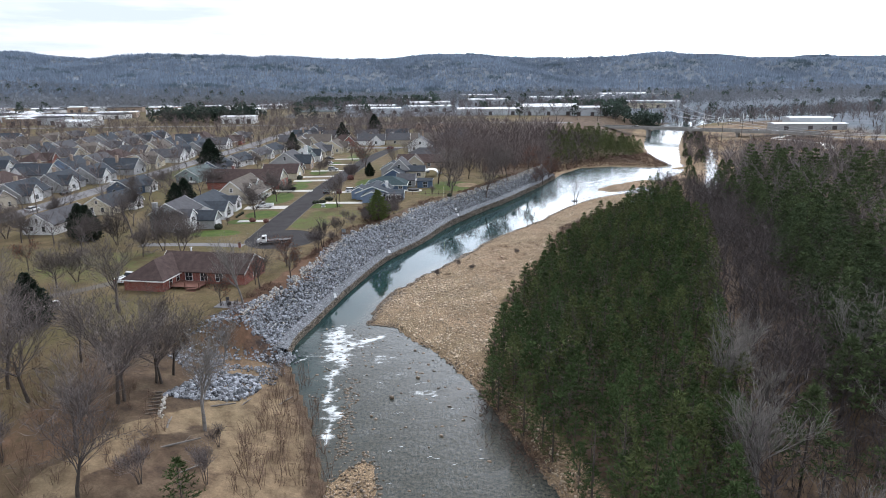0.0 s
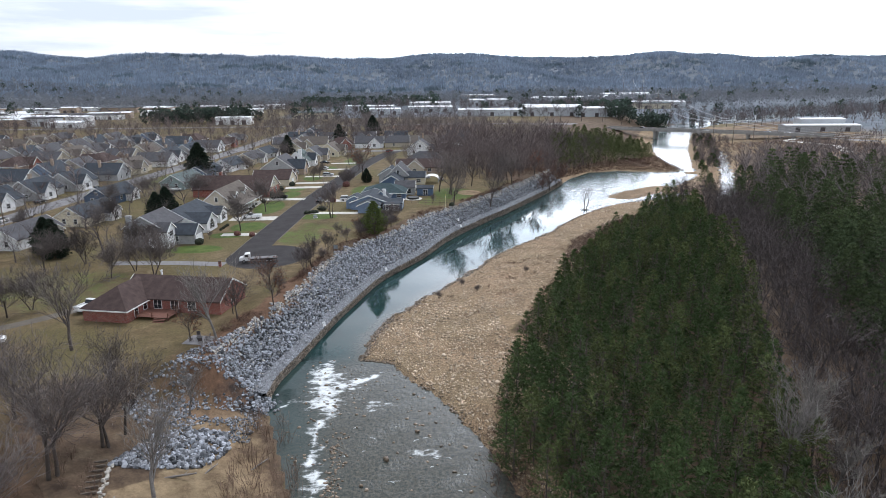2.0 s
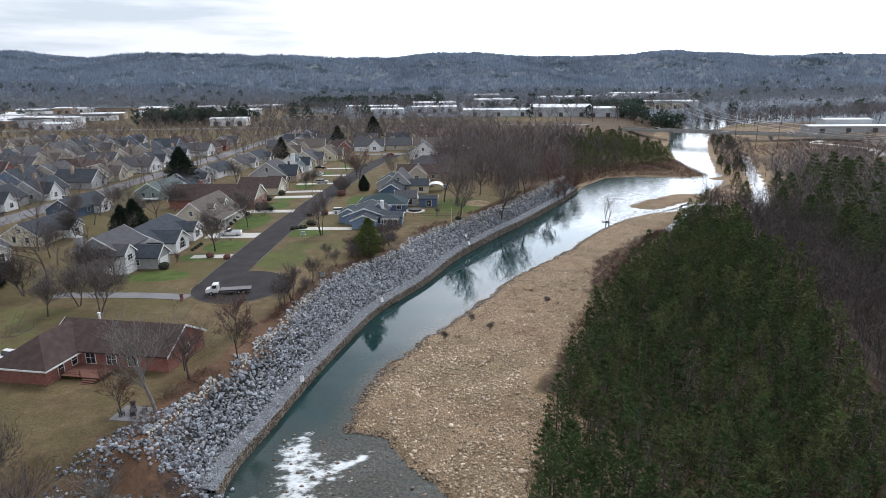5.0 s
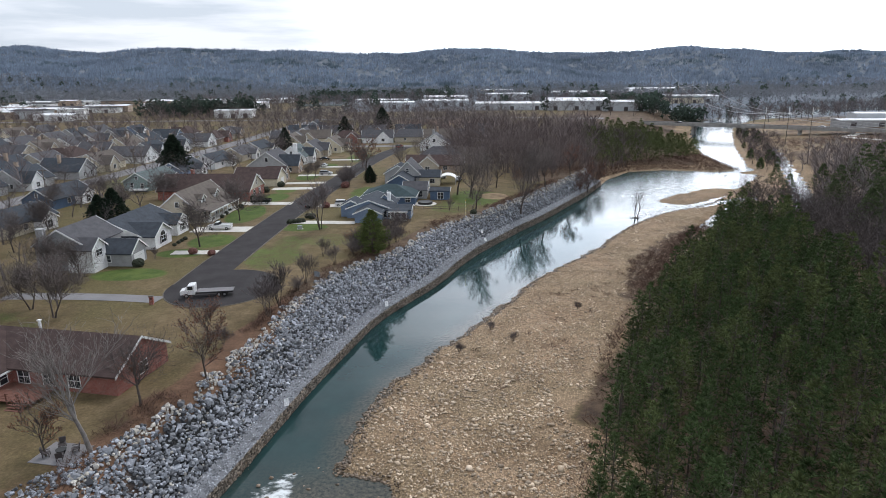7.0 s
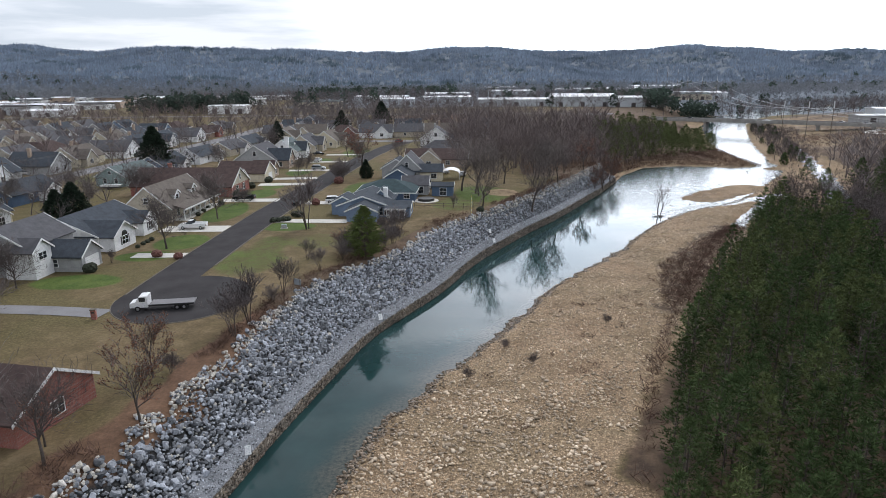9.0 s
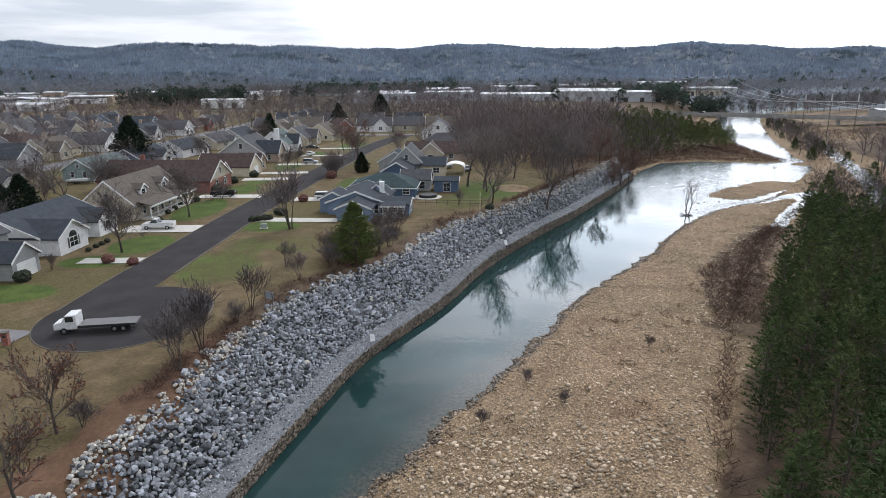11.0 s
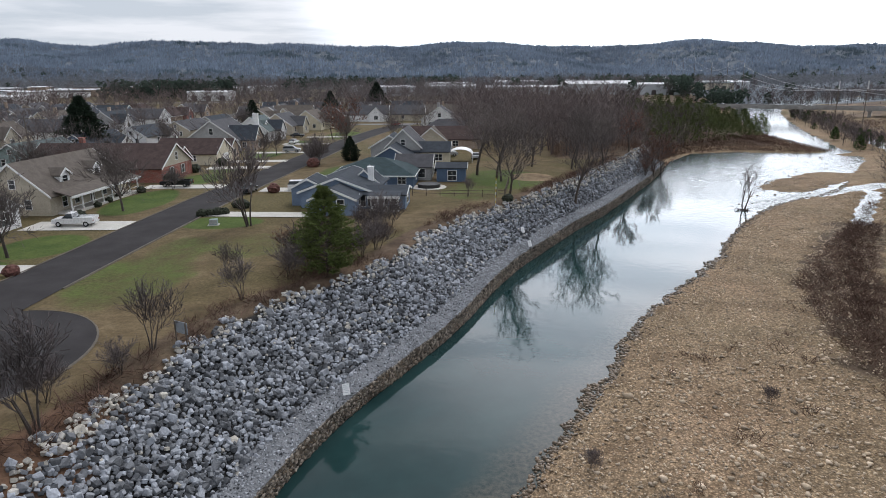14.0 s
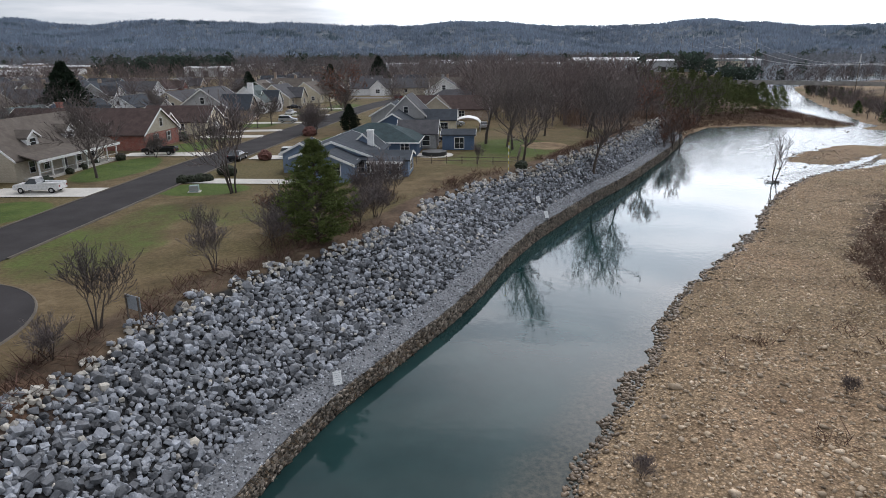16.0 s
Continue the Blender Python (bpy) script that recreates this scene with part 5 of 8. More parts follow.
PLACES = {
    "round": [(-42, 22.6, 1.22), (-40.6, 48.5, 1.25), (-34.6, 112, 0.8), (-33, 119.5, 0.8), (-58.8, -20, 1.0), (-67, -43, 1.0), (-80, 20, 1.0), (-96, 62, 1.0), (-75, 60, 0.9), (-66, 132, 1.0), (-60, 190, 1.0),
              (-56, 0, 0.9), (-76, -14, 1.1), (-93, -6, 1.1), (-100, 20, 1.0), (-18, 142, 1.0)],
    "round_b": [(-55.6, -15, 1.05), (-50, -19, 1.15), (-65, -39, 1.0), (-72, 78, 1.0), (-93, 84, 0.9), (-40, 67, 0.5), (-70, -8, 1.1), (-63, 2, 1.0), (-64, -96, 1.1), (-104, 2, 1.2), (-84, 40, 1.0)],
    "tall": [(-33.5, -92.2, 1.1), (-30.6, -80.4, 0.85), (-47.8, -58.6, 1.15), (16.8, 80.6, 1.2), (20.4, 76.2, 1.2), (34.5, 68.2, 1.15), (-31.5, -84.4, 0.9), (-56, -78, 1.0), (-68, -66, 1.1), (-42, -112, 1.1), (-38, -84, 1.05), (-44, -80, 0.95), (-50, -88, 1.1), (-33, -104, 1.0), (-29, -112, 0.9), (-58, -92, 1.1), (-46, -102, 1.05), (-62, -76, 1.0), (-70, -84, 1.1), (-78, -52, 1.0), (46, 92, 1.0), (38, 88, 0.9)],
    "tall_b": [(-33.0, -91.4, 1.0), (-30.9, -84.2, 0.85), (-36, -72, 0.8), (-45, -92, 1.1), (20.9, 72.6, 0.95), (-25, -46.8, 0.68), (-52, -98, 1.0), (-60, -108, 1.0), (-74, -100, 1.1), (-84, -72, 1.0), (-88, -90, 1.1), (-36, -120, 1.0), (46, 104, 1.0), (30, 92, 0.95), (41, 98, 1.05), (-24, 160, 0.9), (6, 150, 1.0), (-2, 128, 0.9)],
    "many": [(-14.4, -4, 1.0), (-16.5, -15.5, 1.35), (-14, 13.4, 0.7), (-10.8, 7.1, 0.75), (-18.4, 37.2, 2.15), (13.5, 57, 0.6), (-24.4, -108, 0.9), (-36, -97, 0.9), (-40, -106, 1.1), (-19, -98, 0.6), (-18, -106, 0.9), (-17, -20, 1.1), (-48, 13.5, 0.45), (52, 112, 1.1)],
    "lean": [(20.7, 58.3, 1.3)],
    "pale": [(-21.9, -94, 0.95), (-26.1, -55.6, 0.9), (-25.6, -72, 0.6), (42.6, -114, 0.95), (47, -95, 0.9), (66, -94, 1.05), (54, -86, 0.85), (74, -100, 0.85), (84, -86, 0.8), (60, -110, 0.8), (72, -78, 0.8), (44, -108, 0.7), (52, -96, 0.65), (64, -120, 0.8), (80, -108, 0.85), (46, -122, 0.7)],
    "shrub": [(-18.6, 98, 2.3), (-20.5, 101, 2.0), (1.3, 35, 1.6), (-1.5, 30.5, 1.5), (0.5, 24, 1.35), (-1.0, 20.5, 1.2), (-6.5, 17.5, 1.75), (-7.8, 14, 1.2), (-7.5, 21, 1.0), (-18, -12, 1.0), (-15, -8, 0.8), (-4, 24, 1.0), (-21, -30, 0.8), (35, -2, 0.5), (18, -10, 0.55), (21, -16, 0.5), (12, -19, 0.55)],
}
for i, (k, rows) in enumerate(PLACES.items()):
    plant(BARE[k], rows, 700 + i)
plant(russet, [(-20, -40, 1.0), (-14.7, 118, 2.0), (-30, -56.3, 0.85), (-22.5, -31, 1.0), (-26.5, -44, 0.8), (-9, 19, 0.55), (66, 116, 1.5), (71, 123, 1.4), (60, 118, 1.5), (76, 140, 1.4), (-80, -30, 1.0), (62, 110, 1.1)], 720)
river_tree = tree_thing("snag_tree", bare_tree(20, 11.5, 0.5, 3, 2, 0.36, (3, 2, 2), 0, 0.03), "small leafless tree standing in the river with driftwood", group="")
plant(river_tree, [(71.7, 77.9, 1.0)], 3, sink=-0.7)
rr = random.Random(77)
rows = []
for _ in range(70):
    p = Vector((rr.gauss(0, 0.7), rr.gauss(0, 0.5), rr.uniform(0, 0.7)))
    d = Vector((rr.gauss(0, 1), rr.gauss(0, 0.8), rr.gauss(0, 0.25))).normalized() * rr.uniform(0.5, 1.5)
    rows.append((*(p - d * 0.5), *(p + d * 0.5), rr.uniform(0.02, 0.07), 0.015))
V, F = limbs(rows, 4)
drift = tagged(new("driftwood_pile", mesh_np("driftwood_pile", V, F, M["bark"])), "tangle of dark driftwood caught in the river", "driftwood")
drift.matrix_basis = pose(71.4, 77.3, -0.35, 0, 0, 20)

# brush: saplings and weeds, past counting
stalks = []
for k in range(6):
    r = random.Random(90 + k)
    rows = []
    for _ in range(16):
        a = r.uniform(0, 6.28)
        p = Vector((r.gauss(0, 0.25), r.gauss(0, 0.25), -0.1))
        e = p + Vector((math.cos(a) * r.uniform(0.1, 0.6), math.sin(a) * r.uniform(0.1, 0.6), r.uniform(0.8, 2.0)))
        rows.append((*p, *e, 0.016, 0.008))
        for _ in range(3):
            q = p.lerp(e, r.uniform(0.35, 0.95))
            f = q + Vector((r.gauss(0, 0.35), r.gauss(0, 0.35), r.uniform(0.1, 0.5)))
            rows.append((*q, *f, 0.01, 0.006))
    stalks.append(twigs_of(rows))
sprawl = []
for k in range(6):
    r = random.Random(190 + k)
    rows = []
    for _ in range(30):
        a, b = r.uniform(0, 6.28), r.uniform(0.2, 0.9)
        p = Vector((r.gauss(0, 0.4), r.gauss(0, 0.4), r.uniform(-0.1, 0.3)))
        rows.append((*p, *(p + Vector((math.cos(a) * b, math.sin(a) * b, r.uniform(0.1, 0.8)))), 0.022, 0.01))
    sprawl.append(twigs_of(rows))
band = sow([(-17, -70), (-12, -70), (-8.5, -88), (-5, -104), (-5, -122), (-14, -122), (-16, -100)], 2.3, 81)
thicket("bank_brush", stalks, band, (0.8, 2.3), M["brush"], "dry brown saplings and weeds on the river bank", "brush", 82)
EDGE = [(14, -92), (17, -76), (21, -62), (25, -49), (31, -33), (38, -17), (50, 7), (70, 40), (98, 78), (104, 84), (75, 50), (54, 16), (41, -10), (33, -26), (27, -44), (22, -58), (20, -70), (21, -88), (24, -100), (20, -104)]
thicket("pine_edge_brush", sprawl, sow(EDGE, 1.1, 83), (0.8, 1.7), M["briar"], "russet briars at the foot of the pines", "brush", 84)
bushy = sow([(26, -20), (33, -24), (48, 2), (62, 24), (52, 26), (42, 14), (34, 0)], 2.6, 85)
bushy = np.vstack([bushy[np.random.RandomState(3).rand(len(bushy)) < 0.28], sow([(46, 3), (51, 19), (55, 29), (66, 41), (80, 57), (90, 70), (88, 60), (76, 44), (67, 31), (61, 17), (55, 4)], 1.0, 185)])
thicket("bar_weeds", sprawl, np.vstack([bushy, [(14.5, -18.6), (14.9, -18.9), (20, -30), (24, -14), (17, -32), (29, 4), (32, 8), (33, 7), (33.5, 6.2), (32.2, 7.2), (36.9, 8.8), (36.2, 8.2), (37.8, 9.3), (30.6, -7.6), (30, -7.2)]]), (0.5, 1.25), M["briar"], "dry weeds rooted in the gravel", "weeds", 86)
island = sow([(80, 152), (99, 172), (118, 176.5), (139, 169), (151, 174), (153, 200), (158, 232), (150, 240), (140, 214), (120, 200), (100, 190), (84, 170)], 1.35, 87)
thicket("island_brush", sprawl, island, (0.7, 1.5), M["briar"], "brown brush on the low point of land", "brush", 88)

rr = random.Random(186)
fringe = []
for i in range(len(wall_pts) - 1):
    p, d = wall_pts[i], (wall_pts[i + 1] - wall_pts[i]).normalized()
    w = float(slope_width(np.array([(p.x, p.y)]))[0])
    if math.sin(p.y * 0.21) + math.sin(p.y * 0.083 + 2) > -0.3 + rr.gauss(0, 0.4):
        for _ in range(2):
            fringe.append((p + Vector((-d.y, d.x)) * (w + rr.uniform(0.2, 3.4)) + d * rr.uniform(0, 0.8))[:])
fringe = np.vstack([fringe, sow([(-9, 13), (-5, 19), (0, 26), (3, 33), (1, 37), (-3, 31), (-9, 22)], 1.1, 187)])
thicket("bank_top_weeds", sprawl, fringe, (0.5, 1.3), M["briar"], "dry brown weeds along the top of the rock bank", "weeds", 188)
LITTER_BRUSH = sow([(-80, -118), (-30, -118), (-24, -100), (-30, -90), (-40, -80), (-60, -74), (-84, -80)], 2.3, 181)
thicket("woodland_brush", stalks, LITTER_BRUSH, (0.6, 1.7), M["brush"], "sparse dry undergrowth below bare trees", "brush", 182)


def log(x, y, turn, length, r):
    rows = [(-length / 2, 0, r, 0, 0.1, r, r, r * 0.9), (0, 0.1, r, length / 2, -0.1, r * 1.3, r * 0.9, r * 0.6), (length * 0.2, 0, r, length * 0.35, 0.5, r + 0.4, r * 0.4, 0.02)]
    V, F = limbs(rows, 7)
    ob = tagged(new("fallen_log", mesh_np("fallen_log", V, F, M["sycamore"], True)), "pale fallen log lying on the bare bank", "log", "fallen logs")
    ob.matrix_basis = pose(x, y, height(x, y), 0, 0, turn)


for row in ((-22, -88, 15, 5, 0.16), (-19, -85, 70, 3, 0.12), (-24, -100, 25, 7, 0.15), (-21, -104, 40, 5, 0.12), (-14, -82, 60, 4, 0.12), (-26, -95, 100, 3, 0.14)):
    log(*row)
steps = thing("log_steps", pose(-30.4, -87.8, height(-30.4, -87.8), 0, 0, 14), "rough timber steps down the bank beside stacked stones", "steps")
rr = random.Random(55)
step_at = steps.matrix_basis.copy()
for i in range(7):
    q = step_at @ Vector((0, -i * 1.0, 0))
    z0 = height(q.x, q.y) - step_at.translation.z
    part("step", box(-0.95, 0.95, -0.1 - i * 1.0, 0.1 - i * 1.0, z0 - 0.1, z0 + 0.16), M["pole_wood"], steps)
stone_me = [mesh_np("stone", V, F, M["pale_rock"]) for V, F in ROCKS[:5]]
for i in range(24):
    q = Vector((1.35 + rr.gauss(0, 0.14), 0.4 - i * 0.31, 0))
    w = step_at @ q
    ob = put("stone", rr.choice(stone_me), steps)
    ob.matrix_basis = Matrix.Translation((q.x, q.y, height(w.x, w.y) - step_at.translation.z + 0.12)) @ Matrix.Rotation(rr.uniform(0, 6), 4, "Z") @ Matrix.Scale(rr.uniform(0.35, 0.6), 4)

# woods that nobody could count
WOOD = []
for k in range(6):
    t, b = bare_tree(30 + k, 13, 1.15, 3, 1, 0.26, (3, 3, 2), 0, 0.026)
    WOOD.append(joined(limbs(t, 4), limbs_and_twigs(b, 0.06)))

def far_crown(seed, cards, wide, tall, size):
    """A rounded far-off crown of small leaf masses on an uneven shell, over a stem."""
    r = random.Random(seed)
    V, F = [], []
    for _ in range(cards):
        d = Vector((r.gauss(0, 1), r.gauss(0, 1), r.gauss(0.25, 1))).normalized()
        c = Vector((d.x * wide, d.y * wide, tall * 0.58 + d.z * tall * 0.42)) * r.uniform(0.72, 1.05)
        e, g = (Vector((r.gauss(0, 1), r.gauss(0, 1), r.gauss(0, 0.8))).normalized() * size * r.uniform(0.6, 1.3) for _ in range(2))
        k0 = len(V)
        V += [(c - e)[:], (c + e)[:], (c + g)[:]]
        F.append((k0, k0 + 1, k0 + 2))
    k0 = len(V)
    V += [(-0.35, 0, -1), (0.35, 0, -1), (0, 0, tall * 0.7)]
    F.append((k0, k0 + 1, k0 + 2))
    return np.array(V), np.array(F)


FARWOOD = [far_crown(60 + k, 26, 3.6, 10.0, 1.3) for k in range(8)]
EVERGREEN = [far_crown(160 + k, 80, 3.6, 11.5, 1.5) for k in range(6)]
SPIRES = []
for k in range(8):
    r = random.Random(260 + k)
    V, F = [], []
    for _ in range(12):
        x, y, a, h = r.gauss(0, 2.6), r.gauss(0, 2.6), r.uniform(0, math.tau), r.uniform(5, 10.5)
        w = r.uniform(0.6, 1.3)
        k0 = len(V)
        V += [(x - math.cos(a) * w, y - math.sin(a) * w, r.uniform(-0.5, 3)), (x + math.cos(a) * w, y + math.sin(a) * w, r.uniform(-0.5, 3)), (x * 1.35, y * 1.35, h)]
        F.append((k0, k0 + 1, k0 + 2))
    SPIRES.append((np.array(V), np.array(F)))
MIDWOOD = []
for k in range(6):
    r = random.Random(280 + k)
    rows = [(0, 0, -0.5, r.gauss(0, 0.3), r.gauss(0, 0.3), 6.5, 0.22, 0.12)]
    for _ in range(34):
        z = r.uniform(2.5, 9.0)
        a, b = r.uniform(0, math.tau), r.uniform(0.5, 1.0) * (3.6 - 0.28 * abs(z - 5))
        p = Vector((math.cos(a) * b * 0.3, math.sin(a) * b * 0.3, z))
        rows.append((*p, *(p + Vector((math.cos(a) * b, math.sin(a) * b, r.uniform(1.2, 3.6)))), 0.1, 0.04))
    MIDWOOD.append(twigs_of(rows, k))
BLOB = []
for k in range(6):
    V, F = needle_tree(480 + k, 10, 3.4, 7, 5, 2, 0.1, 5, 1.5, 0.2, 0.4)[2:]
    BLOB.append((V, F))

OLD_PINE = [needle_tree(490 + i, 11.0 + i, 4.0, 11, 6, 3, 0.2, 7, 0.75, 0.12, 0.09)[2:] for i in range(4)]

FINE_WOOD = []
for k in range(5):
    t, b = bare_tree(130 + k, 14, 0.95, 4, 1, 0.24, (3, 3, 2, 2), 0, 0.022)
    FINE_WOOD.append(joined(limbs(t, 5), limbs_and_twigs(b, 0.05)))
upstream = sow([(20, 132), (30, 112), (50, 116), (64, 142), (78, 168), (88, 190), (96, 225), (110, 270), (100, 300), (60, 290), (30, 240), (14, 180)], 6.4, 91)
ahead = upstream[:, 1] < 178
thicket("riverside_woods", FINE_WOOD, upstream[ahead], (0.75, 1.3), M["twig_wine"], "leafless grey-brown woods beside the river", "woods", 92)
thicket("riverside_woods", MIDWOOD, upstream[~ahead], (1.0, 1.5), M["twig_wine"], "leafless woods behind the riverside trees", "woods", 292)
thicket("riverside_pines", OLD_PINE, sow([(82, 170), (110, 188), (134, 192), (148, 214), (152, 250), (140, 280), (110, 270), (88, 220)], 4.6, 93), (0.55, 0.95), M["needles_olive"], "dark pines along the far river bend", "pine stand", 94)
right = sow([(34, -150), (30, -124), (48, -98), (62, -78), (74, -50), (84, -25), (98, 14), (112, 60), (122, 86), (132, 92), (142, 108), (160, 132), (176, 176), (220, 200), (250, 150), (230, 40), (200, -60), (160, -120), (100, -150), (60, -160)], 6.2, 95)
dch = to_line(right, SIDE_CHANNEL)[0]
right = right[dch > 4]
thicket("right_bank_woods", WOOD, right[right[:, 0] < 125], (0.65, 1.1), M["shaded_twig"], "leafless brown woods on the low right bank", "woods", 96)
thicket("right_bank_woods", MIDWOOD, right[right[:, 0] >= 125], (0.8, 1.3), M["twig"], "leafless woods farther back on the right bank", "woods", 296)
under = sow([(40, -104), (60, -80), (72, -52), (84, -25), (98, 14), (112, 60), (130, 90), (150, 80), (140, 0), (110, -80), (70, -140), (32, -140), (30, -118)], 2.6, 97)
thicket("understory", stalks, under, (1.4, 3.0), M["shaded_twig"], "tangled leafless understory", "brush", 98)
mixed = sow([(60, -104), (72, -76), (84, -48), (98, -14), (116, 30), (130, 62), (150, 92), (200, 120), (210, 40), (180, -40), (130, -110), (80, -124)], 5.4, 99)
thicket("right_bank_pines", OLD_PINE, mixed[waves(mixed, 34, 79) > 0.12], (0.85, 1.4), M["dark_needles"], "scattered older pines among the bare woods", "pines", 100)
strip = sow([(52, -92), (60, -72), (70, -48), (82, -22), (94, 16), (103, 54), (100, 76), (114, 94), (128, 94), (121, 60), (107, 14), (93, -26), (82, -52), (71, -78), (62, -98)], 3.7, 293)
thicket("bare_strip", WOOD, strip, (0.6, 0.95), M["shaded_twig"], "wine-brown leafless trees between young and old pines", "woods", 294)
edge_pines = sow([(64, -100), (72, -74), (83, -50), (95, -24), (104, -2), (114, -8), (104, -30), (94, -56), (84, -80), (74, -104)], 5.2, 193)
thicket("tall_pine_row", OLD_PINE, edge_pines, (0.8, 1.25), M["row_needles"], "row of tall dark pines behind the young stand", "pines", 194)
shore2 = sow([(163, 178), (175, 172), (196, 214), (222, 270), (244, 316), (232, 324), (206, 280), (180, 222)], 4, 101)
thicket("channel_brush", MIDWOOD, shore2, (0.3, 0.6), M["twig_wine"], "scrub between the two channels", "brush", 102)
bank_scrub = sow([(153, 160), (162, 184), (184, 236), (218, 318), (250, 380), (258, 374), (232, 316), (200, 240), (180, 196), (166, 164)], 4.0, 195)
thicket("far_bank_scrub", MIDWOOD, bank_scrub, (0.3, 0.65), M["twig"], "grey leafless scrub lining the far bank", "brush", 196)
thicket("far_bank_evergreens", BLOB, bank_scrub[::4], (0.3, 0.55), M["needles"], "low green bushes lining the far bank", "bushes", 197)

thicket("riverside_saplings", MIDWOOD, sow([(22, 124), (34, 110), (52, 112), (66, 130), (80, 156), (98, 178), (120, 205), (130, 250), (90, 270), (40, 230), (20, 170)], 4.2, 198), (0.5, 0.95), M["twig_wine"], "leafless saplings filling the riverside woods", "saplings", 199)
thicket("riverside_understory", stalks, sow([(38, 108), (54, 112), (66, 128), (78, 150), (92, 172), (80, 178), (60, 150), (40, 126)], 2.2, 191), (0.8, 2.2), M["brush"], "tangled brown undergrowth at the edge of the riverside woods", "brush", 192)

# ---- roads ----
Z = lambda x, y: height(x, y)


def ribbon(name, pts, width, material, label, lift=0.05, kerb=False, kerb_from=None, category="road"):
    """A strip of paving that follows a line over the ground, with its edge."""
    pts = resample([Vector(p) for p in pts], 3.0)
    for _ in range(4):
        pts = [pts[0]] + [(a + b * 2 + c) / 4 for a, b, c in zip(pts[:-2], pts[1:-1], pts[2:])] + [pts[-1]]
    rows = []
    for i, p in enumerate(pts):
        d = (pts[min(i + 1, len(pts) - 1)] - pts[max(i - 1, 0)]).normalized()
        rows.append((p, Vector((-d.y, d.x))))
    cols = [-width / 2, -width / 4, 0, width / 4, width / 2]
    P = np.array([(p + n * c)[:] for p, n in rows for c in cols])
    z = land(P)[0] + lift
    k = len(cols)
    F = [(i * k + j, i * k + j + 1, (i + 1) * k + j + 1, (i + 1) * k + j) for i in range(len(rows) - 1) for j in range(k - 1)]
    V = np.column_stack([P, z])
    ob = tagged(new(name, mesh_np(name, V, np.array(F)[:, ::-1], material)), label, category, kind="structure")
    if kerb:
        for side in (-1, 1):
            prof = [(0.0, -0.1), (0.0, 0.09), (0.18, 0.09), (0.24, -0.1)]
            V, F = [], []
            keep_rows = [(p, n) for p, n in rows if not kerb_from or p.y > kerb_from[(side + 1) // 2]]
            for p, n in keep_rows:
                zz = Z(*(p + n * side * width / 2)) + lift
                for a, b in prof:
                    q = p + n * side * (width / 2 + a)
                    V.append((q.x, q.y, zz + b))
            for i in range(len(keep_rows) - 1):
                for j in range(3):
                    a = i * 4 + j
                    F.append((a, a + 1, a + 5, a + 4))
            put("kerb", mesh_np("kerb", V, np.array(F), M["kerb"]), ob, "worn concrete kerb")
    return ob


STREET = [(-33.9, -7), (-33.4, 7), (-32.2, 25), (-30.0, 55), (-26.2, 88), (-22.0, 122), (-17.0, 160), (-10.0, 196), (-2, 222)]
ribbon("road", STREET, 7.6, M["asphalt"], "dark new asphalt residential street", 0.05, True, (9.0, -5.0))
# the turning circle
bm = bmesh.new()
ring = []
for i in range(40):
    a = i * math.tau / 40
    x, y = -28.6 + 9.4 * math.cos(a), -5.4 + 10.2 * math.sin(a)
    ring.append(bm.verts.new((x, y, Z(x, y) + 0.062)))
mid = bm.verts.new((-28.6, -5.4, Z(-28.6, -5.4) + 0.066))
for i in range(40):
    bm.faces.new((mid, ring[i], ring[(i + 1) % 40]))
turning = tagged(part("turning_circle", bm, M["asphalt"], None), "dark asphalt turning circle at the end of the street", "road", kind="structure")
V, F = [], []
for i in range(41):
    a = radians(92) + i * radians(-268) / 40
    for k, dz in ((0.0, 0.0), (0.0, 0.09), (0.1, 0.09), (0.16, 0.0)):
        x, y = -28.6 + (9.4 + k) * math.cos(a), -5.4 + (10.2 + k) * math.sin(a)
        V.append((x, y, PLAIN + dz))
for i in range(40):
    for j in range(3):
        F.append((i * 4 + j, i * 4 + j + 1, i * 4 + j + 5, i * 4 + j + 4))
put("kerb", mesh_np("kerb", V, np.array(F), M["kerb"]), turning, "worn concrete kerb")

ribbon("road_west", [(-128, -60), (-122, 20), (-115, 90), (-107, 160), (-99, 235), (-92, 300), (-80, 380)], 9.0, M["asphalt_old"], "older grey asphalt street", 0.05)
ribbon("road_cross", [(-99, 238), (-60, 226), (-2, 222), (30, 230)], 7.0, M["asphalt_old"], "grey cross street", 0.07)
ribbon("road_far", [(-420, 405), (-150, 398), (60, 402), (150, 392), (148, 391)], 10.0, M["asphalt_old"], "grey through road beyond the houses", 0.07)
ribbon("road_right", [(302, 282), (360, 240), (440, 190), (600, 120)], 11.0, M["asphalt_old"], "pale road beyond the bridge", 0.07)
ribbon("track_right", [(262, 205), (280, 240), (268, 280), (290, 296)], 6.0, M["concrete"], "pale gravel track", 0.07)
ribbon("drive_west", [(-70, -52), (-62, -46), (-56, -40), (-52, -34)], 2.8, M["kerb"], "worn gravel driveway to the brick house", 0.06, category="driveway")
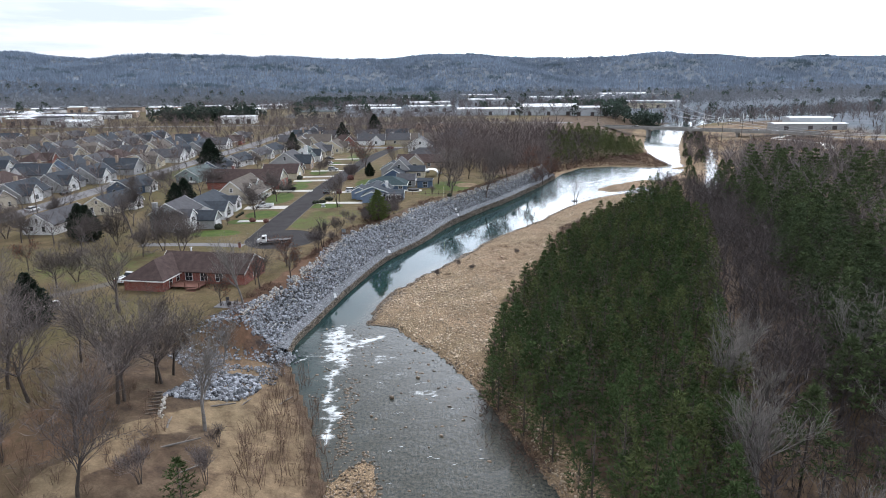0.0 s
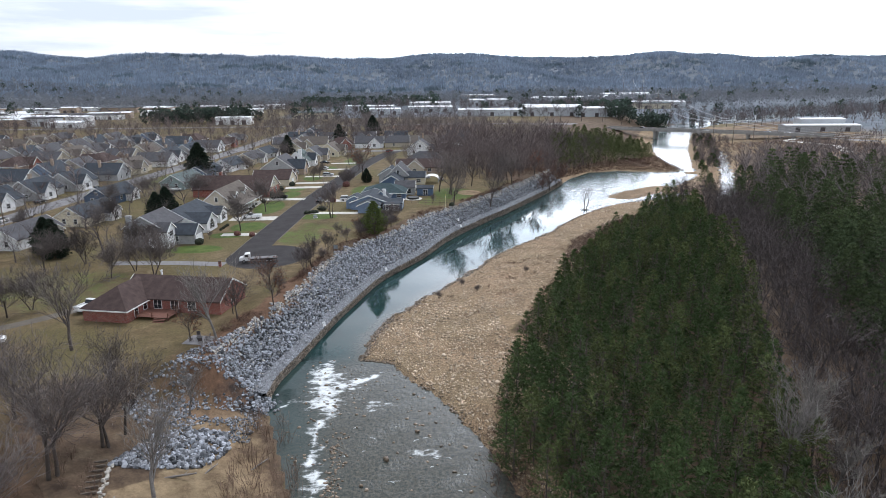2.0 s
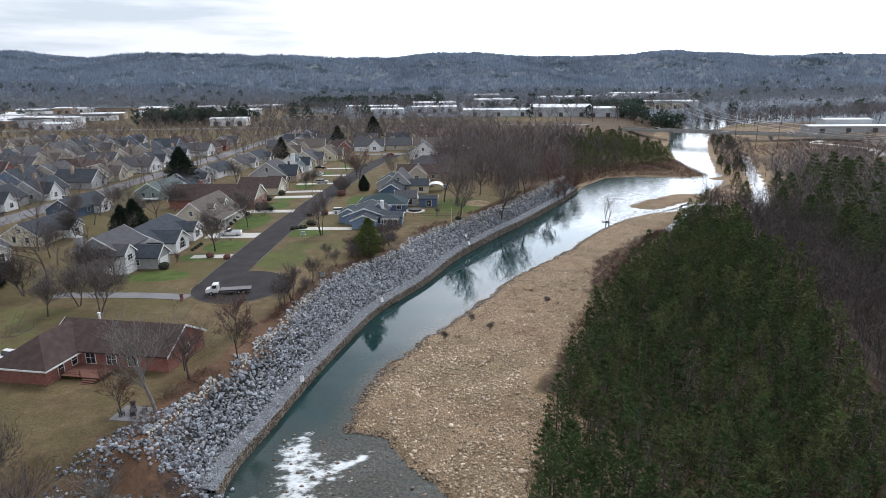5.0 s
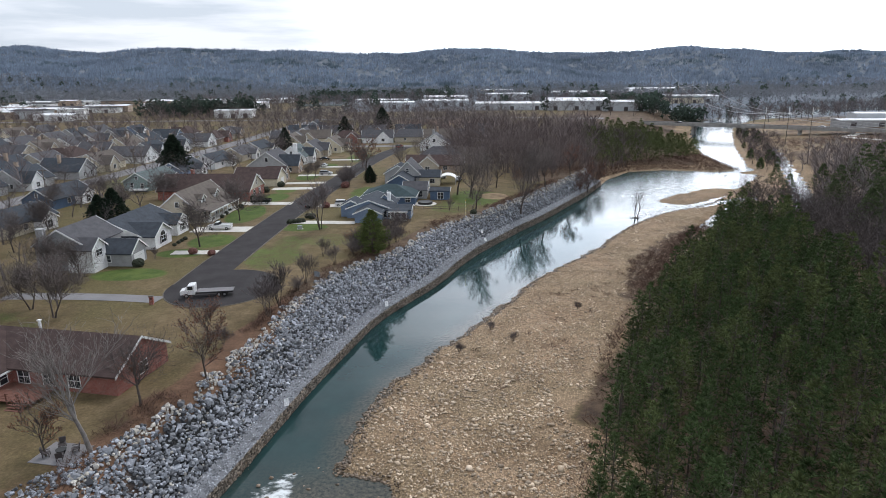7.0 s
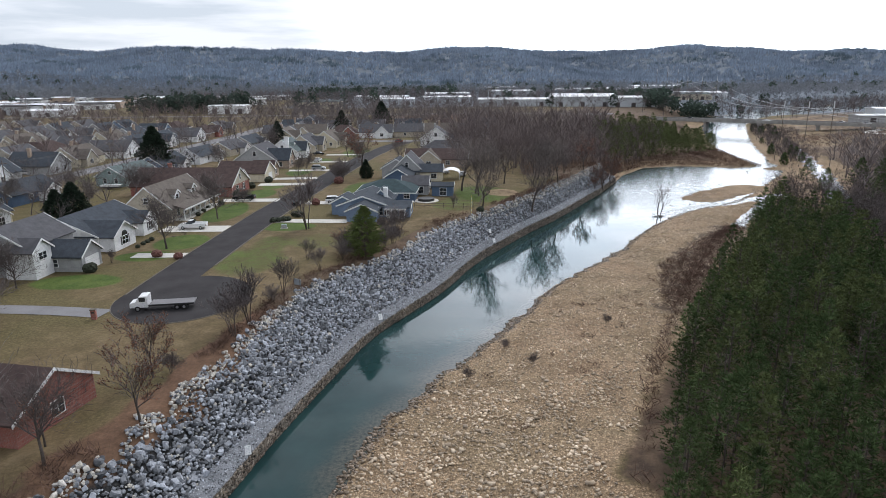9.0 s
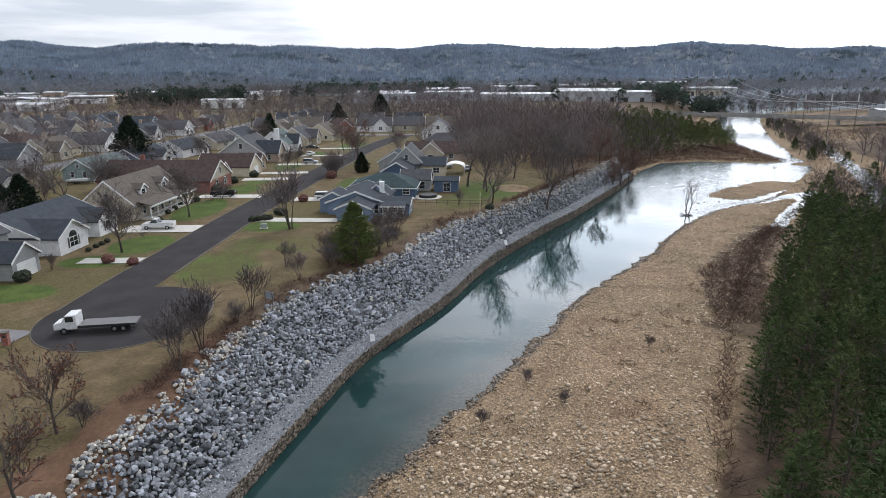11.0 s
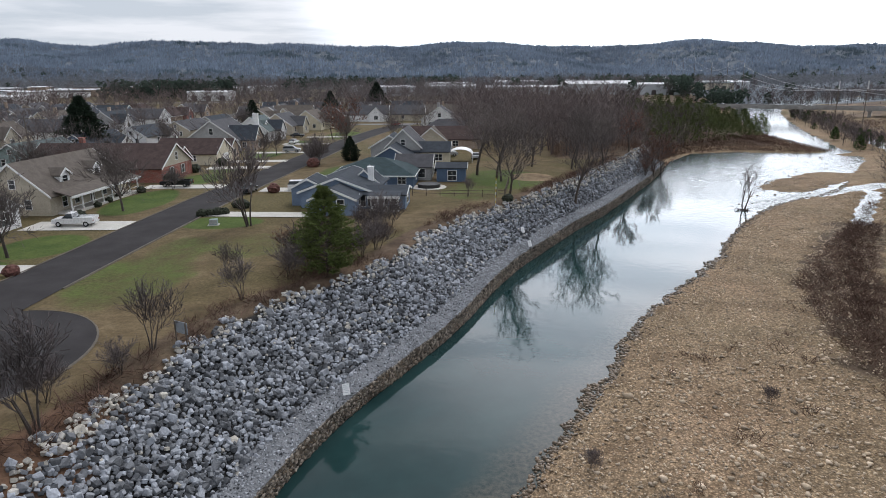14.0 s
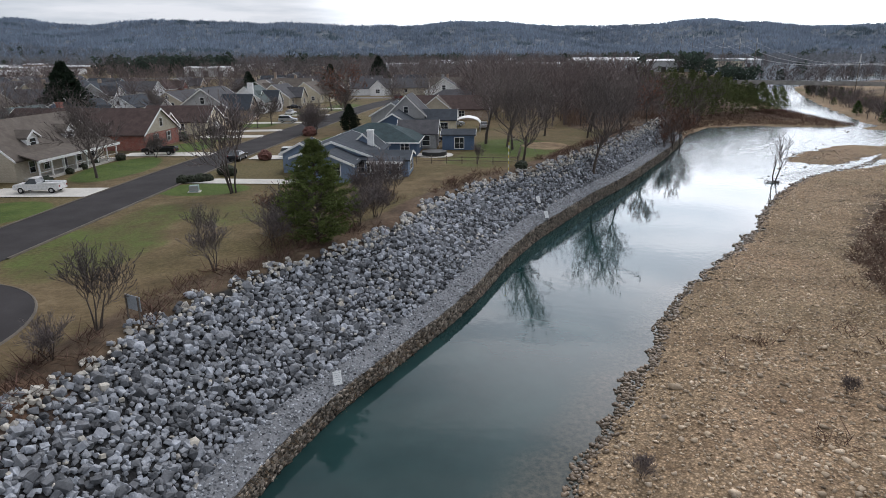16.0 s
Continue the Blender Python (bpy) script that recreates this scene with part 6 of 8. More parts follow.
for a, b, w, lab in (((-49, 38.5), (-35.2, 38.2), 5.4, ""), ((-46.5, 70.5), (-31.5, 70), 4.2, ""), ((-43, 95), (-29, 95.5), 4.4, ""), ((-41, 106), (-27.5, 106.5), 4.0, ""), ((-40, 124), (-25.2, 124), 3.6, ""),
                    ((-37, 146), (-22.6, 146), 3.6, ""), ((-34, 168), (-19, 168), 3.6, ""), ((-26.5, 45.2), (-10.5, 43.6), 3.4, ""), ((-23.6, 66), (-12, 65), 4.2, ""), ((-46, 17.8), (-36.5, 17.6), 3.0, "")):
    ribbon("driveway", [a, ((a[0] + b[0]) / 2, (a[1] + b[1]) / 2), b], w, M["concrete"], "pale concrete driveway", 0.085, category="driveway")

# ---- houses ----


class Block:
    """One roofed volume of a house: u along the ridge, v across it."""

    def __init__(self, house, cx, cy, length, width, eave, rise, axis, wall, roof, hip=False, over=0.45, gable=None, name="wall", base=0.0):
        self.house, self.cx, self.cy, self.L, self.W, self.eave, self.rise, self.axis, self.base = house, cx, cy, length, width, eave, rise, axis, base
        hl, hw = length / 2, width / 2
        P = self.place
        if hip:
            bm = prism([(-hw, base - 0.4), (hw, base - 0.4), (hw, eave), (-hw, eave)], -hl, hl, P)
        else:
            bm = prism([(-hw, base - 0.4), (hw, base - 0.4), (hw, eave), (0, eave + rise - 0.02), (-hw, eave)], -hl, hl, P)
        part("wall", bm, M[wall], house)
        slope = rise / hw
        lo = eave - slope * over
        t = 0.2
        if hip:
            bm = bmesh.new()
            a, b = hl + over, hw + over
            run = min(a - 0.2, b)
            low = [bm.verts.new(P(u, v, lo)) for u, v in ((-a, -b), (a, -b), (a, b), (-a, b))]
            und = [bm.verts.new(P(u, v, lo - t)) for u, v in ((-a, -b), (a, -b), (a, b), (-a, b))]
            r0, r1 = bm.verts.new(P(-a + run, 0, eave + rise)), bm.verts.new(P(a - run, 0, eave + rise))
            bm.faces.new((low[0], low[1], r1, r0))
            bm.faces.new((low[2], low[3], r0, r1))
            bm.faces.new((low[1], low[2], r1))
            bm.faces.new((low[3], low[0], r0))
            for i in range(4):
                bm.faces.new((low[i], low[(i + 1) % 4], und[(i + 1) % 4], und[i]))
            bm.faces.new(und)
            self.roof = part("roof", bm, M[roof], house)
            bm = bmesh.new()
            for u0, u1, v0, v1 in ((-a - 0.04, a + 0.04, -b - 0.05, -b + 0.02), (-a - 0.04, a + 0.04, b - 0.02, b + 0.05), (-a - 0.05, -a + 0.02, -b, b), (a - 0.02, a + 0.05, -b, b)):
                q = [P(u0, v0, 0), P(u1, v1, 0)]
                add_box(bm, min(q[0][0], q[1][0]), max(q[0][0], q[1][0]), min(q[0][1], q[1][1]), max(q[0][1], q[1][1]), lo - t - 0.03, lo + 0.01)
            part("gutter", bm, M["white_paint"], house)
        else:
            w = hw + over
            chev = [(-w, lo), (0, eave + rise), (w, lo), (w, lo + t), (0, eave + rise + t), (-w, lo + t)]
            self.roof = part("roof", prism(chev, -hl - 0.35, hl + 0.35, P), M[roof], house)
            for e in (-1, 1):
                f = [(-w - 0.03, lo - 0.1), (0, eave + rise - 0.1), (w + 0.03, lo - 0.1), (w + 0.03, lo + t + 0.03), (0, eave + rise + t + 0.03), (-w - 0.03, lo + t + 0.03)]
                part("bargeboard", prism(f, e * (hl + 0.33), e * (hl + 0.4), P), M["white_paint"], house)
            if gable:
                for e in (-1, 1):
                    f = [(-hw, eave), (hw, eave), (0, eave + rise - 0.04)]
                    part("gable_cladding", prism(f, e * (hl - 0.02), e * (hl + 0.03), P), M[gable], house)

    def place(self, u, v, z):
        return (self.cx + u, self.cy + v, z) if self.axis == "x" else (self.cx - v, self.cy + u, z)

    def window(self, face, s, z, w, h, kind="window", shutter=False, arch=False):
        """face: one of +u -u +v -v; s: along that face; z: sill."""
        hl, hw = self.L / 2, self.W / 2
        sg = 1 if face[0] == "+" else -1
        if face[1] == "u":
            P = lambda a, d, zz: self.place(sg * (hl + d), a, zz)
        else:
            P = lambda a, d, zz: self.place(a, sg * (hw + d), zz)

        def slab(bm, a0, a1, z0, z1, d0, d1):
            q, r = P(a0, d0, z0), P(a1, d1, z1)
            return add_box(bm, min(q[0], r[0]), max(q[0], r[0]), min(q[1], r[1]), max(q[1], r[1]), z0, z1)

        f = 0.09
        bm = bmesh.new()
        loops = []
        for g_, d_ in ((f, -0.02), (f, 0.07), (0.0, 0.07), (0.0, -0.02)):
            loops.append([bm.verts.new(P(s + a * (w / 2 + g_), d_, zz)) for a, zz in ((-1, z - g_), (1, z - g_), (1, z + h + g_), (-1, z + h + g_))])
        for la, lb in zip(loops, loops[1:] + loops[:1]):
            for i in range(4):
                bm.faces.new((la[i], la[(i + 1) % 4], lb[(i + 1) % 4], lb[i]))
        if kind == "window":
            win = part("window", bm, M["white_paint"], self.house)
            part("glazing_bar", slab(bmesh.new(), s - w / 2, s + w / 2, z + h / 2 - 0.03, z + h / 2 + 0.03, -0.02, 0.055), M["white_paint"], win)
            if w > 1.3:
                part("glazing_bar", slab(bmesh.new(), s - 0.03, s + 0.03, z, z + h, -0.02, 0.05), M["white_paint"], win)
            part("pane", slab(bmesh.new(), s - w / 2, s + w / 2, z, z + h, -0.02, 0.03), M["glass"], win)
            if arch:
                n = 9
                bm = bmesh.new()
                fr = [bm.verts.new(P(s + w / 2 * math.cos(math.pi * i / n), 0.035, z + h + f + w / 2 * math.sin(math.pi * i / n))) for i in range(n + 1)]
                bk = [bm.verts.new(P(s + w / 2 * math.cos(math.pi * i / n), -0.01, z + h + f + w / 2 * math.sin(math.pi * i / n))) for i in range(n + 1)]
                bm.faces.new(fr)
                for i in range(n):
                    bm.faces.new((fr[i], fr[i + 1], bk[i + 1], bk[i]))
                part("pane", bm, M["glass"], win)
            if shutter:
                for k in (-1, 1):
                    part("shutter", slab(bmesh.new(), s + k * (w / 2 + 0.12) - (0.35 if k < 0 else 0), s + k * (w / 2 + 0.12) + (0.35 if k > 0 else 0), z - 0.05, z + h + 0.05, -0.01, 0.05), M["dark_door"], self.house)
        elif kind == "door":
            d = part("door", bm, M["white_paint"], self.house)
            part("door_leaf", slab(bmesh.new(), s - w / 2, s + w / 2, z, z + h, -0.02, 0.04), M["dark_door"], d)
        else:
            d = part("garage_door", bm, M["white_paint"], self.house)
            n = 4
            for i in range(n):
                part("panel", slab(bmesh.new(), s - w / 2, s + w / 2, z + h * i / n + 0.015, z + h * (i + 1) / n - 0.015, -0.02, 0.035), M["white_paint"], d)


def chimney(house, x, y, w, d, z0, z1, mat):
    bm = box(x - w / 2, x + w / 2, y - d / 2, y + d / 2, z0, z1)
    add_box(bm, x - w / 2 - 0.08, x + w / 2 + 0.08, y - d / 2 - 0.08, y + d / 2 + 0.08, z1 - 0.003, z1 + 0.14)
    part("chimney", bm, M[mat], house)


def porch(house, x0, x1, y0, y1, roof_lo, roof_hi, roof, posts, along="y", side=1):
    """A lean-to roof on posts over a low floor; side: which way it falls."""
    part("porch_floor", box(x0, x1, y0, y1, -0.3, 0.35), M["concrete"], house)
    if along == "y":
        hi, lo = (x0, x1 + 0.3) if side > 0 else (x1, x0 - 0.3)
        prof = [(hi, roof_hi), (lo, roof_lo), (lo, roof_lo + 0.18), (hi, roof_hi + 0.18)]
        bm = prism(prof, y0 - 0.3, y1 + 0.3, lambda s, a, b: (a, s, b))
        fx = (lo - 0.03, lo + 0.04)
        part("porch_beam", box(fx[0] - 0.02 * side, fx[1], y0 - 0.3, y1 + 0.3, roof_lo - 0.22, roof_lo + 0.16), M["white_paint"], house)
        px = x1 - 0.2 if side > 0 else x0 + 0.2
        spots = [(px, y0 + 0.2 + (y1 - y0 - 0.4) * i / (posts - 1)) for i in range(posts)]
    else:
        hi, lo = (y1, y0 - 0.3)
        prof = [(hi, roof_hi), (lo, roof_lo), (lo, roof_lo + 0.18), (hi, roof_hi + 0.18)]
        bm = prism(prof, x0 - 0.3, x1 + 0.3, lambda s, a, b: (s, a, b))
        part("porch_beam", box(x0 - 0.3, x1 + 0.3, lo - 0.05, lo + 0.02, roof_lo - 0.22, roof_lo + 0.16), M["white_paint"], house)
        spots = [(x0 + 0.2 + (x1 - x0 - 0.4) * i / (posts - 1), y0 + 0.2) for i in range(posts)]
    part("porch_roof", bm, M[roof], house)
    for x, y in spots:
        part("post", box(x - 0.09, x + 0.09, y - 0.09, y + 0.09, 0.3, roof_lo + 0.05), M["white_paint"], house)
    for (xa, ya), (xb, yb) in zip(spots[:-1], spots[1:]):
        part("railing", box(min(xa, xb) - 0.03, max(xa, xb) + 0.03, min(ya, yb) - 0.03, max(ya, yb) + 0.03, 1.05, 1.13), M["white_paint"], house)


def dormer(house, x, y, z, w, wall, roof):
    """A small gabled dormer that looks towards +x."""
    b = Block(house, x - 1.1, y, 2.2, w, z + 1.5, w * 0.36, "x", wall, roof, over=0.25, base=z + 0.4)
    b.window("+u", 0, z + 0.35, w * 0.5, 1.0)


def street_house(name, x, y, turn, label, group="houses by the street"):
    return thing(name, pose(x, y, Z(x, y), 0, 0, turn), label, "house", group)


TURN = -5.0
# white house with an arched front window
h = street_house("house", -60.0, 30.6, TURN, "white-sided house with a slate roof and arched gable window")
b = Block(h, 0, 0, 18.5, 14.5, 2.9, 3.2, "y", "white_siding", "slate_roof")
b.window("-u", -2.5, 1.0, 1.0, 1.4); b.window("-u", 3.0, 1.0, 1.0, 1.4)
f = Block(h, 6.2, -5.4, 8.0, 7.2, 2.9, 2.1, "x", "white_siding", "slate_roof")
f.window("+u", 0, 0.8, 2.0, 1.5, shutter=True, arch=True)
f = Block(h, 6.0, 6.0, 6.4, 5.6, 2.9, 1.7, "x", "white_siding", "slate_roof")
f.window("+u", 0, 0.8, 1.6, 1.6, shutter=True)
b.window("-v", 0.5, 0.1, 1.0, 2.1, "door")
pergola = thing("timber_frame", pose(-68.5, 33, Z(-68.5, 33), 0, 0, TURN), "unroofed frame of new pale timber beside a white house", "timber frame")
for i in range(9):
    part("rafter", box(-3.2, 3.2, -3 + i * 0.75 - 0.05, -3 + i * 0.75 + 0.05, 2.75, 2.95), M["timber"], pergola)
for px, py in ((-2.9, -2.9), (2.9, -2.9), (2.9, 2.9), (-2.9, 2.9)):
    part("post", box(px - 0.08, px + 0.08, py - 0.08, py + 0.08, -0.2, 2.75), M["timber"], pergola)

# grey house with a gabled garage
h = street_house("house", -58.0, 11, TURN, "grey two-storey house with stone gabled garage")
b = Block(h, -3.5, 0.5, 12, 10, 5.0, 3.0, "y", "grey_siding", "grey_roof")
b.window("+v", -2.5, 3.3, 1.6, 1.2); b.window("-u", 0, 3.2, 1.2, 1.3); b.window("-u", 2.4, 0.9, 1.2, 1.3)
g = Block(h, 4.4, 0.6, 7.6, 5.4, 2.8, 2.0, "x", "grey_siding", "slate_roof", gable="grey_siding")
g.window("+u", 0, 0.05, 3.6, 2.1, "garage"); g.window("-v", -1.0, 0.9, 1.1, 1.2)
f = Block(h, 0.8, -4.4, 5, 4.4, 4.6, 1.6, "x", "white_siding", "grey_roof")
f.window("+u", 0, 3.0, 1.8, 1.1)
chimney(h, -6.0, -6.6, 1.3, 0.9, -0.3, 8.4, "grey_siding")

# tan cape house with dormers and a long porch
h = street_house("house", -54.2, 56, TURN, "tan house with two roof dormers and long white front porch")
b = Block(h, 0, 0, 20.5, 11.0, 3.1, 4.6, "y", "tan_siding", "tan_roof")
b.window("-u", -2, 1.0, 1.0, 1.4); b.window("-u", 2, 1.0, 1.0, 1.4); b.window("-u", 0, 4.1, 0.9, 1.3)
porch(h, 5.5, 8.0, -9.0, 10.2, 2.7, 3.5, "tan_roof", 8)
dormer(h, 4.2, -4.2, 3.9, 2.4, "white_siding", "tan_roof"); dormer(h, 4.2, 4.2, 3.9, 2.4, "white_siding", "tan_roof")
for s in (-7, -4, 3.5, 7):
    b.window("-v", s, 0.9, 1.1, 1.5)
b.window("-v", 0, 0.36, 1.0, 2.1, "door")

# brick-fronted house, deep brown roof
h = street_house("house", -58.5, 83, TURN, "brown-roofed house with a red brick street gable")
b = Block(h, 0, 0, 28, 13, 2.9, 4.0, "x", "red_brick", "brown_roof", gable="tan_siding")
b.window("+u", -2.4, 0.9, 1.1, 1.6, shutter=True); b.window("+u", 2.4, 0.9, 1.1, 1.6, shutter=True); b.window("+u", 0, 3.8, 1.0, 1.5)
b.window("-v", 2, 1, 1.1, 1.3); b.window("-v", 7, 1, 1.1, 1.3); b.window("-v", -4, 1, 1.1, 1.3)
f = Block(h, 9.2, 7.2, 6, 6.4, 2.9, 2.6, "x", "tan_siding", "brown_roof")
f.window("+u", 0, 0.9, 1.4, 1.5)
chimney(h, -6, 1.0, 0.9, 0.9, 4, 8.0, "red_brick")

h = street_house("house", -49.5, 105.5, TURN, "cream-sided house with a white garage under a brown roof")
b = Block(h, 0, 0, 15, 9.5, 2.8, 2.9, "x", "cream_siding", "brown_roof")
b.window("+u", 0.6, 0.05, 3.2, 2.2, "garage"); b.window("-v", 2, 1, 1.1, 1.3); b.window("-v", -3, 1, 1.1, 1.3)
f = Block(h, 3.6, 7.5, 7, 5.6, 2.8, 2.2, "x", "tan_brick", "brown_roof")
f.window("+u", 0, 0.9, 1.4, 1.5)

h = street_house("house", -51, 136, TURN, "large grey-sided house with steep gable and tan brick front")
b = Block(h, -1, 0, 15, 14.5, 3.2, 5.0, "y", "grey_siding", "grey_roof")
b.window("-u", 0, 4.6, 1.0, 1.6); b.window("-u", -4, 1, 1.2, 1.5); b.window("-u", 3, 1, 1.2, 1.5)
f = Block(h, 6.4, -2.0, 8, 7.0, 3.2, 3.4, "x", "tan_brick", "slate_roof")
f.window("+u", 0, 0.9, 1.6, 1.6); f.window("+u", 0, 3.9, 0.9, 1.2); f.window("-v", 1, 0.9, 1.0, 1.4)

h = street_house("house", -48, 160, TURN, "white-trimmed house with green-grey roof and tall chimney")
b = Block(h, 0, 0, 13, 11, 3.4, 4.2, "y", "white_siding", "green_roof")
f = Block(h, 5, 2.5, 5, 5.2, 3.4, 2.8, "x", "white_siding", "slate_roof")
f.window("+u", 0, 1.0, 1.4, 1.4); b.window("-u", 0, 4.2, 1.0, 1.4); b.window("-v", -3, 1, 1.2, 1.5); b.window("-u", -3, 1, 1.2, 1.5)
chimney(h, 2.0, -6.8, 1.6, 1.0, -0.3, 8.8, "white_siding")
dormer(h, 3.6, -2.6, 4.0, 2.2, "white_siding", "green_roof")

for i, (x, y, wall, roof) in enumerate(((-45, 184, "tan_siding", "grey_roof"), (-38, 203, "cream_siding", "tan_roof"))):
    h = street_house("house", x, y, TURN - 3, "gabled house with pale siding further up the street")
    b = Block(h, 0, 0, 14, 11, 3.2, 4.0, "y", wall, roof)
    f = Block(h, 4.6, 2, 6, 6, 3.2, 2.8, "x", wall, roof)
    f.window("+u", 0, 1.0, 1.4, 1.4); b.window("-u", 0, 3.8, 1.0, 1.3); b.window("-v", -3.4, 1, 1.2, 1.5); b.window("-u", -3, 1, 1.1, 1.3); b.window("-u", 3, 1, 1.1, 1.3)

# blue house by the bank
h = street_house("house", -7.0, 55, TURN, "slate-blue house with white trim and a screened porch")
b = Block(h, 0, 0.5, 13.5, 11.5, 2.5, 2.1, "y", "blue_siding", "slate_roof")
b.window("-u", -3.6, 1.0, 1.0, 1.4); b.window("-v", 1, 1.0, 1.2, 1.4); b.window("-v", -4, 1.0, 1.2, 1.4)
f = Block(h, 0.6, -8.6, 6.5, 6.6, 2.4, 1.4, "y", "blue_siding", "slate_roof")
f.window("-u", -1.2, 1.0, 1.0, 1.4); f.window("-v", 0.4, 1.0, 1.0, 1.5); f.window("+v", 0, 0.05, 2.6, 2.1, "garage")
porch(h, 5.6, 10.0, -9.0, -2.4, 2.3, 2.9, "slate_roof", 5, "x")
s = Block(h, 6.6, -4.0, 8.4, 6.2, 2.3, 0.8, "x", "blue_siding", "slate_roof")
for q in (-2.6, -0.9, 0.8, 2.5):
    s.window("-v", q, 0.5, 1.3, 1.6)
s.window("+u", 0, 0.6, 2.4, 1.7)
chimney(h, 4.2, 1.0, 0.9, 0.9, 2, 5.4, "white_siding")
f = Block(h, 3.0, 3.8, 5, 5.0, 2.6, 2.2, "y", "blue_siding", "slate_roof")
w = Block(h, -5.0, -1.5, 6, 5.4, 2.8, 1.4, "y", "blue_siding", "slate_roof")
w.window("+v", 0, 0.05, 2.6, 2.1, "garage")

h = street_house("house", -3.0, 72, TURN, "blue-grey house with a broad slate hip roof")
b = Block(h, 0, 0, 15, 12, 2.6, 2.4, "x", "navy_siding", "teal_roof", True)
b.window("-v", 5.5, 0.9, 1.4, 1.4); b.window("+u", 0, 0.9, 2.0, 1.5); b.window("-v", 2, 0.9, 1.4, 1.4)
f = Block(h, 6.6, 6.5, 7, 6.0, 2.8, 1.9, "x", "grey_siding", "grey_roof")
f.window("+u", 0, 0.5, 2.0, 1.9); f.window("-v", 1.6, 0.6, 1.3, 1.7)

h = street_house("house", 1.5, 103.5, TURN, "tall pale grey house with a steep gable")
b = Block(h, 0, 1, 12, 8.0, 4.0, 3.9, "y", "grey_siding", "grey_roof")
b.window("-u", 0, 4.4, 0.9, 1.3); b.window("-u", -2.2, 1.2, 1.1, 1.5)
f = Block(h, -3.6, 2.4, 9, 9, 3.6, 2.6, "y", "grey_siding", "slate_roof")
f = Block(h, 6.2, -2.0, 9, 6.0, 3.0, 1.8, "x", "cream_siding", "slate_roof")
f.window("-v", 2.0, 0.9, 1.6, 1.4); f.window("+u", 0, 0.9, 1.4, 1.4)
f = Block(h, -1.5, -9.6, 11, 7.5, 2.8, 2.2, "y", "navy_siding", "slate_roof")
f.window("-v", 0, 0.9, 1.4, 1.4)

h = street_house("house", 11, 134, TURN, "long low house with a brown roof and brick walls")
b = Block(h, 0, 0, 22, 11, 2.8, 3.0, "x", "tan_brick", "brown_roof")
b.window("-v", 4, 0.9, 1.4, 1.4); b.window("-v", -4, 0.9, 1.4, 1.4)
f = Block(h, -2.5, -4, 9, 8, 2.8, 3.2, "y", "tan_siding", "tan_roof")
f.window("-u", 0, 0.9, 1.6, 1.5)
h = street_house("house", 14, 163, TURN, "brown-roofed house behind bare trees")
b = Block(h, 0, 0, 18, 11, 2.9, 3.2, "x", "tan_siding", "grey_roof", True)
b.window("-v", 4, 0.9, 1.4, 1.4); b.window("-v", -4, 0.9, 1.4, 1.4)
h = street_house("house", 11, 204, TURN, "white gabled house at the end of the street")
b = Block(h, 1, 0, 13, 14, 3.6, 4.6, "y", "white_siding", "grey_roof")
b.window("-u", 0, 4.4, 1.2, 1.4); b.window("-u", -4, 1, 1.2, 1.5); b.window("-u", 3.5, 1, 1.2, 1.5)
f = Block(h, 11, -1, 12, 9, 3, 2.4, "x", "grey_siding", "slate_roof")
f.window("-v", 0, 0.9, 2.0, 1.4)
chimney(h, 0, 3.0, 1.0, 1.0, 5, 9.4, "grey_siding")

shed = thing("shed", pose(11.4, 75.2, Z(11.4, 75.2), 0, 0, TURN), "dark blue garden shed with white glazed double doors", "shed")
b = Block(shed, 0, 0, 5.6, 5.2, 2.6, 0.7, "x", "navy_siding", "slate_roof", over=0.25)
b.window("-v", 0.2, 0.3, 1.6, 1.9)

# brick ranch house beside the turning circle
h = street_house("house", -38.5, -38.5, -12.5, "low red-brick ranch house under a brown hip roof", "")
b = Block(h, 1.2, 1.2, 19.5, 9.6, 2.6, 2.7, "x", "red_brick", "brown_roof")
for q in (-2.6, 0.8, 4.2):
    b.window("-v", q, 0.6, 1.5, 1.7)
b.window("+u", 0, 0.8, 1.4, 1.4)
f = Block(h, -7.6, -2.6, 14.5, 8.6, 2.6, 2.8, "y", "red_brick", "brown_roof", True)
f.window("-v", -4.6, 0.3, 1.0, 2.1); f.window("-v", -2.0, 0.8, 1.0, 1.4)
chimney(h, -4.0, 2.5, 0.25, 0.25, 4.4, 5.9, "white_siding")
deck = thing("deck", pose(-39.6, -43.6, Z(-39.6, -43.6), 0, 0, -12.5), "red-stained wooden deck with railings and steps", "deck")
for i in range(18):
    part("board", box(-3.2, 3.2, -2.6 + i * 0.29, -2.6 + i * 0.29 + 0.27, 0.5, 0.55), M["deck_wood"], deck)
for px, py in ((-3.1, -2.5), (0, -2.5), (3.1, -2.5), (3.1, 0), (3.1, 2.5), (-3.1, 2.5)):
    part("post", box(px - 0.06, px + 0.06, py - 0.06, py + 0.06, -0.3, 1.5), M["deck_wood"], deck)
for a in (0.85, 1.1, 1.4):
    part("rail", box(-3.1, 0.4, -2.53, -2.47, a, a + 0.06), M["deck_wood"], deck)
    part("rail", box(3.07, 3.13, -2.5, 2.5, a, a + 0.06), M["deck_wood"], deck)
for i in range(3):
    part("step", box(0.6, 2.8, -3.0 - i * 0.3, -2.7 - i * 0.3, 0.5 - 0.17 * (i + 1), 0.5 - 0.17 * i - 0.1), M["deck_wood"], deck)

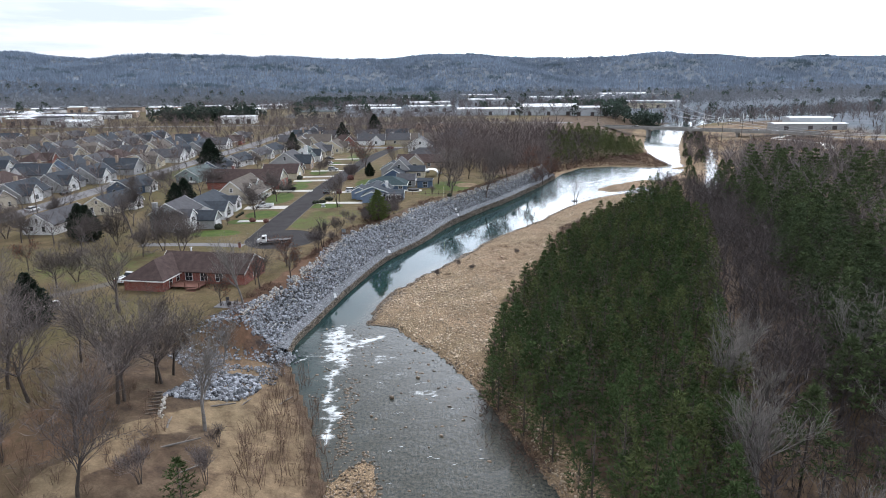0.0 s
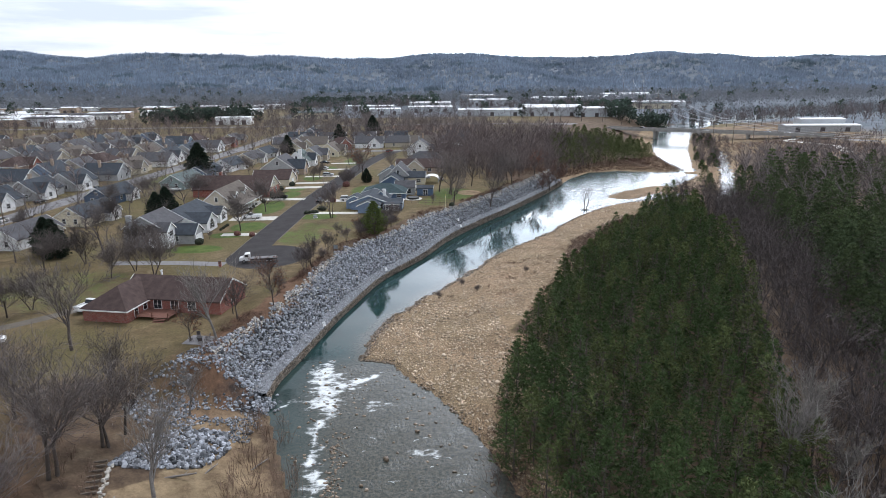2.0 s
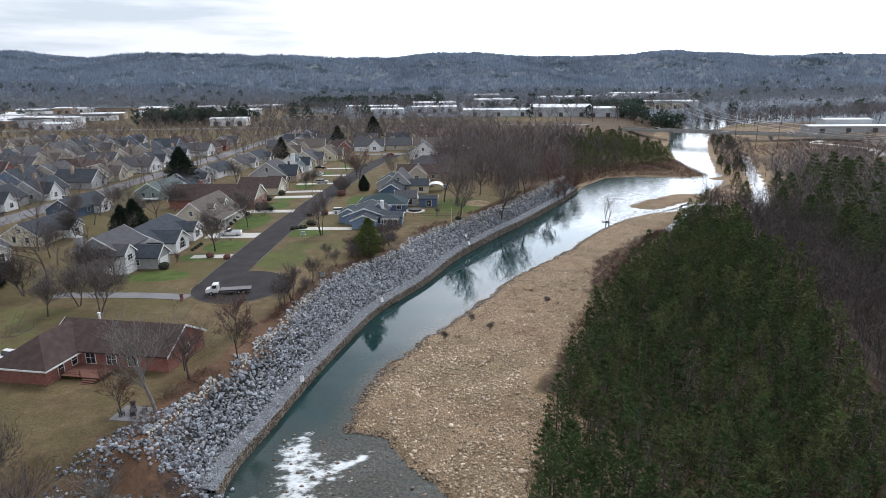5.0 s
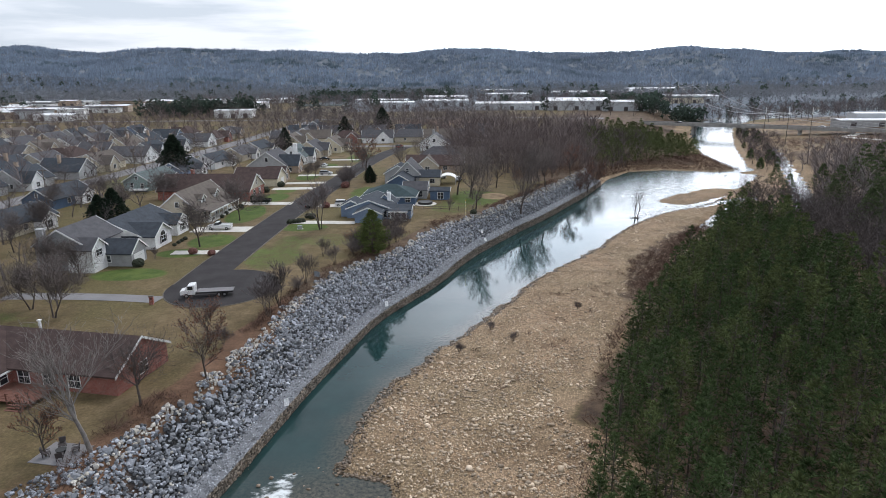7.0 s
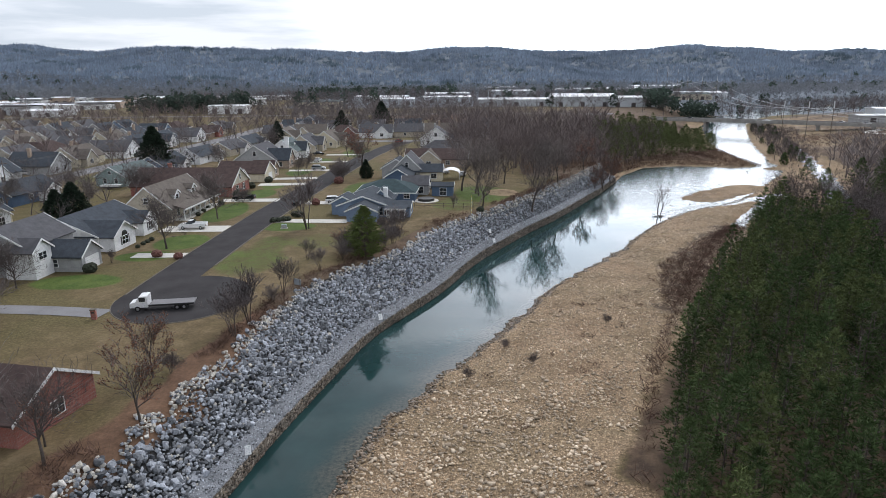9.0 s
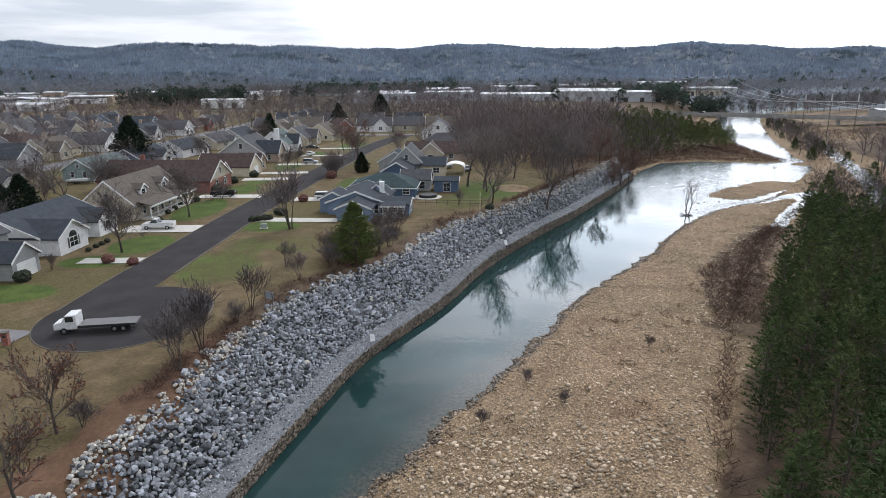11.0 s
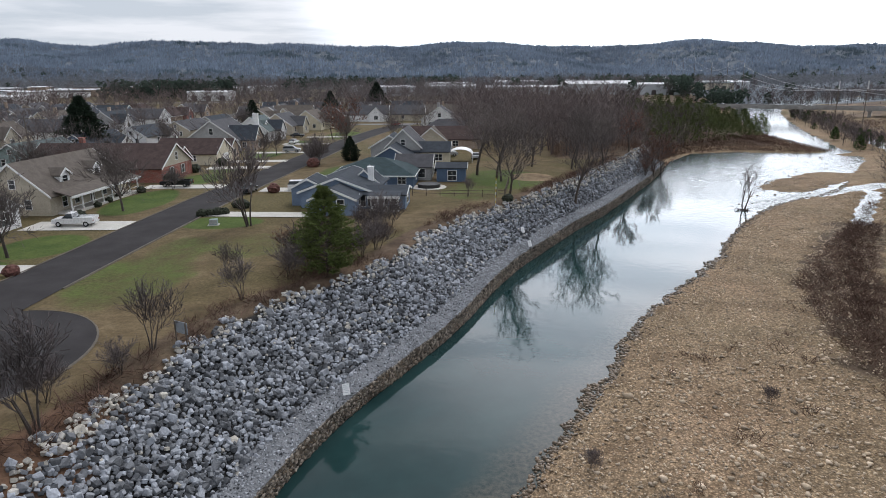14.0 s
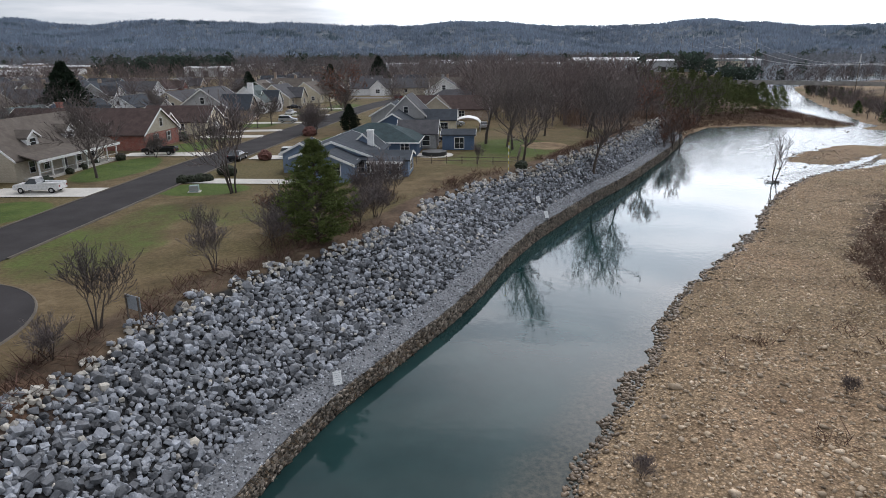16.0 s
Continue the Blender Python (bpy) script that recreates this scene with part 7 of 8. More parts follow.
# green houses behind
GREENS = [(-85.5, 104, "green_siding", "green_roof"), (-84, 128, "blue_siding", "slate_roof"), (-80, 152, "white_siding", "slate_roof"), (-76, 176, "tan_siding", "grey_roof"), (-100, 74, "navy_siding", "slate_roof"), (-92, 40, "cream_siding", "slate_roof"),
          (-96, 14, "white_siding", "grey_roof"), (-74, 200, "grey_siding", "slate_roof")]
for x, y, wall, roof in GREENS:
    h = street_house("house", x, y, TURN - 4, "single-storey gabled house with coloured siding and grey roof", "houses on the second street")
    b = Block(h, 0, 0, 17, 9.5, 2.9, 2.8, "y", wall, roof)
    b.window("-u", -1.8, 1.0, 1.0, 1.4); b.window("-u", 1.8, 1.0, 1.0, 1.4); b.window("-u", 0, 3.6, 0.8, 0.9); b.window("-v", -2, 1, 1.2, 1.3); b.window("-v", 3, 1, 1.2, 1.3)
    f = Block(h, 4.6, 3.0, 5, 5, 2.7, 1.6, "x", "white_siding", roof)
    f.window("+u", 0, 0.5, 1.6, 1.8)

# the estate beyond: a few builds, copied along its streets
VARIANTS = []
for i, (wall, front, roof) in enumerate((("tan_siding", "tan_brick", "grey_roof"), ("grey_siding", "white_siding", "slate_roof"), ("white_siding", "white_siding", "grey_roof"), ("blue_siding", "white_siding", "slate_roof"),
                                         ("tan_brick", "red_brick", "brown_roof"), ("cream_siding", "tan_siding", "tan_roof"))):
    h = thing("house", pose(0, 0, -200), "gabled estate house with pale trim and shingle roof", "house", "estate houses")
    b = Block(h, 0, 0, 15 + i % 3, 11, 3.0, 3.6 + 0.4 * (i % 2), "y", wall, roof, i == 4)
    f = Block(h, 4.4, -3.2 if i % 2 else 3.2, 6.5, 6.4, 3.0, 3.0, "x", front, roof)
    f.window("+u", 0, 1.0, 1.6, 1.5); b.window("-u", -2, 1, 1.1, 1.4); b.window("-u", 2.4, 1, 1.1, 1.4)
    b.window("+v", 2, 1, 1.1, 1.4)
    if i % 2:
        chimney(h, -2, 1, 1.0, 1.0, 5, 8.4, "tan_brick")
    VARIANTS.append(h)
rr = random.Random(12)
spots = []
for row, (x0, slope, face) in enumerate(((-141, 0.11, 0), (-168, 0.11, 180), (-203, 0.12, 0), (-232, 0.12, 180), (-270, 0.12, 0), (-300, 0.12, 180))):
    for k in range(15):
        y = -20 + k * 21 + rr.uniform(-2, 2) + row * 6
        if y > 330 - 6 * row:
            continue
        spots.append((x0 + slope * y + rr.uniform(-1.5, 1.5), y, face + rr.choice((0, 0, 90)) + TURN))
for k in range(7):
    spots.append((-70 + k * 17, 244 + rr.uniform(-3, 3), 90 + rr.choice((0, 180))))
for k in range(6):
    spots.append((-66 + k * 21, 272 + rr.uniform(-3, 3), 90 + rr.choice((0, 180))))
for k in range(5):
    spots.append((-62 - 0.5 * k, 224 + 21 * k, 0))
used = set()
for i, (x, y, a) in enumerate(spots):
    k = rr.randrange(len(VARIANTS))
    m = pose(x, y, Z(x, y), 0, 0, a)
    if k not in used:
        used.add(k)
        VARIANTS[k].matrix_basis = m
    else:
        copy_thing(VARIANTS[k], m)

# ---- commercial buildings in the distance ----


def warehouse(x, y, lx, ly, h, turn=0, roof="metal_roof", wall="metal_wall", label="long pale metal warehouse", doors=3):
    ob = thing("warehouse", pose(x, y, Z(x, y), 0, 0, turn), label, "warehouse", "commercial buildings")
    part("wall", box(-lx / 2, lx / 2, -ly / 2, ly / 2, -1.5, h), M[wall], ob)
    rise = ly * 0.05
    part("roof", prism([(-ly / 2 - 0.5, h), (0, h + rise), (ly / 2 + 0.5, h), (ly / 2 + 0.5, h + 0.35), (0, h + rise + 0.35), (-ly / 2 - 0.5, h + 0.35)], -lx / 2 - 0.5, lx / 2 + 0.5, lambda s, a, b: (s, a, b)), M[roof], ob)
    for i in range(doors):
        u = -lx / 2 + lx * (i + 0.5) / doors
        part("loading_door", box(u - 1.8, u + 1.8, -ly / 2 - 0.06, -ly / 2 + 0.1, 0, min(3.8, h * 0.7)), M["dark_door"], ob)
    return ob


warehouse(92, 516, 70, 26, 6, -8)
warehouse(152, 508, 58, 44, 8.5, -10)
warehouse(190, 478, 40, 24, 8, -10)
warehouse(-24, 560, 40, 18, 6, 0)
warehouse(30, 600, 50, 22, 6, 0)
warehouse(120, 760, 60, 26, 8, 0)
warehouse(230, 830, 80, 30, 8, -3)
warehouse(20, 860, 50, 24, 8, 3)
warehouse(380, 960, 80, 28, 9, -3)
warehouse(310, 640, 70, 26, 7, -5)
warehouse(330, 340, 56, 14, 4.6, -8, "metal_roof", "grey_siding", "long white-roofed depot beyond the bridge", 3)
warehouse(340, 356, 34, 14, 8.0, -8, "metal_roof", "metal_wall", "white-roofed shed behind the depot", 2)
warehouse(-90, 500, 40, 20, 6, 0, "green_roof", "cream_siding", "low cream building with a green roof")
warehouse(-150, 430, 30, 16, 6, 0, "metal_roof", "white_siding", "low white roadside building")
rr = random.Random(44)
for _ in range(66):
    x, y = rr.uniform(-620, -170), rr.uniform(420, 740)
    warehouse(x, y, rr.uniform(14, 42), rr.uniform(12, 22), rr.uniform(4, 7), rr.uniform(-12, 12), rr.choice(("metal_roof", "metal_roof", "grey_roof")), rr.choice(("metal_wall", "white_siding", "tan_brick")), "flat pale commercial building beyond the estate", 2)
for _ in range(9):
    x, y = rr.uniform(-150, 620), rr.uniform(620, 1050)
    warehouse(x, y, rr.uniform(20, 70), rr.uniform(14, 30), rr.uniform(5, 8), rr.uniform(-12, 12), rr.choice(("metal_roof", "metal_roof", "green_roof")), rr.choice(("metal_wall", "cream_siding")), "pale industrial shed among distant trees", 2)

# ---- bridge ----
bridge = thing("bridge", pose(226, 335.5, 0, 0, 0, -35.5), "low concrete road bridge over the river", "bridge", kind="structure")
part("deck", box(-95, 95, -6, 6, 6.1, 7.2), M["bridge_concrete"], bridge)
part("carriageway", box(-95, 95, -5.4, 5.4, 7.198, 7.26), M["asphalt_old"], bridge)
for s in (-1, 1):
    part("parapet", box(-95, 95, s * 5.85 - 0.15, s * 5.85 + 0.15, 7.2, 8.15), M["bridge_concrete"], bridge)
for u in (-62, -28, 6, 40, 70):
    bm = box(u - 0.8, u + 0.8, -4.5, 4.5, -1.5, 5.3)
    add_box(bm, u - 1.2, u + 1.2, -5.6, 5.6, 5.3, 6.1)
    part("pier", bm, M["bridge_concrete"], bridge)

# ---- vehicles ----


def vehicle(kind, paint, x, y, turn, label, lift=0.09):
    """kind: pickup, car or suv; it faces +x before it is turned."""
    ob = thing("pickup_truck" if kind == "pickup" else kind, pose(x, y, Z(x, y) + lift, 0, 0, turn), label, "pickup truck" if kind == "pickup" else "car")
    L, W = (5.7, 1.95) if kind == "pickup" else (4.7, 1.82)
    hl, hw = L / 2, W / 2
    if kind == "pickup":
        side = [(-hl, 0.45), (hl, 0.4), (hl, 0.95), (hl - 0.25, 1.1), (hl - 1.5, 1.18), (-0.15, 1.15), (-0.15, 1.1), (-hl, 1.1)]
    elif kind == "suv":
        side = [(-hl, 0.4), (hl, 0.38), (hl, 0.85), (hl - 0.2, 1.0), (hl - 1.15, 1.1), (-hl + 0.05, 1.1)]
    else:
        side = [(-hl, 0.38), (hl, 0.35), (hl, 0.7), (hl - 0.2, 0.82), (hl - 1.3, 0.95), (-hl + 0.9, 0.98), (-hl, 0.92)]
    bm = prism(side, -hw, hw, lambda s, a, b: (a, s, b))
    if kind == "pickup":
        for y0, y1 in ((-hw, -hw + 0.12), (hw - 0.12, hw)):
            add_box(bm, -hl, -0.15, y0, y1, 1.09, 1.32)
        add_box(bm, -hl, -hl + 0.1, -hw + 0.12, hw - 0.12, 1.09, 1.32)
    bmesh.ops.bevel(bm, geom=[e for e in bm.edges], offset=0.04, segments=1, affect="EDGES")
    part("body", bm, M[paint], ob)
    if kind == "pickup":
        cab = [(-0.2, 1.1), (hl - 1.45, 1.14), (hl - 2.15, 1.78), (0.05, 1.82)]
    elif kind == "suv":
        cab = [(-hl + 0.06, 1.06), (hl - 1.2, 1.06), (hl - 1.95, 1.64), (-hl + 0.4, 1.68)]
    else:
        cab = [(-hl + 0.6, 0.94), (hl - 1.25, 0.92), (hl - 2.1, 1.38), (-hl + 1.35, 1.4)]
    k = 0.82
    bm = bmesh.new()
    zc = cab[0][1]
    top = max(b for a, b in cab)
    lo = [bm.verts.new((a, s * hw * (0.96 - (1 - k) * (b - zc) / (top - zc)), b)) for s in (-1, 1) for a, b in cab]
    n = len(cab)
    bm.faces.new(lo[:n][::-1]); bm.faces.new(lo[n:])
    for i in range(n):
        bm.faces.new((lo[i], lo[(i + 1) % n], lo[n + (i + 1) % n], lo[n + i]))
    part("windows", bm, M["glass"], ob)
    tx = [a for a, b in cab if b > top - 0.1]
    part("roof", box(min(tx) - 0.04, max(tx) + 0.06, -hw * 0.8, hw * 0.8, top - 0.03, top + 0.05), M[paint], ob)
    wheel = None
    for wx in (-hl + 1.0, hl - 0.95):
        for s in (-1, 1):
            bm = cylinder(bmesh.new(), (wx, s * (hw - 0.2), 0.36), (wx, s * (hw + 0.02), 0.36), 0.37, 0.37, 14)
            t = part("wheel", bm, M["rubber"], ob)
            part("rim", cylinder(bmesh.new(), (wx, s * (hw - 0.1), 0.36), (wx, s * (hw + 0.03), 0.36), 0.22, 0.2, 10), M["chrome"], t)
    for s in (-1, 1):
        part("headlight", box(hl - 0.06, hl + 0.02, s * hw * 0.72 - 0.16, s * hw * 0.72 + 0.16, 0.68, 0.84), M["chrome"], ob)
        part("tail_light", box(-hl - 0.02, -hl + 0.05, s * hw * 0.82 - 0.1, s * hw * 0.82 + 0.1, 0.75, 0.98), M["car_red"], ob)
    return ob


vehicle("pickup", "car_white", -42.6, 38.6, 180, "white crew-cab pickup parked on a concrete drive")
vehicle("pickup", "car_dark", -40.6, 70.5, 178, "black pickup parked on a concrete drive")
vehicle("suv", "car_white", -16.3, 65.4, 5, "white utility vehicle parked beside the blue house")
vehicle("car", "car_dark", -25.2, 63.5, 85, "dark car parked near the kerb")
vehicle("pickup", "car_white", -54, -39.5, 70, "white pickup beside the brick house")
vehicle("suv", "car_white", -62.4, -55.5, 20, "white utility vehicle on the grass")
vehicle("car", "car_dark", 6.5, 84, 10, "dark car in a back yard")
for i, (x, y, a, kind, paint) in enumerate(((-34, 147, 80, "car", "car_white"), (-30, 124.5, 0, "suv", "car_silver"), (-118, 40, 84, "suv", "car_white"), (-116, 96, 84, "pickup", "car_white"), (-128, 122, 30, "car", "car_white"),
                                            (-124, 72, 84, "car", "car_dark"), (-37, 168, 0, "car", "car_dark"), (-100, 180, 84, "car", "car_silver"), (-6, 214, 60, "suv", "car_red"), (12, 112, 10, "suv", "car_silver"))):
    vehicle(kind, paint, x, y, a, "parked vehicle along the estate streets")
for i, (u, s, paint) in enumerate(((-40, 2.6, "car_dark"), (10, -2.6, "car_white"), (52, 2.6, "car_silver"), (66, -2.6, "car_white"))):
    v = vehicle("car", paint, 0, 0, 0, "car crossing the concrete bridge")
    v.matrix_basis = pose(226, 335.5, 7.27, 0, 0, -35.5) @ pose(u, s, 0, 0, 0, 0 if s < 0 else 180)

# flatbed truck on the turning circle
tr = thing("flatbed_truck", pose(-29.9, -9.9, Z(-29.9, -9.9) + 0.07, 0, 0, 187) @ Matrix.Scale(0.92, 4), "white cab truck with a long empty flat bed", "truck")
bm = prism([(1.7, 0.6), (4.3, 0.6), (4.3, 1.35), (3.3, 1.5), (2.9, 2.35), (1.7, 2.4)], -1.0, 1.0, lambda s, a, b: (a, s, b))
bmesh.ops.bevel(bm, geom=[e for e in bm.edges], offset=0.06, segments=1, affect="EDGES")
part("cab", bm, M["car_white"], tr)
part("windscreen", prism([(3.34, 1.52), (3.36, 1.55), (2.98, 2.25), (2.94, 2.25)], -0.85, 0.85, lambda s, a, b: (a, s, b)), M["glass"], tr)
for s in (-1, 1):
    part("side_window", box(2.0, 2.9, s * 1.0 - 0.02, s * 1.0 + 0.02, 1.55, 2.2), M["glass"], tr)
part("chassis", box(-4.2, 2.0, -0.45, 0.45, 0.6, 0.85), M["black_metal"], tr)
part("flat_bed", box(-4.9, 1.5, -1.2, 1.2, 0.92, 1.08), M["asphalt_old"], tr, "weathered grey flat bed")
part("bed_rail", box(-4.95, 1.55, -1.24, -1.2, 0.84, 1.12), M["black_metal"], tr)
part("bed_rail", box(-4.95, 1.55, 1.2, 1.24, 0.84, 1.12), M["black_metal"], tr)
for wx in (3.2, -2.4, -3.4):
    for s in (-1, 1):
        w = part("wheel", cylinder(bmesh.new(), (wx, s * 0.72, 0.42), (wx, s * 1.02, 0.42), 0.43, 0.43, 14), M["rubber"], tr)
        part("rim", cylinder(bmesh.new(), (wx, s * 0.9, 0.42), (wx, s * 1.03, 0.42), 0.24, 0.22, 10), M["chrome"], w)
boat = thing("boat", pose(-84.5, 91, Z(-84.5, 91), 0, 0, 0), "white motor boat on a trailer by a green house", "boat")
bm = prism([(-2.8, 0.8), (2.4, 0.75), (3.0, 1.35), (-2.9, 1.25)], -1.0, 1.0, lambda s, a, b: (a, s * (0.55 if a > 2.2 else 1), b))
part("hull", bm, M["car_white"], boat)
part("trailer", box(-2.6, 3.2, -0.8, 0.8, 0.45, 0.6), M["black_metal"], boat)
for s in (-1, 1):
    part("wheel", cylinder(bmesh.new(), (-0.6, s * 0.8, 0.3), (-0.6, s * 1.0, 0.3), 0.3, 0.3, 12), M["rubber"], boat)

# ---- signs on the wall and the notice board ----


def wall_sign(x, y, z, turn):
    ob = thing("warning_sign", pose(x, y, z, -24, 0, turn), "white notice panel on a post along the river wall", "sign", "wall signs")
    part("post", box(-0.04, 0.04, -0.02, 0.04, -0.6, 1.05), M["black_metal"], ob)
    p = part("panel", box(-0.3, 0.3, -0.06, -0.03, 0.15, 1.1), M["sign_white"], ob)
    for i in range(5):
        part("text_bar", box(-0.22, 0.22 - 0.08 * (i % 3), -0.064, -0.058, 0.95 - i * 0.15, 0.97 - i * 0.15), M["sign_back"], p)


wall_sign(-11.2, -37.2, 1.55, 20)
wall_sign(-0.35, -1.0, 1.5, 20)
wall_sign(22.1, 43.4, 2.0, 25)
wall_sign(21.5, 46.8, Z(21.5, 46.8) + 0.4, 25)
board = thing("notice_board", pose(-12.5, -3.2, Z(-12.5, -3.2), 0, 0, 150), "grey notice board on two posts, seen from behind", "sign")
part("post", box(-0.62, -0.54, -0.04, 0.04, -0.3, 1.9), M["pole_wood"], board)
part("post", box(0.54, 0.62, -0.04, 0.04, -0.3, 1.9), M["pole_wood"], board)
part("panel", box(-0.7, 0.7, -0.09, -0.042, 0.95, 1.9), M["sign_back"], board)

ribbon("drive_south", [(-37, -11.5), (-44, -10.0), (-52, -9.0), (-64, -8.5)], 3.2, M["asphalt_old"], "worn grey driveway off the turning circle", 0.06, category="driveway")
pillar = thing("letterbox_pillar", pose(-37.5, -13.4, Z(-37.5, -13.4), 0, 0, 10), "dark brick letterbox pillar with a stone cap", "letterbox")
part("shaft", box(-0.3, 0.3, -0.3, 0.3, -0.3, 1.35), M["red_brick"], pillar)
part("cap", box(-0.36, 0.36, -0.36, 0.36, 1.345, 1.45), M["kerb"], pillar)
part("letter_flap", box(-0.16, 0.16, -0.33, -0.28, 0.9, 1.1), M["black_metal"], pillar)

# ---- small things by the drives and in the back yards ----
box_u = thing("utility_box", pose(-23.3, 38.0, Z(-23.3, 38.0), 0, 0, 8), "pale green metal utility box on a concrete pad", "utility box")
part("pad", box(-0.75, 0.75, -0.6, 0.6, -0.2, 0.1), M["concrete"], box_u)
bm = box(-0.55, 0.55, -0.42, 0.42, 0.1, 0.85)
bmesh.ops.bevel(bm, geom=list(bm.edges), offset=0.04, segments=1, affect="EDGES")
part("cabinet", bm, M["green_siding"], box_u)
part("hatch", box(-0.5, 0.5, -0.44, -0.41, 0.2, 0.8), M["grey_siding"], box_u)
tent = thing("carport", pose(14.7, 102.5, Z(14.7, 102.5), 0, 0, TURN), "white arched fabric carport on metal posts", "carport")
arch = [(-2.8, 2.0), (-2.3, 2.6), (-1.2, 3.05), (0, 3.2), (1.2, 3.05), (2.3, 2.6), (2.8, 2.0)]
part("canopy", prism(arch + [(a * 0.97, b - 0.08) for a, b in arch[::-1]], -3.0, 3.0, lambda u, a, b: (a, u, b)), M["white_paint"], tent)
for px in (-2.7, 2.7):
    for py in (-2.9, 0, 2.9):
        part("post", cylinder(bmesh.new(), (px, py, -0.2), (px, py, 2.05), 0.05, 0.05, 8), M["pale_steel"], tent)
vehicle("car", "car_silver", 18.6, 107.2, 80, "silver car parked beside the white carport")
marker = thing("marker_pole", pose(17.4, 49.7, Z(17.4, 49.7)), "slim pole banded in yellow and white", "pole")
for i in range(10):
    part("band", cylinder(bmesh.new(), (0, 0, -0.2 + i * 0.45), (0, 0, 0.25 + i * 0.45), 0.06, 0.06, 8), M["yellow_paint" if i % 2 else "white_paint"], marker)

# ---- garden things ----


def shrub(x, y, s, mat="hedge", label="clipped dark evergreen shrub", category="shrub"):
    r = random.Random(int(x * 31 + y * 17))
    bm = bmesh.new()
    bmesh.ops.create_icosphere(bm, subdivisions=3, radius=s)
    for v in bm.verts:
        v.co *= 1 + r.gauss(0, 0.09)
        v.co.z *= 0.85
    ob = part("shrub", bm, M[mat], None)
    ob.matrix_basis = pose(x, y, Z(x, y) + s * 0.6)
    tagged(ob, label, category, "shrubs")


for x, y, s in ((-27.0, 44.0, 0.75), (-25.9, 44.4, 0.7), (-24.8, 44.8, 0.8), (-24.0, 45.3, 0.7), (-22.4, 49.5, 1.0), (-23.6, 50.4, 0.8), (-44.5, 43.5, 0.8), (-44.8, 64.8, 0.8), (-44.3, 76.2, 1.1), (-43.8, 89.5, 1.2), (-41.2, 99.8, 1.2), (-47.5, 29.2, 0.5),
                (-47.6, 27.5, 0.45), (-47.7, 25.8, 0.5), (-47.8, 23.6, 0.45), (19.6, 52.0, 0.9), (-49, 8.4, 1.1), (-46.2, 52, 0.6), (-46.3, 56, 0.6), (-46.5, 60, 0.6)):
    shrub(x, y, s)
for x, y, s in ((-20.8, 63.6, 1.1), (-41.5, 17, 0.9), (-37.2, 15.6, 0.8), (-19.4, 96, 1.4)):
    shrub(x, y, s, "russet_shrub", "rounded russet winter shrub")
cedar = needle_tree(470, 15, 6.2, 24, 13, 5, 0.02, 7, 0.9, 0.0, 0.26)
big = pine_thing("cedar_tree", cedar, "large dark conical evergreen behind the houses", "cedar", "evergreen tree", "dark evergreens")
plant(big, [(-85.6, 125.5, 1.0), (-70, 44, 0.62), (-72, 41, 0.55), (-80, -2, 0.62), (-84, 2, 0.6), (-60, -64, 0.62), (-12, 106, 0.38), (-64, 215, 0.7), (-40, 268, 0.8), (-20, 300, 1.0)], 5)
pit = thing("fire_pit", pose(6.9, 66.8, Z(6.9, 66.8)), "round dark pool on a pale paved ring", "pool")
part("paving", cylinder(bmesh.new(), (0, 0, -0.2), (0, 0, 0.08), 3.2, 3.2, 24), M["concrete"], pit)
part("rim", cylinder(bmesh.new(), (0, 0, 0.078), (0, 0, 0.7), 2.1, 2.1, 24), M["black_metal"], pit)
pad = thing("patio", pose(-28.7, -56.0, Z(-28.7, -56.0), 0, 0, -12), "small square of grey paving with garden chairs", "patio")
part("paving", box(-2.2, 2.2, -1.8, 1.8, -0.2, 0.06), M["asphalt_old"], pad)


def garden_chair(x, y, turn):
    ob = thing("garden_chair", pose(x, y, Z(x, y) + 0.06, 0, 0, turn), "dark slatted garden chair round a fire bowl", "chair", "garden chairs")
    part("seat", box(-0.3, 0.3, -0.3, 0.3, 0.36, 0.42), M["dark_door"], ob)
    part("backrest", prism([(0.26, 0.4), (0.32, 0.4), (0.48, 1.0), (0.42, 1.0)], -0.3, 0.3, lambda s, a, b: (s, a, b)), M["dark_door"], ob)
    for px in (-0.27, 0.27):
        for py in (-0.27, 0.27):
            part("leg", box(px - 0.03, px + 0.03, py - 0.03, py + 0.03, 0, 0.36), M["dark_door"], ob)
        part("armrest", box(px - 0.06, px + 0.06, -0.32, 0.34, 0.58, 0.62), M["dark_door"], ob)


for a in (20, 110, 200, 290):
    garden_chair(-28.7 + 1.3 * math.sin(radians(a)), -56.0 - 1.1 * math.cos(radians(a)), a + 180)
bowl = tagged(part("fire_bowl", cylinder(bmesh.new(), (0, 0, 0), (0, 0, 0.5), 0.28, 0.5, 14), M["black_metal"], None), "black metal fire bowl on a patio", "fire bowl")
bowl.matrix_basis = pose(-28.7, -56.0, Z(-28.7, -56.0) + 0.06)


def rail_fence(name, pts, label):
    ob = thing(name, pose(0, 0, 0), label, "fence")
    P = resample([Vector(p) for p in pts], 2.4)
    for p in P:
        z = Z(*p)
        part("post", box(p.x - 0.06, p.x + 0.06, p.y - 0.06, p.y + 0.06, z - 0.3, z + 1.25), M["pole_wood"], ob)
    for a, b in zip(P[:-1], P[1:]):
        for h_ in (0.5, 1.05):
            part("rail", cylinder(bmesh.new(), (a.x, a.y, Z(*a) + h_), (b.x, b.y, Z(*b) + h_), 0.05, 0.05, 6), M["pole_wood"], ob)


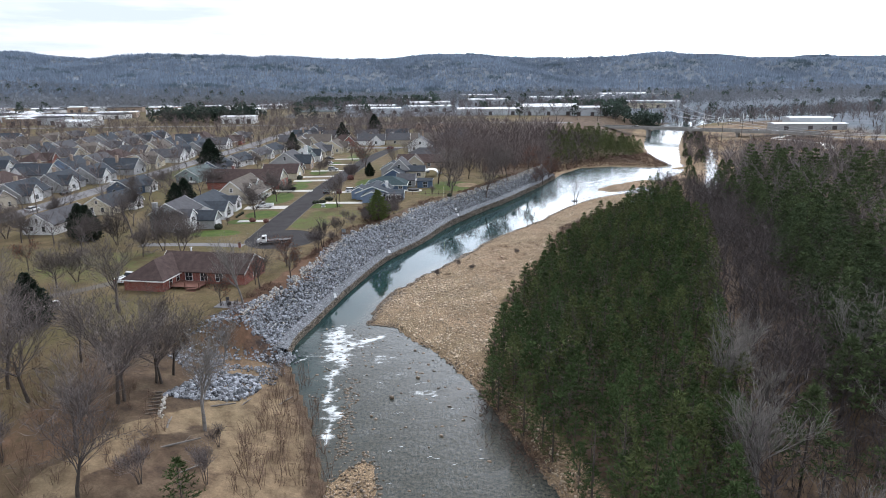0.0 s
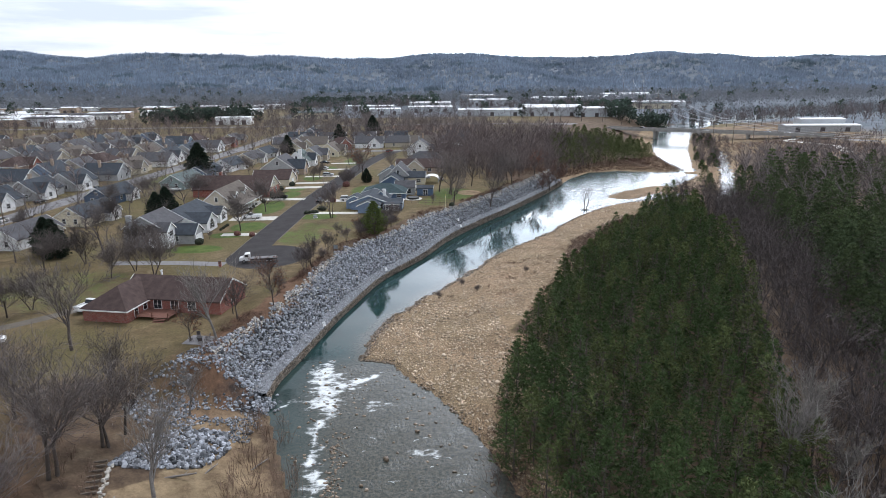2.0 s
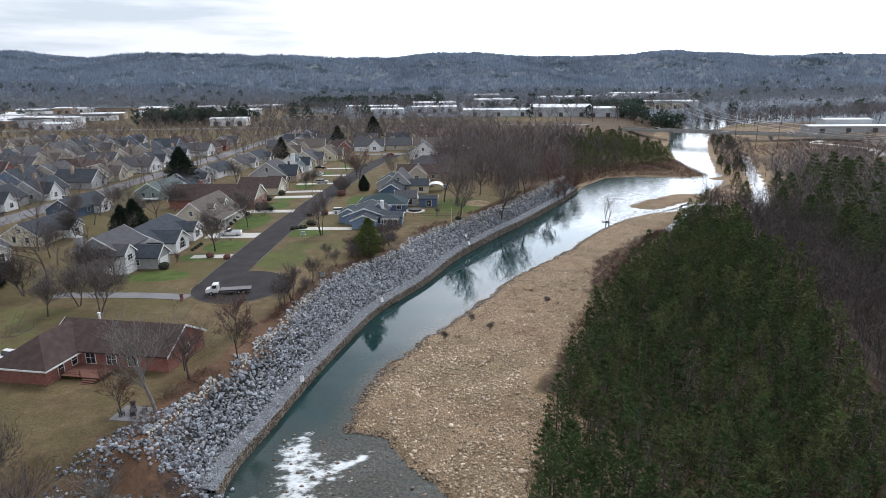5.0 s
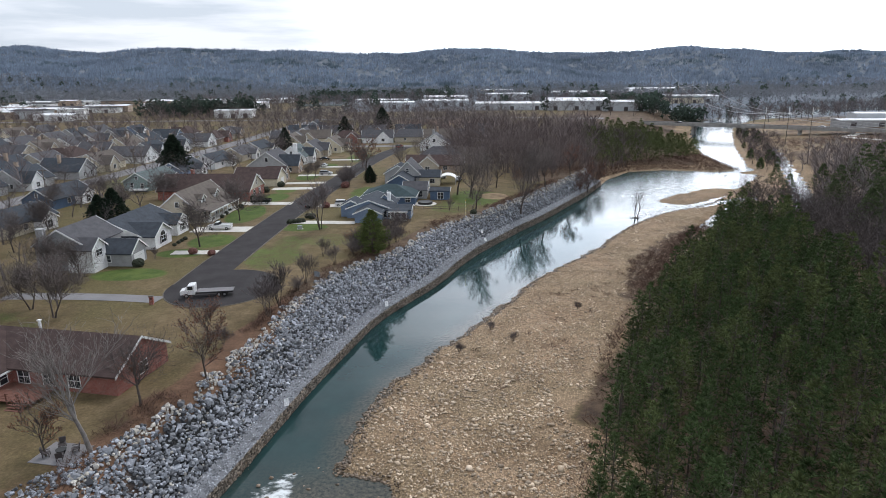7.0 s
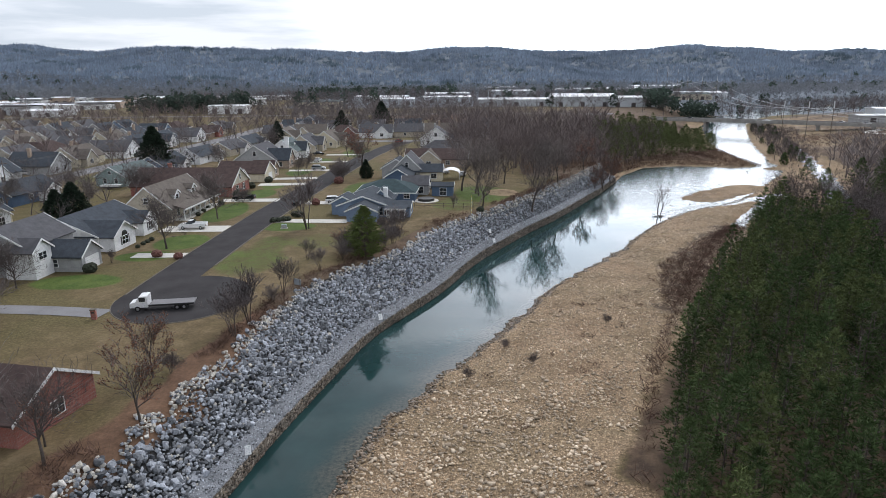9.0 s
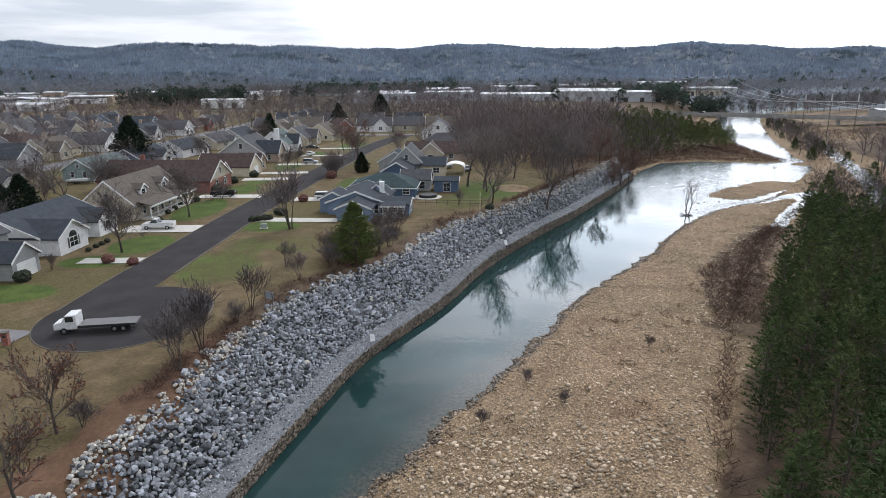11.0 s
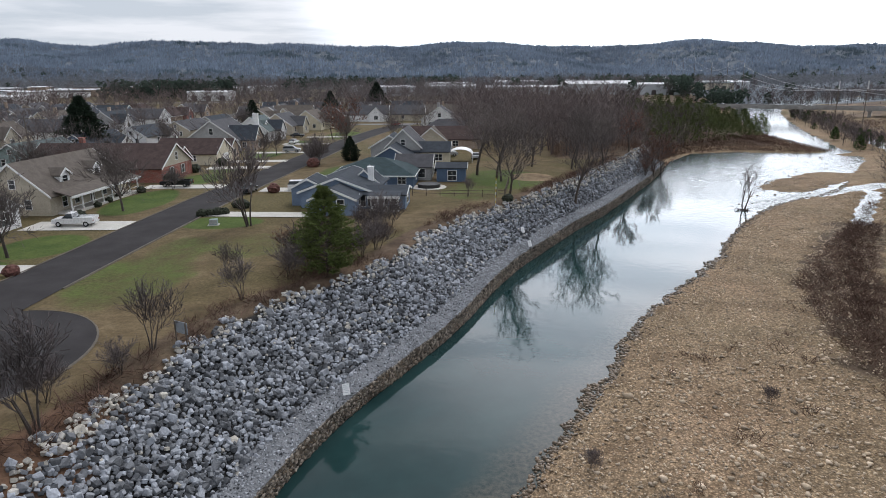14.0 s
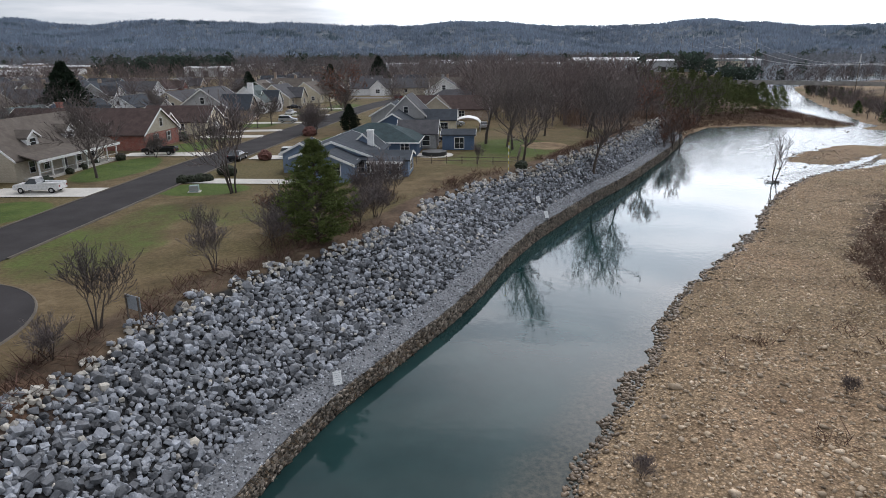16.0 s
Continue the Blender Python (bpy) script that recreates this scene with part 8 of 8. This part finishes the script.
rail_fence("fence", [(4, 58.5), (12, 57.2), (19.5, 56.0), (22, 70)], "weathered post-and-rail fence round a back yard")

# ---- poles and wires ----
poles = []
for i, y in enumerate((-20, 28, 76, 124, 172, 220, 268)):
    x = -110.5 + 0.105 * (y - 20) * 1.0
    ob = thing("utility_pole", pose(x, y, Z(x, y)), "weathered wooden utility pole with a crossarm", "utility pole", "utility poles")
    part("pole", cylinder(bmesh.new(), (0, 0, -0.5), (0, 0, 10.5), 0.17, 0.11, 8), M["pole_wood"], ob)
    part("crossarm", box(-1.2, 1.2, -0.07, 0.07, 9.6, 9.75), M["pole_wood"], ob)
    poles.append((x, y, Z(x, y)))


def wire(name, a, b, sag, r, label, mat="black_metal"):
    rows = []
    n = 8
    P = [Vector(a).lerp(Vector(b), i / n) - Vector((0, 0, sag * 4 * (i / n) * (1 - i / n))) for i in range(n + 1)]
    V = [(p.x + dx * r, p.y, p.z + dz * r) for p in P for dx, dz in ((-1, 0), (0, -1), (1, 0), (0, 1))]
    F = np.array([(i * 4 + j, i * 4 + (j + 1) % 4, i * 4 + 4 + (j + 1) % 4, i * 4 + 4 + j) for i in range(n) for j in range(4)])
    tagged(new(name, mesh_np(name, V, F, M[mat])), label, "wire", "overhead wires")


for a, b in zip(poles[:-1], poles[1:]):
    for off in (-1.1, 1.1):
        wire("power_line", (a[0] + off, a[1], a[2] + 9.85), (b[0] + off, b[1], b[2] + 9.85), 0.7, 0.03, "thin black overhead line between wooden poles")
masts = [(310, 720, 34), (258, 493, 34), (222, 264, 21.5), (330, 130, 21)]
for x, y, h in masts:
    for k in (-12, 0, 12):
        ob = thing("steel_pole", pose(x + k, y - k * 0.3, Z(x, y)), "tall pale power-line pole", "power pole", "power-line poles")
        part("pole", cylinder(bmesh.new(), (0, 0, -0.5), (0, 0, h - 4), 0.24, 0.2, 8), M["pole_wood"], ob)
        part("pole_top", cylinder(bmesh.new(), (0, 0, h - 4), (0, 0, h), 0.3, 0.26, 8), M["pale_steel"], ob, "pale galvanised pole top")
for (xa, ya, ha), (xb, yb, hb) in zip(masts[:-1], masts[1:]):
    for k in (-12, 0, 12):
        wire("power_line", (xa + k, ya - k * 0.3, Z(xa, ya) + ha - 3.8), (xb + k, yb - k * 0.3, Z(xb, yb) + hb - 3.8), 7, 0.08, "high-voltage line hanging between tall poles", "pale_steel")

# ---- trees of the town and the hills ----
gardens = sow([(-340, -40), (-135, -40), (-118, 60), (-96, 250), (-60, 236), (30, 240), (60, 330), (40, 400), (-360, 400)], 8.6, 111)
blocked = np.array([(x, y) for x, y, a in spots])
far_ok = np.array([np.hypot(*(blocked - p).T).min() > 7.5 for p in gardens])
gardens = gardens[far_ok]
closer = (gardens[:, 1] < 130) & (np.arange(len(gardens)) % 2 == 0)
thicket("estate_trees", WOOD, gardens[closer], (0.55, 0.95), M["twig"], "leafless garden trees among the estate houses", "trees", 112)
thicket("estate_trees", MIDWOOD, gardens[~closer], (0.6, 1.1), M["twig_wine"], "leafless garden trees among the farther estate houses", "trees", 212)
belt = sow([(-40, 250), (40, 245), (60, 300), (70, 380), (40, 420), (-80, 420), (-110, 330)], 10.5, 113)
thicket("roadside_trees", WOOD, belt, (0.9, 1.4), M["twig"], "leafless trees beyond the end of the street", "trees", 114)
screen = sow([(-330, 385), (-60, 408), (60, 412), (150, 402), (190, 404), (200, 420), (60, 432), (-330, 425)], 15, 131)
thicket("roadside_screen", WOOD, screen, (1.0, 1.5), M["twig"], "tall leafless trees along the far road", "trees", 132)
left_in = sow([(-66, 60), (-60, 220), (-90, 220), (-106, 60), (-110, -20), (-66, 0)], 10, 115)
thicket("back_yard_trees", WOOD, left_in[[np.hypot(*(np.array([(g[0], g[1]) for g in GREENS]) - p).T).min() > 8 for p in left_in]], (0.65, 1.1), M["twig"], "leafless back-yard trees", "trees", 116)
plainw = sow([(-1400, 380), (-360, 380), (-300, 420), (60, 500), (300, 420), (420, 300), (1200, 250), (1600, 900), (1500, 1300), (-1500, 1300)], 11.5, 117)
town = (1 - ease(-260, -160, plainw[:, 0])) * ease(-760, -620, plainw[:, 0]) * (1 - ease(700, 800, plainw[:, 1]))
thick = np.clip(0.62 + 0.5 * waves(plainw, 240, 71) + ease(620, 900, plainw[:, 1]) * 0.5, 0.12, 0.95) * (1 - 0.85 * town)
thick = np.maximum(thick, 0.85 * ease(150, 300, plainw[:, 0]) * ease(380, 430, plainw[:, 1]) * (waves(plainw, 150, 78) > -0.55))
plainw = plainw[np.random.RandomState(8).rand(len(plainw)) < thick]
plainw = plainw[np.abs(plainw[:, 0]) < 0.85 * (plainw[:, 1] + 220)]
far_off = np.hypot(plainw[:, 0], plainw[:, 1] + 60) > 760
thicket("valley_trees", MIDWOOD, plainw[~far_off], (0.9, 1.5), M["twig"], "leafless trees across the near valley floor", "trees", 128)
thicket("plain_woods", FARWOOD, plainw[far_off], (0.9, 1.4), M["hazy_twig"], "leafless woods across the valley floor", "woods", 118)
ever = sow([(-1000, 420), (1200, 420), (1400, 1300), (-1200, 1300)], 42, 119)
ever = ever[waves(ever, 260, 73) > 0.2]
thicket("plain_evergreens", EVERGREEN, ever, (0.9, 1.5), M["far_needles"], "dark evergreen clumps in the distance", "evergreens", 120)
clump = np.vstack([sow([(-235, 440), (-150, 430), (-128, 455), (-225, 475)], 6, 121), sow([(-130, 730), (30, 725), (50, 800), (-150, 850)], 12, 129), sow([(150, 520), (230, 500), (250, 560), (170, 570)], 9, 122), sow([(190, 440), (240, 420), (250, 460), (200, 470)], 8, 125)])
thicket("pine_clump", EVERGREEN, clump, (0.9, 1.4), M["far_needles"], "clump of tall dark evergreens by the road", "evergreens", 123)
rs = np.random.RandomState(9)
hills = np.column_stack([rs.uniform(-2300, 2300, 36000), 1120 + 1280 * rs.rand(36000) ** 0.85])
hills = hills[np.abs(hills[:, 0]) < 0.78 * (hills[:, 1] + 260)]
dark = waves(hills, 420, 83) + 0.5 * waves(hills, 130, 84) > 0.75
thicket("hill_woods", SPIRES, hills[~dark], (0.75, 1.5), M["hazy_canopy"], "leafless woods over the distant hills", "woods", 124)
thicket("hill_evergreens", SPIRES, hills[dark], (0.75, 1.4), M["hazy_needles"], "darker evergreen patches on the distant hills", "woods", 224)
beyond = sow([(230, 200), (330, 120), (520, 100), (640, 230), (560, 420), (420, 380), (380, 300), (300, 270)], 8.5, 133)
thicket("right_valley_woods", MIDWOOD, beyond[waves(beyond, 120, 77) > -0.35], (0.6, 1.0), M["twig"], "leafless woods on the far right bank", "woods", 134)
bank2 = sow([(225, 300), (290, 262), (330, 230), (300, 180), (240, 200), (205, 240)], 3.6, 126)
thicket("right_scrub", sprawl, bank2, (1.0, 2.2), M["briar"], "brown scrub on the cleared ground", "scrub", 127)

# ---- single rocks of the riprap, last ----
singles_me = []
for k, (V, F) in enumerate(ROCKS):
    singles_me.append(mesh_np("rock", V, F, M["riprap_piece"]))
rr = random.Random(5)
for p, s in singles:
    ob = new("rock", rr.choice(singles_me))
    ob.parent = riprap
    ob.matrix_basis = Matrix.Translation(p) @ Euler((rr.uniform(-0.7, 0.7), rr.uniform(-0.7, 0.7), rr.uniform(0, 6.28))).to_matrix().to_4x4() @ Matrix.Scale(s, 4)
